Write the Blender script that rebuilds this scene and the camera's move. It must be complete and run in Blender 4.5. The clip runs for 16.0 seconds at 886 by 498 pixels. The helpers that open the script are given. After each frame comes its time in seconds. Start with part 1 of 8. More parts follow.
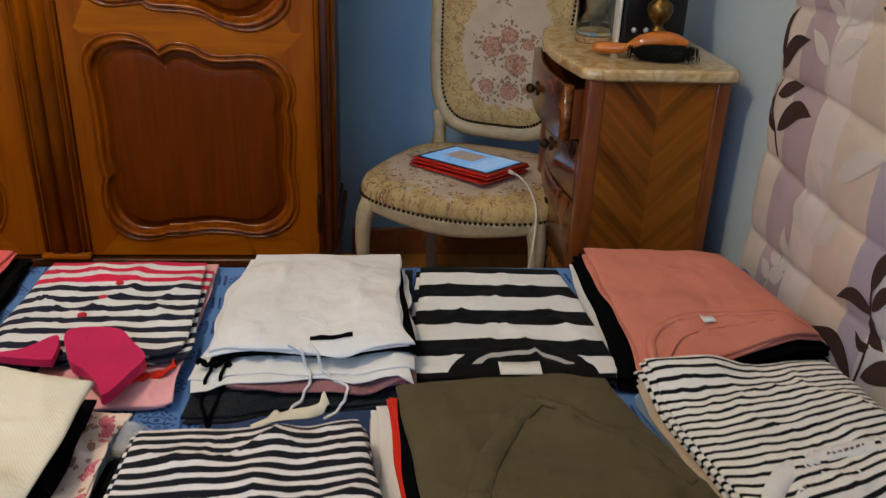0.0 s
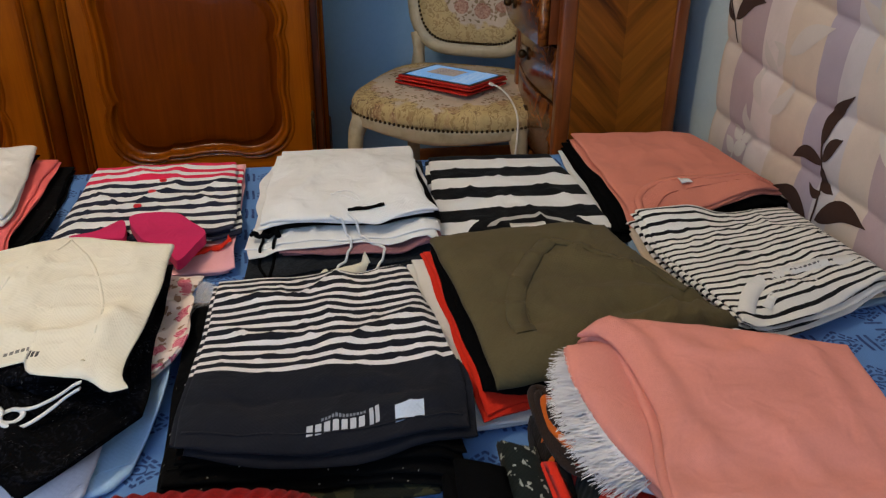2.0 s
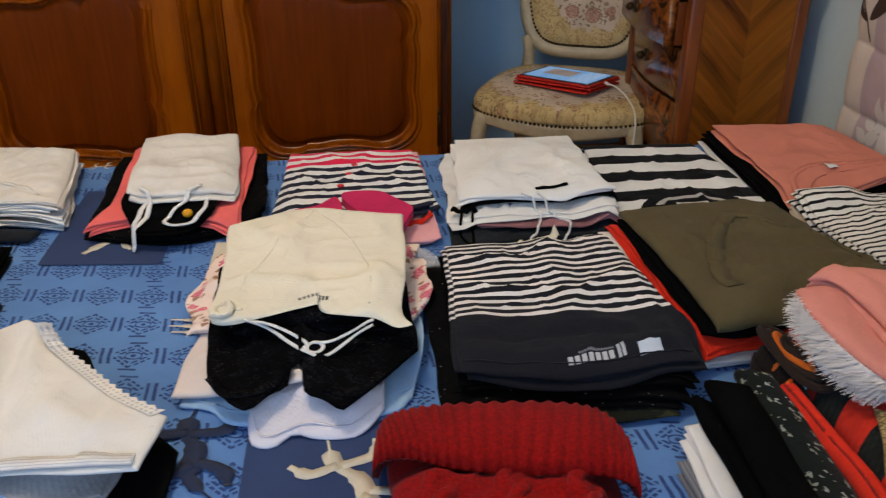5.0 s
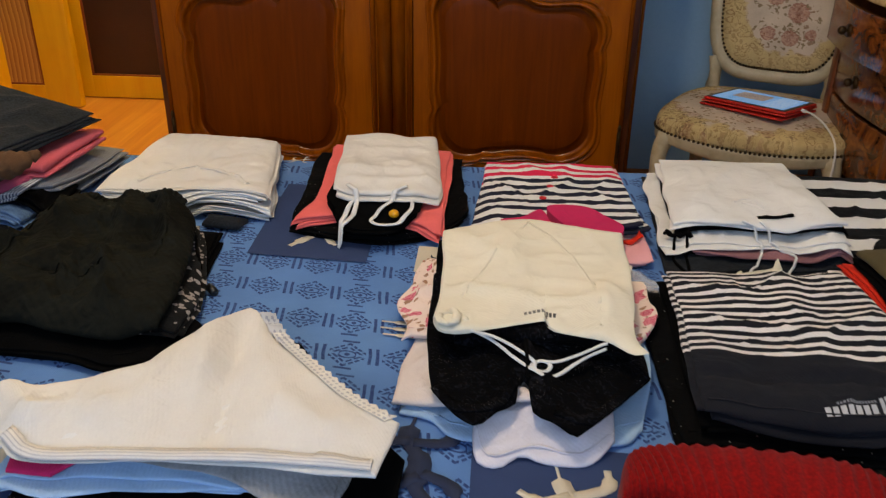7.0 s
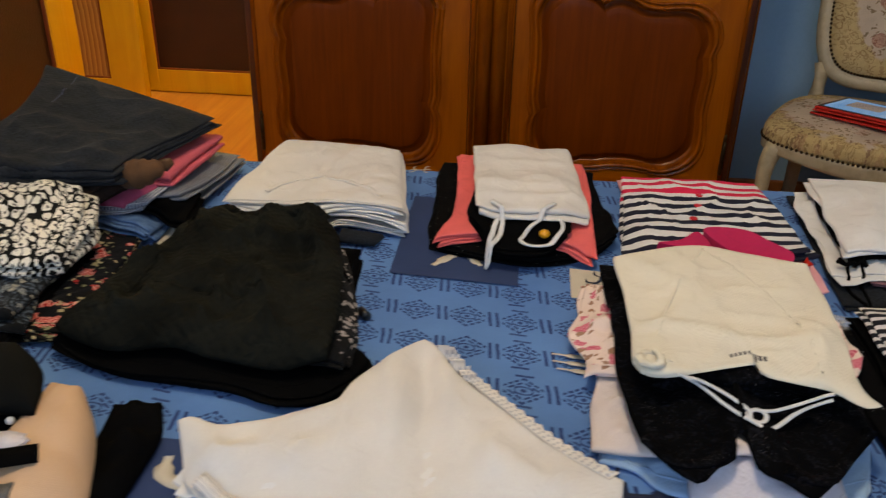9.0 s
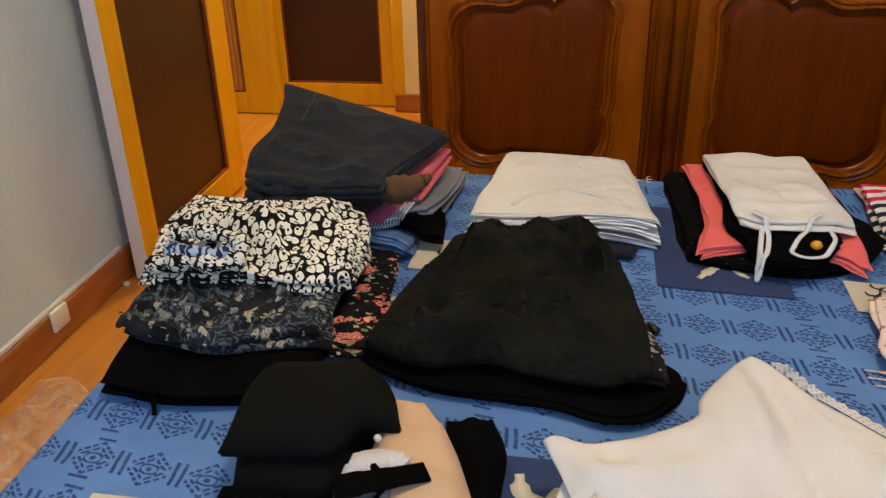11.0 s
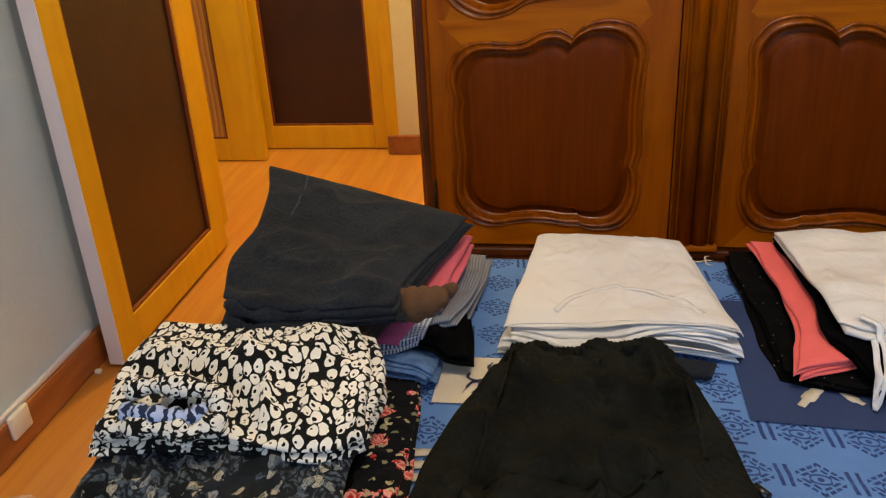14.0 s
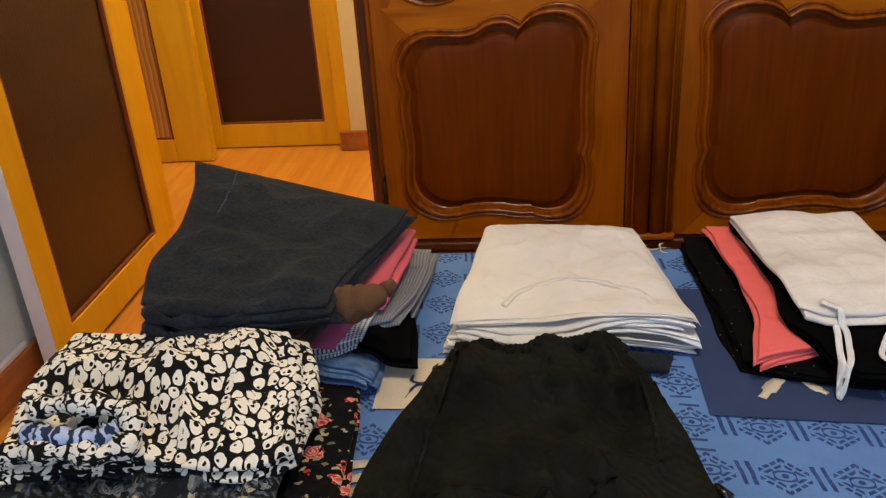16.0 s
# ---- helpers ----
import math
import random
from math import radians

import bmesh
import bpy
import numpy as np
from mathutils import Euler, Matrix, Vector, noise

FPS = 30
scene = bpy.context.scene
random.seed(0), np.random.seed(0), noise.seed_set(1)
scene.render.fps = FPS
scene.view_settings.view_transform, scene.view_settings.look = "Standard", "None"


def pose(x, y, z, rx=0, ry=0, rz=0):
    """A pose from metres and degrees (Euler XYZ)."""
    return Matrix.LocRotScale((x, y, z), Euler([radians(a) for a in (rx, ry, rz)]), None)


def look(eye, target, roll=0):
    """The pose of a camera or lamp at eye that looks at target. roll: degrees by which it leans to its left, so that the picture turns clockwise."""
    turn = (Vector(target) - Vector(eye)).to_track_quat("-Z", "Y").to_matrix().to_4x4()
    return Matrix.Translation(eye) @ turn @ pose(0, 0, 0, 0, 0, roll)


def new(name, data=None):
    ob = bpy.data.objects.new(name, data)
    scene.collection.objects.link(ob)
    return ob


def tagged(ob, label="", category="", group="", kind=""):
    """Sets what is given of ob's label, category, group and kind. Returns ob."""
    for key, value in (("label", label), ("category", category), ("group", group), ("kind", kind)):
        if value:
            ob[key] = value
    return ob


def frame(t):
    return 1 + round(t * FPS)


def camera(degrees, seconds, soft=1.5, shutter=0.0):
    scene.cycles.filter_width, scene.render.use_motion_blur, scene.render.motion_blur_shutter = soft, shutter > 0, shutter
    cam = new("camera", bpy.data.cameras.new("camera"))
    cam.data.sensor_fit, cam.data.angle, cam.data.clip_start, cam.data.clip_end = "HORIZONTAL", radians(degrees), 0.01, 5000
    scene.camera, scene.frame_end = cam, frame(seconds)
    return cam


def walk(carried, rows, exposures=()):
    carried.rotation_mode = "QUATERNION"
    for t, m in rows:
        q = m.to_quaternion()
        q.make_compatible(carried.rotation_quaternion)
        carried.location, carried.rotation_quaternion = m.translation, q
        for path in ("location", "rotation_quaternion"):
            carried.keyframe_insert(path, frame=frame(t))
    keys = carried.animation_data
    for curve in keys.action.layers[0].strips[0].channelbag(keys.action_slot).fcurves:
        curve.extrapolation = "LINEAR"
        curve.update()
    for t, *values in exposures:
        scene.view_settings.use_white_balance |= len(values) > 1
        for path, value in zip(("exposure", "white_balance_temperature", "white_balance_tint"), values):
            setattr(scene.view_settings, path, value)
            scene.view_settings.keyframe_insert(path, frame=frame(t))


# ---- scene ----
cam = camera(55.1, 16.0, soft=1.2, shutter=0.4)
METRES, EYE, TILT, LEAN, TURN = 1.65, 1.15, 0.0, 0.0, -4.6
ROWS = [
    (0.0, 0.0, 0.0, 0.0, 0.88, -24.62, -1.92),
    (0.5, 0.0003, -0.0252, -0.0118, 0.2, -25.65, -1.47),
    (1.0, -0.0096, -0.0596, -0.0143, -1.19, -27.08, -0.87),
    (1.5, -0.0325, -0.0883, -0.0125, -2.27, -27.7, -0.54),
    (2.0, -0.0513, -0.1154, -0.014, -3.04, -27.99, -0.43),
    (2.5, -0.0632, -0.1399, -0.0117, -3.48, -28.11, -0.46),
    (3.0, -0.0795, -0.1601, -0.0053, -4.0, -28.3, -0.77),
    (5.5, -0.219, -0.2097, -0.0, 1.7, -27.13, 0.58),
    (6.0, -0.2409, -0.2116, -0.0019, 4.68, -26.84, 0.67),
    (6.5, -0.2573, -0.2111, -0.007, 6.79, -26.67, 0.04),
    (7.0, -0.2732, -0.1854, -0.0115, 8.57, -26.65, -0.67),
    (7.5, -0.2865, -0.1388, -0.0146, 9.51, -26.8, -0.96),
    (8.0, -0.2892, -0.1142, -0.0226, 10.42, -26.91, -1.21),
    (8.5, -0.3201, -0.1192, -0.0201, 10.76, -27.0, -1.49),
    (9.0, -0.3901, -0.1539, -0.012, 10.6, -27.08, -1.1),
    (9.5, -0.4504, -0.1875, -0.0088, 10.32, -27.09, -0.87),
    (10.0, -0.4916, -0.2039, -0.0102, 11.72, -27.04, 0.06),
    (12.5, -0.6158, -0.0988, 0.0001, 15.33, -26.26, 1.47),
    (13.0, -0.6225, -0.0686, -0.0027, 14.97, -26.08, 1.57),
    (13.5, -0.6262, -0.0434, -0.006, 13.92, -25.86, 2.16),
    (14.0, -0.625, -0.0274, -0.0042, 12.74, -25.52, 2.93),
    (14.5, -0.6286, -0.0135, -0.0051, 12.06, -25.2, 3.24),
    (15.0, -0.624, -0.0035, -0.0098, 11.27, -25.2, 3.4),
    (15.5, -0.6198, -0.0002, -0.0148, 10.57, -25.33, 3.48),
    (16.0, -0.6157, 0.0105, -0.0244, 9.79, -25.88, 3.55),
]
walk(cam, [(t, pose(0, 0, EYE, TILT, LEAN, TURN) @ pose(METRES * x, METRES * y, METRES * z, 90 + pitch, roll, yaw)) for t, x, y, z, yaw, pitch, roll in ROWS],
     exposures=[(0.0, 0.02, 6500, 10), (0.5, 0, 6500, 10), (2.0, 0, 6450, 10), (3.0, 0, 6500, 10), (5.5, 0, 6700, 11), (7.0, -0.06, 6950, 12), (8.0, -0.16, 6950, 12), (9.0, -0.22, 6950, 12), (9.6, -0.18, 6950, 12), (10.2, -0.08, 6930, 12), (12.5, 0, 6850, 14), (14.0, 0.03, 6850, 14), (15.0, 0.08, 6800, 14), (16.0, 0.05, 6800, 14)])

# ---- light ----
world = bpy.data.worlds.new("sky")
scene.world = world
world.use_nodes = True
_sky = world.node_tree.nodes.new("ShaderNodeTexSky")
_sky.sky_type, _sky.sun_disc, _sky.sun_elevation, _sky.sun_rotation = "NISHITA", False, radians(12), radians(150)
world.node_tree.links.new(_sky.outputs[0], world.node_tree.nodes["Background"].inputs[0])
world.node_tree.nodes["Background"].inputs[1].default_value = 0.05


def lamp(name, kind, energy, color, m, **more):
    d = bpy.data.lights.new(name, kind)
    d.energy, d.color = energy, color
    for k, v in more.items():
        if k == "size":
            d.shape, d.size, d.size_y = "RECTANGLE", v[0], v[1]
        if k == "radius":
            d.shadow_soft_size = v
    ob = new(name, d)
    ob.matrix_world = m
    return ob


lamp("ceiling_lamp_light", "POINT", 37, (1.0, 0.848, 0.63), pose(-0.76, 0.55, 2.2), radius=0.11)
lamp("window_light", "AREA", 20, (0.42, 0.63, 1.0), look((-0.75, -1.27, 1.45), (-0.75, 0.6, 0.9)), size=(1.3, 1.2))
lamp("hall_lamp_light", "POINT", 72, (1.0, 0.80, 0.34), pose(-1.75, 2.85, 2.2), radius=0.08)

# ---- shader arithmetic ----
class Num:
    """A value socket with arithmetic that makes Math nodes."""

    def __init__(self, sock):
        self.s = sock

    def __add__(self, o): return calc("ADD", self, o)
    def __radd__(self, o): return calc("ADD", o, self)
    def __sub__(self, o): return calc("SUBTRACT", self, o)
    def __rsub__(self, o): return calc("SUBTRACT", o, self)
    def __mul__(self, o): return calc("MULTIPLY", self, o)
    def __rmul__(self, o): return calc("MULTIPLY", o, self)
    def __truediv__(self, o): return calc("DIVIDE", self, o)
    def __lt__(self, o): return calc("LESS_THAN", self, o)
    def __gt__(self, o): return calc("GREATER_THAN", self, o)


TREE = [None]


def node(kind, **props):
    n = TREE[0].nodes.new(kind)
    for k, v in props.items():
        if k == "operation":
            n.operation = v
        elif k == "feature":
            n.feature = v
        elif k == "data_type":
            n.data_type = v
        elif k == "blend_type":
            n.blend_type = v
    return n


def plug(sock, v):
    if isinstance(v, Num):
        TREE[0].links.new(v.s, sock)
    elif isinstance(v, bpy.types.NodeSocket):
        TREE[0].links.new(v, sock)
    elif isinstance(v, (tuple, list)) and len(v) == 3 and sock.type == "RGBA":
        sock.default_value = (*v, 1)
    else:
        sock.default_value = v


def calc(op, *args):
    n = node("ShaderNodeMath", operation=op)
    for i, a in enumerate(args):
        plug(n.inputs[i], a)
    return Num(n.outputs[0])


def fract(a): return calc("FRACT", a)
def absv(a): return calc("ABSOLUTE", a)
def sine(a): return calc("SINE", a)
def least(a, b): return calc("MINIMUM", a, b)
def most(a, b): return calc("MAXIMUM", a, b)


def ramp(a, lo, hi, to0=0.0, to1=1.0):
    n = node("ShaderNodeMapRange")
    n.clamp = True
    for i, v in enumerate((a, lo, hi, to0, to1)):
        plug(n.inputs[i], v)
    return Num(n.outputs[0])


def mix(f, a, b, how="MIX"):
    n = node("ShaderNodeMix", data_type="RGBA", blend_type=how)
    plug(n.inputs[0], f)
    plug(n.inputs[6], a)
    plug(n.inputs[7], b)
    return n.outputs[2]


def vec(x, y, z=0.0):
    n = node("ShaderNodeCombineXYZ")
    for i, v in enumerate((x, y, z)):
        plug(n.inputs[i], v)
    return n.outputs[0]


def noise_at(p, scale, detail=2.0, rough=0.5, distort=0.0):
    n = node("ShaderNodeTexNoise")
    plug(n.inputs["Vector"], p)
    n.inputs["Scale"].default_value, n.inputs["Detail"].default_value = scale, detail
    n.inputs["Roughness"].default_value, n.inputs["Distortion"].default_value = rough, distort
    return Num(n.outputs[0])


def cells(p, scale, feature="F1", jitter=1.0):
    n = node("ShaderNodeTexVoronoi", feature=feature)
    plug(n.inputs["Vector"], p)
    n.inputs["Scale"].default_value, n.inputs["Randomness"].default_value = scale, jitter
    sep = node("ShaderNodeSeparateColor")
    if feature != "DISTANCE_TO_EDGE":
        TREE[0].links.new(n.outputs["Color"], sep.inputs[0])
    return Num(n.outputs["Distance"]), [Num(sep.outputs[i]) for i in range(3)]


def C(r, g, b):
    """Linear colour from 0..255 values."""
    return tuple(((c / 255 + 0.055) / 1.055) ** 2.4 if c > 10 else c / 255 / 12.92 for c in (r, g, b))


class Place:
    """The coordinates that a pattern may use: metres along the cloth (u, v) and in the thing (x, y, z)."""

    def __init__(self):
        tc = node("ShaderNodeTexCoord")
        a, b = node("ShaderNodeSeparateXYZ"), node("ShaderNodeSeparateXYZ")
        self.uv, self.ob = tc.outputs["UV"], tc.outputs["Object"]
        TREE[0].links.new(self.uv, a.inputs[0])
        TREE[0].links.new(self.ob, b.inputs[0])
        self.u, self.v = Num(a.outputs[0]), Num(a.outputs[1])
        self.x, self.y, self.z = (Num(b.outputs[i]) for i in range(3))


def surface(name, color, rough=0.6, bump=None, bump_dist=0.001, metal=0.0, coat=0.0, sheen=0.0, spec=0.5, alpha=None, glow=None, glass=0.0):
    """A Principled material; color, rough and bump may be functions of a Place."""
    m = bpy.data.materials.new(name)
    m.use_nodes = True
    TREE[0] = m.node_tree
    b = m.node_tree.nodes["Principled BSDF"]
    p = Place()
    plug(b.inputs["Base Color"], color(p) if callable(color) else color)
    plug(b.inputs["Roughness"], rough(p) if callable(rough) else rough)
    b.inputs["Metallic"].default_value, b.inputs["Coat Weight"].default_value = metal, coat
    b.inputs["Coat Roughness"].default_value = 0.15
    b.inputs["Sheen Weight"].default_value, b.inputs["Sheen Roughness"].default_value = sheen, 0.5
    b.inputs["Specular IOR Level"].default_value = spec
    b.inputs["Transmission Weight"].default_value = glass
    if alpha is not None:
        plug(b.inputs["Alpha"], alpha(p) if callable(alpha) else alpha)
    if glow is not None:
        col, k = glow
        plug(b.inputs["Emission Color"], col(p) if callable(col) else col)
        b.inputs["Emission Strength"].default_value = k
    if bump is not None:
        n = node("ShaderNodeBump")
        n.inputs["Strength"].default_value, n.inputs["Distance"].default_value = 1.0, bump_dist
        plug(n.inputs["Height"], bump(p))
        TREE[0].links.new(n.outputs[0], b.inputs["Normal"])
    return m


def fabric(name, color, vary=0.16, weave=1400, weave_amp=0.35, rough=0.95, sheen=0.04, crease=1.0, alpha=None, spec=0.15):
    """Cloth: a colour or pattern, worn unevenly, with weave and fine creases."""

    def col(p):
        base = color(p) if callable(color) else color
        n1, n2 = noise_at(p.ob, 14, 3), noise_at(p.ob, 420, 2)
        k = ramp(n1, 0.3, 0.7, 1 - vary, 1 + vary * 0.5) * ramp(n2, 0.25, 0.75, 1 - vary * 0.4, 1 + vary * 0.3)
        return mix(1.0, base, vec(k, k, k), "MULTIPLY")

    def relief(p):
        w = sine(p.u * weave) * sine(p.v * weave) * weave_amp * 0.12
        return w + noise_at(p.ob, 30, 2, 0.5, 0.8) * 1.3 * crease + noise_at(p.ob, 900, 1) * 0.05

    return surface(name, col, rough, relief, 0.0022, sheen=sheen, spec=spec, alpha=alpha)


# ---- mesh tools ----
def link(name, bm, material, at=(0, 0, 0), parent=None, smooth=True, label=""):
    """One mesh object of a bmesh in world metres, with its origin at the given place."""
    at = Vector(at)
    for v in bm.verts:
        v.co -= at
    me = bpy.data.meshes.new(name)
    bm.to_mesh(me)
    bm.free()
    for mat in (material if isinstance(material, (list, tuple)) else [material]):
        me.materials.append(mat)
    if smooth:
        me.shade_smooth()
    ob = new(name, me)
    ob.location = at
    if parent is not None:
        ob.parent = parent
        chain, o = Vector(), parent
        while o is not None:
            chain += o.location
            o = o.parent
        ob.location = at - chain
    if label:
        ob["label"] = label
    return ob


def centre_of(bm):
    xs, ys, zs = [v.co.x for v in bm.verts], [v.co.y for v in bm.verts], [v.co.z for v in bm.verts]
    return ((min(xs) + max(xs)) / 2, (min(ys) + max(ys)) / 2, min(zs))


def part(name, bm, material, parent, label="", smooth=True):
    return link(name, bm, material, centre_of(bm), parent, smooth, label)


def thing(name, at, label, category, group="", kind=""):
    ob = new(name)
    ob.empty_display_size = 0.05
    ob.location = at
    return tagged(ob, label, category, group, kind)


def add_box(bm, lo, hi, bevel=0.0, segments=2):
    made = bmesh.ops.create_cube(bm, size=1)["verts"]
    for v in made:
        v.co = Vector([lo[i] + (v.co[i] + 0.5) * (hi[i] - lo[i]) for i in range(3)])
    if bevel:
        edges = list({e for v in made for e in v.link_edges})
        bmesh.ops.bevel(bm, geom=edges, offset=bevel, segments=segments, affect="EDGES", profile=0.5)


def box(lo, hi, bevel=0.0, segments=2):
    bm = bmesh.new()
    add_box(bm, lo, hi, bevel, segments)
    return bm


def spline(pts, n, closed=False):
    """Catmull-Rom through the points, n places, even in the parameter."""
    P = np.array(pts, float)
    k = len(P)
    if k == 2 and not closed:
        return P[0] + np.linspace(0, 1, n)[:, None] * (P[1] - P[0])
    t = np.linspace(0, k if closed else k - 1, n, endpoint=not closed)
    i = np.minimum(t.astype(int), k - 1 if closed else k - 2)
    f = (t - i)[:, None]

    def at(j):
        if closed:
            return P[j % k]
        lo, hi = 2 * P[0] - P[1], 2 * P[-1] - P[-2]
        Q = np.vstack([lo, P, hi])
        return Q[np.clip(j + 1, 0, k + 1)]
    a, b, c, d = at(i - 1), at(i), at(i + 1), at(i + 2)
    return 0.5 * (2 * b + (c - a) * f + (2 * a - 5 * b + 4 * c - d) * f ** 2 + (3 * b - a - 3 * c + d) * f ** 3)


def add_tube(bm, pts, radii, seg=8, closed=False, flat=1.0):
    """A tube along world points; radii: one or one a point; flat squeezes it in height."""
    P = [Vector(p) for p in pts]
    n = len(P)
    R = radii if isinstance(radii, (list, tuple, np.ndarray)) else [radii] * n
    rings, side = [], None
    uvl = bm.loops.layers.uv.verify()
    run = [0.0]
    for i in range(1, n + 1):
        run.append(run[-1] + (P[i % n] - P[i - 1]).length)
    for i, p in enumerate(P):
        a, b = (P[i - 1], P[(i + 1) % n]) if closed else (P[max(i - 1, 0)], P[min(i + 1, n - 1)])
        d = (b - a).normalized() if (b - a).length > 1e-9 else Vector((1, 0, 0))
        s = d.cross(Vector((0, 0, 1)))
        if s.length < 0.05:
            s = side or Vector((1, 0, 0))
        s = (s - d * s.dot(d)).normalized()
        if side is not None and s.dot(side) < 0 and not closed and abs(d.z) > 0.8:
            s = -s
        side = s
        up = s.cross(d)
        rings.append([bm.verts.new(p + s * math.cos(2 * math.pi * k / seg) * R[i] + up * math.sin(2 * math.pi * k / seg) * R[i] * flat) for k in range(seg)])
    for i in range(n if closed else n - 1):
        a, b = rings[i], rings[(i + 1) % n]
        for k in range(seg):
            f = bm.faces.new((a[k], a[(k + 1) % seg], b[(k + 1) % seg], b[k]))
            w = 2 * math.pi * R[i] / seg
            for lp, q in zip(f.loops, ((run[i], k * w), (run[i], (k + 1) * w), (run[i + 1], (k + 1) * w), (run[i + 1], k * w))):
                lp[uvl].uv = q
    if not closed:
        bm.faces.new(rings[0][::-1])
        bm.faces.new(rings[-1])
    return rings


def tube(pts, radii, seg=8, closed=False, flat=1.0):
    bm = bmesh.new()
    add_tube(bm, pts, radii, seg, closed, flat)
    return bm


def add_turned(bm, profile, at, seg=24):
    """A turned shape: (radius, height) pairs round a vertical axis."""
    rings = [[bm.verts.new((at[0] + r * math.cos(2 * math.pi * k / seg), at[1] + r * math.sin(2 * math.pi * k / seg), at[2] + h)) for k in range(seg)] for r, h in profile]
    for a, b in zip(rings, rings[1:]):
        for k in range(seg):
            bm.faces.new((a[k], a[(k + 1) % seg], b[(k + 1) % seg], b[k]))
    bm.faces.new(rings[0][::-1])
    bm.faces.new(rings[-1])


def turned(profile, at, seg=24):
    bm = bmesh.new()
    add_turned(bm, profile, at, seg)
    return bm


def add_ball(bm, at, r, u=8, v=6, squash=1.0):
    made = bmesh.ops.create_uvsphere(bm, u_segments=u, v_segments=v, radius=r)["verts"]
    for w in made:
        w.co = Vector((w.co.x, w.co.y, w.co.z * squash)) + Vector(at)


# ---- cloth lying on the bed ----
BED = 0.557
HX, HY, HR = -1.75, -0.3, 0.004
HEIGHT = np.full((430, 620), BED)


def spread(h, r, kind):
    out = h.copy()
    for ax in (0, 1):
        acc = out.copy()
        for s in range(1, r + 1):
            for q in (s, -s):
                z = np.roll(out, q, ax)
                acc = np.maximum(acc, z) if kind == "max" else acc + z
        out = acc if kind == "max" else acc / (2 * r + 1)
    return out


def sample(h, x, y):
    fx, fy = np.clip((np.asarray(x) - HX) / HR, 0, h.shape[1] - 2), np.clip((np.asarray(y) - HY) / HR, 0, h.shape[0] - 2)
    i, j = fx.astype(int), fy.astype(int)
    a, b = fx - i, fy - j
    return (h[j, i] * (1 - a) + h[j, i + 1] * a) * (1 - b) + (h[j + 1, i] * (1 - a) + h[j + 1, i + 1] * a) * b


def stamp(x, y, z):
    i, j = np.clip(((x - HX) / HR).astype(int), 0, HEIGHT.shape[1] - 1), np.clip(((y - HY) / HR).astype(int), 0, HEIGHT.shape[0] - 1)
    np.maximum.at(HEIGHT, (j.ravel(), i.ravel()), z.ravel())


def height(x, y):
    return float(sample(HEIGHT, np.array([x]), np.array([y]))[0])


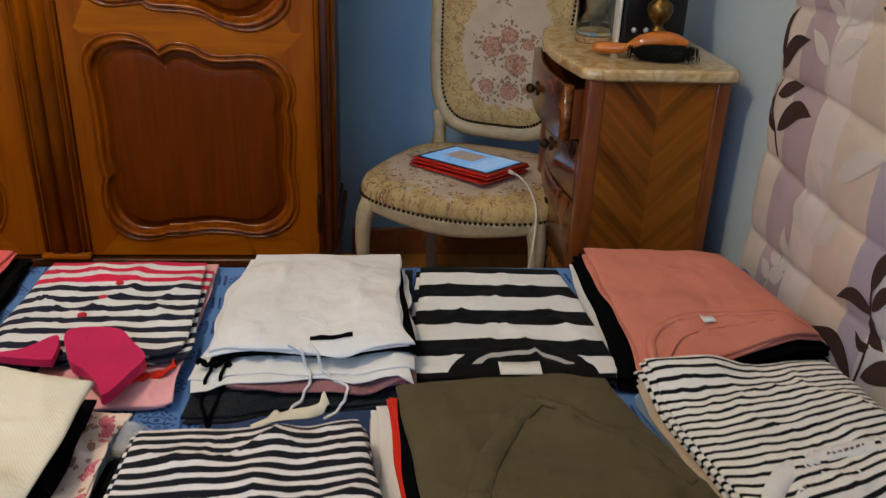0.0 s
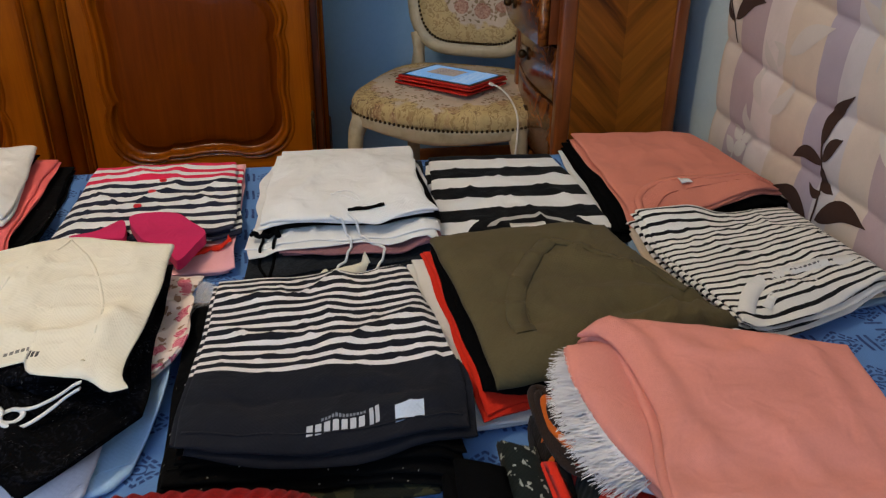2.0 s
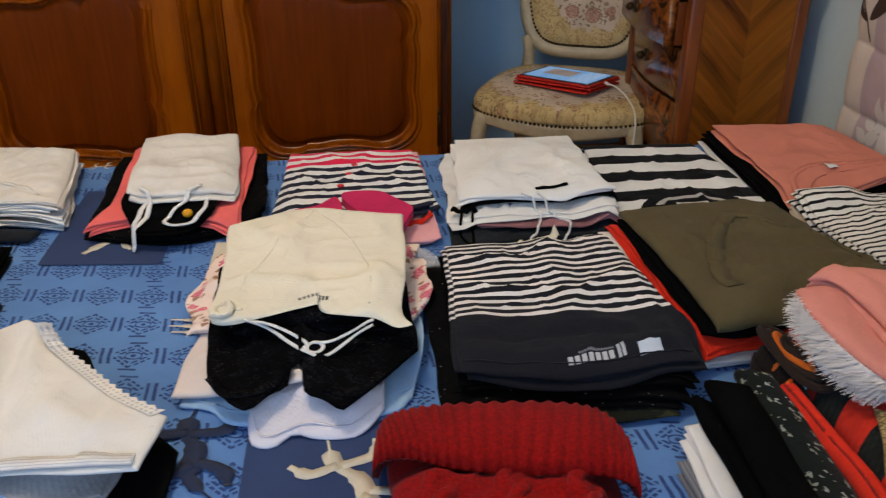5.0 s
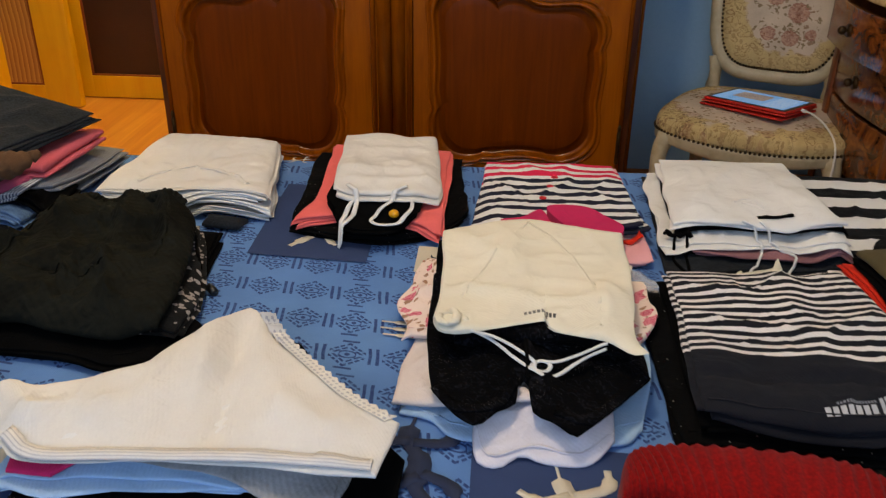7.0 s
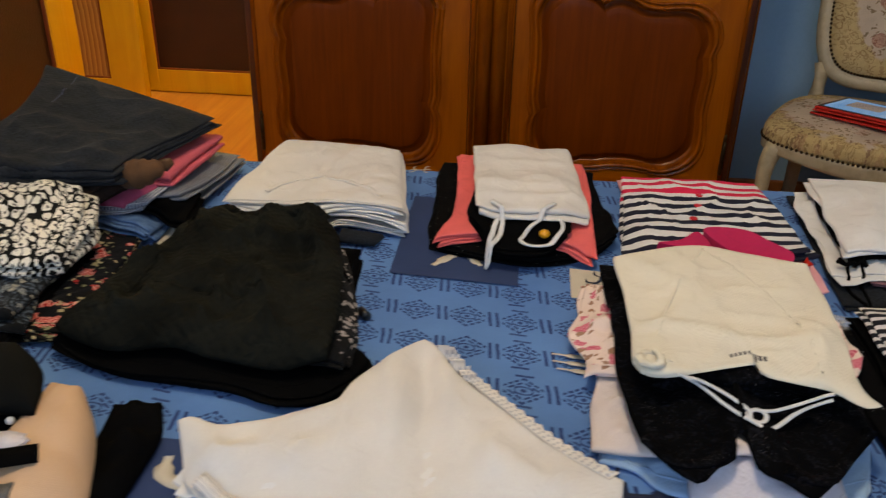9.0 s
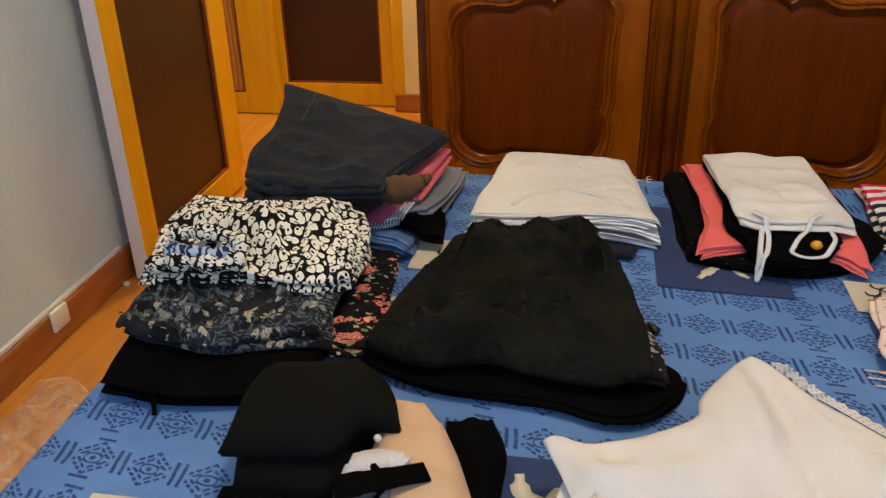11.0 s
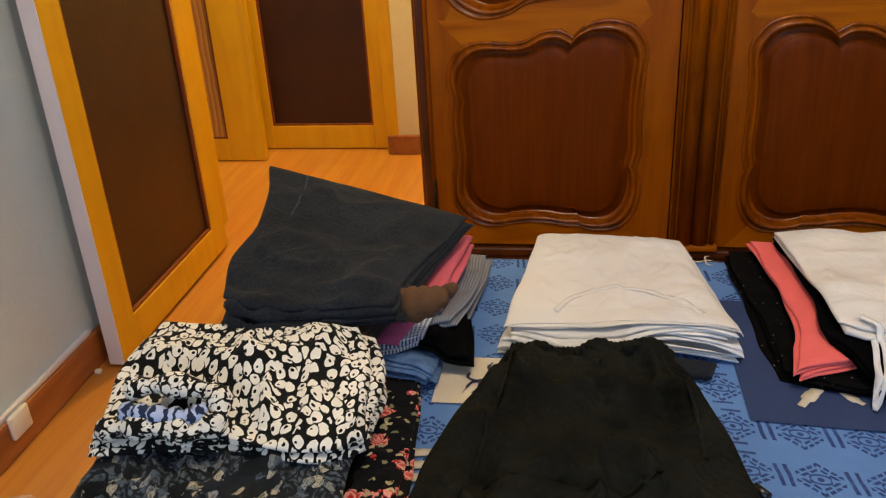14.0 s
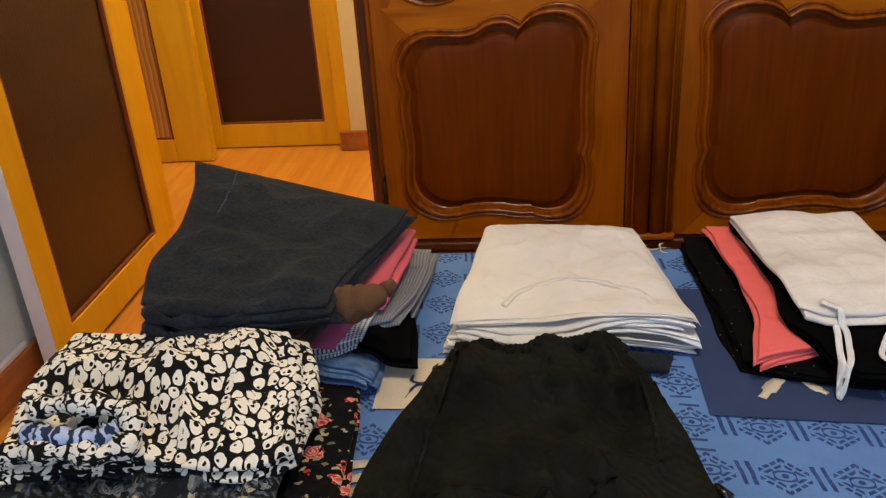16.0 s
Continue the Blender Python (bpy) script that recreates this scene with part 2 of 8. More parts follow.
class Sheet:
    """A folded piece of cloth between four edges (near, right, far, left), which lies on whatever lies there already."""

    def __init__(self, corners, thick, near=(), right=(), far=(), left=(), lift=(0, 0, 0, 0), layers=1, wrinkle=0.003, wscale=9.0, folds=(), rib=None, seed=0, drop=0.014, ragged=0.002, edge=0.8, soft=3, level=None, cap=None, fine=0.007, scatter=0.008, puff=0.0, plain=False, flat=None):
        bl, br, tr, tl = (np.array(c, float) for c in corners)
        self.e = [np.array([bl, *near, br], float), np.array([br, *right, tr], float), np.array([tl, *far, tr], float), np.array([bl, *left, tl], float)]
        self.c, self.thick, self.lift, self.layers = (bl, br, tr, tl), thick, lift, (layers if plain or edge > 1.0 else max(layers, int(thick / 0.0040)))
        self.W = (np.linalg.norm(br - bl) + np.linalg.norm(tr - tl)) / 2
        self.D = (np.linalg.norm(tl - bl) + np.linalg.norm(tr - br)) / 2
        self.wrinkle, self.wscale, self.folds, self.rib, self.seed = wrinkle, wscale, folds, rib, seed
        self.ragged, self.fine, self.scatter, self.puff = ragged, fine, scatter, puff
        self.r = max(min(thick / self.layers * edge, 0.03), 0.0012)
        self.base_map = spread(spread(HEIGHT, soft, "max"), soft, "mean")
        if cap is not None:
            self.base_map = np.minimum(self.base_map, cap)
        u, v = np.meshgrid(np.linspace(0.06, 0.94, 24), np.linspace(0.06, 0.94, 24))
        x, y = self.xy(u, v)
        z = sample(self.base_map, x, y)
        self.floor = max(BED, float(np.percentile(z, 75)) - drop) if level is None else level
        if flat is not None:
            self.base_map = np.minimum(self.base_map, self.floor + flat)

    def xy(self, u, v, jitter=0):
        u, v = np.asarray(u, float), np.asarray(v, float)
        N = 90

        def edge(k, t):
            q = spline(self.e[k], N)
            run = np.concatenate([[0.0], np.cumsum(np.hypot(*np.diff(q, axis=0).T))])
            f = np.clip(np.interp(t, run / run[-1], np.arange(N)), 0, N - 1)
            i = np.minimum(f.astype(int), N - 2)
            w = (f - i)[..., None]
            return q[i] * (1 - w) + q[i + 1] * w
        b, r, t, l = edge(0, u), edge(1, v), edge(2, u), edge(3, v)
        U, V = u[..., None], v[..., None]
        bl, br, tr, tl = self.c
        p = (1 - V) * b + V * t + (1 - U) * l + U * r - ((1 - U) * (1 - V) * bl + U * (1 - V) * br + U * V * tr + (1 - U) * V * tl)
        s = self.seed * 7.3 + jitter * 3.1
        a = self.ragged
        dx = a * (np.sin(p[..., 1] * 21 + s) + 0.35 * np.sin(p[..., 1] * 67 + 2.1 * s))
        dy = a * (np.sin(p[..., 0] * 19 + 1.7 * s) + 0.35 * np.sin(p[..., 0] * 61 + 0.7 * s))
        if jitter:
            g = random.Random(self.seed * 100 + jitter)
            k = [g.uniform(-self.scatter, self.scatter) for _ in range(4)]
            dx = dx + k[0] * (1 - u) + k[1] * u
            dy = dy + k[2] * (1 - v) + k[3] * v
        return p[..., 0] + dx, p[..., 1] + dy

    def base(self, x, y):
        return np.maximum(sample(self.base_map, x, y), self.floor) + 0.0006

    def swell(self, u, v):
        bl, br, tr, tl = self.lift
        h = (1 - v) * ((1 - u) * bl + u * br) + v * ((1 - u) * tl + u * tr)
        return h + self.puff * 4 * u * (1 - u) * 4 * v * (1 - v) / 4

    def round(self, u, v):
        d = np.minimum(np.minimum(u, 1 - u) * self.W, np.minimum(v, 1 - v) * self.D)
        return np.sqrt(np.clip(1 - (1 - np.clip(d / self.r, 0, 1)) ** 2, 0, 1)), d

    def creases(self, u, v, x, y, d):
        z = np.zeros_like(x)
        if self.wrinkle:
            s = self.wscale
            k = self.seed * 1.7

            def crease(a, b):
                w = noise.noise((a * 6, b * 6, k + 9)) * 0.05
                n = noise.noise((a * s, b * s * 1.3, k))
                r = 1 - abs(noise.noise(((a + w) * s * 1.5, (b - w) * s * 1.1, k * 2 + 5)))
                f = 1 - abs(noise.noise(((a - w) * s * 3.1, (b + w) * s * 2.4, k + 31)))
                return 0.6 * n + 1.5 * r ** 13 + 0.8 * f ** 10
            q = np.array([crease(a, b) for a, b in zip(x.ravel(), y.ravel())])
            z += q.reshape(x.shape) * self.wrinkle * np.clip(d / 0.030, 0.06, 1)
        for u0, v0, u1, v1, w, a in self.folds:
            px, py = u * self.W, v * self.D
            ax, ay, bx, by = u0 * self.W, v0 * self.D, u1 * self.W, v1 * self.D
            L = (bx - ax) ** 2 + (by - ay) ** 2 + 1e-9
            t = np.clip(((px - ax) * (bx - ax) + (py - ay) * (by - ay)) / L, 0, 1)
            q = np.hypot(px - ax - t * (bx - ax), py - ay - t * (by - ay))
            z += a * np.exp(-(q / w) ** 2) * np.clip(d / 0.006, 0, 1)
        if self.rib:
            ax, pitch, amp = self.rib
            z += amp * np.sin((u * self.W if ax == "u" else v * self.D) * 2 * np.pi / pitch) * np.clip(d / 0.004, 0, 1)
        return z

    def samples(self, length, step, r):
        near = np.array([0, 0.06, 0.22, 0.5, 1.0]) * r
        inner = np.linspace(r, length - r, max(3, int((length - 2 * r) / step)) + 1)[1:-1]
        return np.concatenate([near, inner, length - near[::-1]]) / length

    def sheets(self):
        """One bmesh for each folded layer, the lowest first."""
        made = []
        for k in range(self.layers):
            bm = bmesh.new()
            uvl = bm.loops.layers.uv.new("UVMap")
            made.append(bm)
            top = k == self.layers - 1
            step = self.fine if top else 0.016
            U, V = np.meshgrid(self.samples(self.W, step, self.r), self.samples(self.D, step, self.r))
            x, y = self.xy(U, V, 0 if top else k + 1)
            q, d = self.round(U, V)
            lo_f, hi_f = k / self.layers, (k + 1) / self.layers
            full = self.thick + self.swell(U, V)
            b = self.base(x, y)
            def wave(j):
                if j in (0, self.layers):
                    return 0.0
                g = self.seed * 2.3 + j * 1.9
                return full / self.layers * (0.16 * np.sin(x * 31 + g) + 0.14 * np.sin(x * 73 + 2 * g) + 0.12 * np.sin(x * 151 + 3 * g) + 0.14 * np.sin(y * 27 + g))
            zl, zh = b + full * lo_f + wave(k), b + full * hi_f + wave(k + 1)
            mid, half = (zl + zh) / 2, (zh - zl) / 2
            zt = mid + half * q + (self.creases(U, V, x, y, d) if top else 0)
            zb = np.minimum(mid - half * q, zt - 0.0003)
            if top:
                zb = np.minimum(zb, zt - 0.0008)
                stamp(x, y, zt)
            ny, nx = U.shape
            T = [[bm.verts.new((x[j, i], y[j, i], zt[j, i])) for i in range(nx)] for j in range(ny)]
            B = [[T[j][i] if i in (0, nx - 1) or j in (0, ny - 1) else bm.verts.new((x[j, i], y[j, i], zb[j, i])) for i in range(nx)] for j in range(ny)]
            for j in range(ny - 1):
                for i in range(nx - 1):
                    ids = ((j, i), (j, i + 1), (j + 1, i + 1), (j + 1, i))
                    for grid, order in ((T, ids), (B, ids[::-1])):
                        vs = [grid[a][c] for a, c in order]
                        if grid is B and all(w is T[a][c] for w, (a, c) in zip(vs, order)):
                            continue
                        f = bm.faces.new(vs)
                        for lp, (a, c) in zip(f.loops, order):
                            lp[uvl].uv = (U[a, c] * self.W, V[a, c] * self.D)
        if self.layers >= 1:
            u, v = np.meshgrid(np.linspace(0, 1, 150), np.linspace(0, 1, 150))
            x, y = self.xy(u, v)
            stamp(x, y, self.base(x, y) + (self.thick + self.swell(u, v)) * 0.97)
        return made

    def at(self, u, v, off=0.0):
        x, y = self.xy(np.array([u]), np.array([v]))
        return Vector((float(x[0]), float(y[0]), height(float(x[0]), float(y[0])) + off))


def garment(name, material, label, corners, thick, category="clothing", group="", **more):
    s = Sheet(corners, thick, **more)
    *lower, top = s.sheets()
    ob = link(name, top, material, centre_of(top))
    tagged(ob, label, category, group)
    for bm in lower:
        part("folded_layer", bm, material, ob)
    return ob, s


def add_strip(bm, pts, width, thick=0.0015, lift=0.001, n=40, z=None, arch=0.0):
    """A flat band that follows the ground below it; pts in x, y (or x, y, z)."""
    P = spline(pts, n)
    uvl = bm.loops.layers.uv.verify()
    rows, run = [], 0.0
    for i in range(n):
        a, b = P[max(i - 1, 0)], P[min(i + 1, n - 1)]
        t = (b - a)[:2]
        t = t / (np.linalg.norm(t) + 1e-9)
        nx, ny = -t[1], t[0]
        w = width[i * len(width) // n] if isinstance(width, (list, tuple)) else width
        if i:
            run += float(np.linalg.norm(P[i] - P[i - 1]))
        row = []
        for s in (-1, 0, 1):
            x, y = P[i][0] + nx * s * w / 2, P[i][1] + ny * s * w / 2
            g = P[i][2] if len(P[i]) > 2 else (max(height(x + ex, y + ey) for ex in (-0.003, 0, 0.003) for ey in (-0.003, 0, 0.003)) if z is None else z)
            row.append((bm.verts.new((x, y, g + lift + thick * (1.0 if s == 0 else 0.75))), bm.verts.new((x, y, g + lift)), (run, (s + 1) * w / 2)))
        rows.append(row)
    for r0, r1 in zip(rows, rows[1:]):
        for k in (0, 1):
            for idx, order in ((0, (r0[k], r1[k], r1[k + 1], r0[k + 1])), (1, (r0[k + 1], r1[k + 1], r1[k], r0[k]))):
                f = bm.faces.new([q[idx] for q in order])
                for lp, q in zip(f.loops, order):
                    lp[uvl].uv = q[2]
        for k in (0, 2):
            o = (r0[k], r1[k])
            f = bm.faces.new((o[0][0], o[0][1], o[1][1], o[1][0]) if k == 0 else (o[0][1], o[0][0], o[1][0], o[1][1]))
    for r in (rows[0], rows[-1]):
        bm.faces.new([q[0] for q in r] + [q[1] for q in r[::-1]])


def strip(pts, width, **more):
    bm = bmesh.new()
    add_strip(bm, pts, width, **more)
    return bm


def cord(pts, r, n=48, lift=0.0, seg=6):
    P = spline(pts, n)
    Q = [(p[0], p[1], (p[2] if len(p) > 2 else height(p[0], p[1]) + r + lift)) for p in P]
    return tube(Q, r, seg)


def flat_shape(outline, n=60, z=None, thick=0.001, lift=0.0005, closed=True):
    """A flat, slightly thick piece with a smooth outline, lying on the ground below."""
    P = spline(outline, n, True)
    bm = bmesh.new()
    top = [bm.verts.new((p[0], p[1], (height(p[0], p[1]) if z is None else z) + lift + thick)) for p in P]
    low = [bm.verts.new((v.co.x, v.co.y, v.co.z - thick)) for v in top]
    bm.faces.new(top)
    for i in range(n):
        bm.faces.new((top[i], low[i], low[(i + 1) % n], top[(i + 1) % n]))
    bmesh.ops.triangulate(bm, faces=[f for f in bm.faces if len(f.verts) > 4])
    bmesh.ops.recalc_face_normals(bm, faces=bm.faces)
    return bm

# ---- materials: room and furniture ----
def grain(along, across, deep, scale=1.0):
    """Wood figure: long streaks along one axis."""
    return noise_at(vec(along * 2.2 * scale, across * 34 * scale, deep * 34 * scale), 1.0, 5, 0.6, 0.9)


def wood(name, dark, mid, light, axis="z", rough=0.32, coat=0.1, scale=1.0, figure=0.5, spec=0.4):
    def col(p):
        a, b, c = {"z": (p.z, p.x, p.y), "x": (p.x, p.z, p.y), "y": (p.y, p.x, p.z)}[axis]
        g = grain(a, b, c, scale)
        f = noise_at(vec(a * 3, b * 9, c * 9), 1.0, 3, 0.5, 1.5)
        t = mix(ramp(g, 0.3, 0.7), dark, mid)
        t = mix(ramp(f, 0.45, 0.75) * figure, t, light)
        pores = noise_at(vec(a * 40, b * 900, c * 900), 1.0, 1)
        return mix(ramp(pores, 0.55, 0.75) * 0.14, t, dark)

    def relief(p):
        a, b, c = {"z": (p.z, p.x, p.y), "x": (p.x, p.z, p.y), "y": (p.y, p.x, p.z)}[axis]
        return noise_at(vec(a * 20, b * 300, c * 300), 1.0, 2)
    return surface(name, col, lambda p: ramp(noise_at(p.ob, 6, 3), 0.3, 0.7, rough * 0.8, rough * 1.3), relief, 0.0003, coat=coat, spec=spec)


CHERRY = wood("cherry_wood", C(104, 46, 3), C(158, 80, 4), C(178, 98, 7), "z", 0.22, 0.10, figure=0.35, spec=0.3)
CHERRY_X = wood("cherry_wood_rail", C(146, 74, 2), C(184, 104, 3), C(198, 118, 6), "x", 0.36, 0.0, figure=0.5, spec=0.15)
CHERRY_STILE = wood("cherry_wood_stile", C(124, 58, 2), C(160, 83, 3), C(174, 96, 5), "z", 0.36, 0.0, figure=0.5, spec=0.15)
CHERRY_RED = wood("cherry_wood_panel", C(94, 38, 1), C(116, 52, 2), C(126, 60, 3), "z", 0.4, 0.0, figure=0.35, spec=0.1)
# Darker cherry copy: shade on the wardrobe's sides and plinth put into the colour.
CHERRY_DARK = wood("cherry_wood_shaded", C(54, 22, 6), C(94, 42, 10), C(116, 56, 14), "z", 0.34, 0.1)
PINE = wood("varnished_pine", C(212, 152, 18), C(222, 166, 24), C(228, 176, 32), "z", 0.45, 0.05, 0.6, 0.4)
# Dark copy of the pine: shadow round the door panes put into the bead colour.
PINE_SHADOW = wood("red_brown_bead_shadow", C(110, 48, 18), C(140, 66, 26), C(150, 78, 34), "z", 0.4, 0.1)
WOOD_TRIM = wood("stained_baseboard_wood", C(140, 78, 34), C(170, 100, 48), C(186, 116, 60), "y", 0.42, 0.15)
CREAM_PAINT = surface("cream_paint_on_wood", lambda p: mix(ramp(noise_at(p.ob, 40, 4), 0.45, 0.75) * 0.5, C(190, 174, 142), C(150, 130, 96)), 0.45, lambda p: noise_at(p.ob, 120, 2), 0.0005)
LILAC_PAINT = surface("pale_painted_door_edge", lambda p: mix(ramp(noise_at(p.ob, 12, 3), 0.4, 0.7) * 0.2, C(214, 208, 212), C(188, 180, 182)), 0.5)


def wall_color(base, shade):
    def col(p):
        a, b = noise_at(p.ob, 3, 4), noise_at(p.ob, 90, 2)
        return mix(ramp(a, 0.35, 0.7) * 0.3 + ramp(b, 0.4, 0.7) * 0.15, base, shade)
    return col


BLUE_WALL = surface("blue_wall_paint", wall_color(C(153, 191, 222), C(130, 170, 205)), 0.75, lambda p: noise_at(p.ob, 260, 3), 0.0008)
PALE_WALL = surface("pale_wall_paint", wall_color(C(198, 214, 222), C(180, 200, 210)), 0.75, lambda p: noise_at(p.ob, 220, 3), 0.0008)
CREAM_WALL = surface("cream_hall_paint", wall_color(C(226, 208, 172), C(208, 188, 150)), 0.75, lambda p: noise_at(p.ob, 220, 3), 0.0008)
WHITE_CEILING = surface("white_ceiling_paint", wall_color(C(226, 222, 214), C(212, 208, 200)), 0.85)
BROWN_GLASS = surface("brown_pebbled_glass", lambda p: mix(ramp(noise_at(p.ob, 5, 3), 0.35, 0.7) * 0.5, C(62, 32, 16), C(44, 22, 12)), 0.4, lambda p: noise_at(p.ob, 150, 2), 0.0012, spec=0.45)
FRAME_GREY = surface("white_plastic", lambda p: mix(ramp(noise_at(p.ob, 30, 2), 0.4, 0.7) * 0.2, C(226, 220, 208), C(200, 192, 178)), 0.4)
BLACK_PLASTIC = surface("black_plastic", lambda p: mix(ramp(noise_at(p.ob, 60, 2), 0.4, 0.7) * 0.3, C(16, 15, 15), C(26, 24, 24)), 0.3)
BRASS = surface("aged_brass", lambda p: mix(ramp(noise_at(p.ob, 60, 3), 0.35, 0.7), C(150, 116, 58), C(80, 60, 34)), 0.35, metal=0.9)
DARK_BRASS = surface("dark_bronze", lambda p: mix(ramp(noise_at(p.ob, 90, 3), 0.35, 0.7), C(84, 62, 34), C(44, 32, 20)), 0.4, metal=0.8)


def floor_color(p):
    row = calc("FLOOR", p.x / 0.19)
    tone = fract(sine(row * 12.9 + calc("FLOOR", p.y / 1.2 + row * 0.37) * 7.1) * 437.5)
    g = noise_at(vec(p.x * 30 + row * 9, p.y * 1.6, 0.0), 1.0, 4, 0.6, 0.8)
    base = mix(ramp(g, 0.3, 0.7), C(188, 118, 48), C(212, 148, 68))
    return mix(tone * 0.35, base, C(172, 102, 40))


LAMINATE = surface("laminate_floor", floor_color, 0.28, lambda p: noise_at(vec(p.x * 300, p.y * 20, 0.0), 1.0, 2), 0.0002)


def marble(p):
    a, b = noise_at(p.ob, 22, 6, 0.65, 1.6), noise_at(p.ob, 9, 3)
    t = mix(ramp(a, 0.35, 0.65), C(226, 200, 150), C(176, 132, 74))
    return mix(ramp(b, 0.5, 0.7) * 0.6, t, C(206, 190, 164))


MARBLE = surface("yellow_marble", marble, 0.14)


def chevron(p):
    """Book-matched veneer: diagonal figure that meets on a vertical line."""
    side = absv(p.x - 0.009)
    d = p.z + side * -1.05
    streak = noise_at(vec(d * 26, (p.z * 0.6 + side) * 2.5, p.y), 1.0, 4, 0.6, 0.4)
    leaf = fract(calc("FLOOR", d / 0.045) * 0.618)
    t = mix(ramp(streak, 0.35, 0.65), C(68, 29, 6), C(146, 80, 20))
    t = mix(leaf * 0.4, t, C(172, 102, 28))
    return mix((p.x > 0.009) * 0.22, t, C(182, 110, 30))


VENEER = surface("chevron_veneer", chevron, 0.34, coat=0.06, spec=0.3)


def burl(p):
    a = noise_at(p.ob, 16, 5, 0.7, 2.2)
    return mix(ramp(a, 0.35, 0.65), C(60, 26, 9), C(150, 86, 34))


BURL = surface("burl_veneer", burl, 0.22, coat=0.5)
ROSEWOOD = wood("reddish_corner_post", C(84, 36, 12), C(134, 68, 24), C(150, 82, 34), "z", 0.3, 0.3)


def tapestry(cx, cz, rx, rz, both=True, roses=()):
    """Woven flowers: a rose bouquet on a pale middle, and a worn brown scroll border on beige."""
    def col(p):
        y = p.z if both else p.y
        w1, w2 = (noise_at(p.ob, 55, 3) - 0.5) * 0.026, (noise_at(p.ob, 80, 2) - 0.5) * 0.020
        d2, c2 = cells(vec(p.x + 3.1 - w2, y + 1.7 + w1, 0.0), 95)
        d3, c3 = cells(vec(p.x + 5.3 + w1, y + 0.7 - w2, 0.0), 60)
        inside = calc("SQRT", (p.x - cx) * (p.x - cx) / (rx * rx) + (y - cz) * (y - cz) / (rz * rz))
        wob = inside + (noise_at(vec(p.x, y, 0.0), 22, 3) - 0.5) * 0.7
        ground = mix(ramp(noise_at(p.ob, 60, 3), 0.4, 0.7) * 0.5, C(206, 180, 128), C(188, 158, 106))
        ground = mix(ramp(wob, 0.98, 0.90), ground, C(206, 186, 164))
        scroll = (wob > 0.92) * (wob < 1.45) * (fract(d3 * 2.6) < 0.42) * (c3[0] > 0.25)
        t = mix(scroll * ramp(c3[1], 0.0, 1.0, 0.3, 0.65), ground, mix(c2[0], C(124, 92, 50), C(150, 108, 74)))
        near = wob * 0.0 + 9.0
        for x, z, r in roses:
            q = calc("SQRT", (p.x - x + w1 * 0.4) * (p.x - x + w1 * 0.4) + (y - z + w2 * 0.4) * (y - z + w2 * 0.4)) / r
            near = least(near, q)
        if not roses:
            d4, c4 = cells(vec(p.x + w1, y + w2, 0.0), 26)
            near = mix((c4[0] > 0.45) * (wob > 0.25), (3.0, 3.0, 3.0), vec(d4 * 2.4, d4 * 2.4, d4 * 2.4))
            sep = node("ShaderNodeSeparateXYZ")
            TREE[0].links.new(near, sep.inputs[0])
            near = Num(sep.outputs[0])
        leaf = mix(c2[1], C(116, 98, 62), C(146, 112, 84))
        spray = (d2 < 0.40 + c2[0] * 0.12) * (near < 2.1 + (noise_at(p.ob, 45, 2) - 0.5) * 1.8) * (c2[2] > 0.3)
        t = mix(spray * 0.8, t, leaf)
        petals = mix(ramp(fract(near * 1.3 + (noise_at(p.ob, 120, 3) - 0.5) * 2.6), 0.15, 0.8), C(146, 84, 68), C(196, 146, 122))
        return mix((near + (noise_at(p.ob, 160, 2) - 0.5) * 0.4 < 1.0) * (0.75 if roses else 0.28), t, petals)
    return fabric("tapestry", col, 0.15, 2400, 0.6, 0.9)


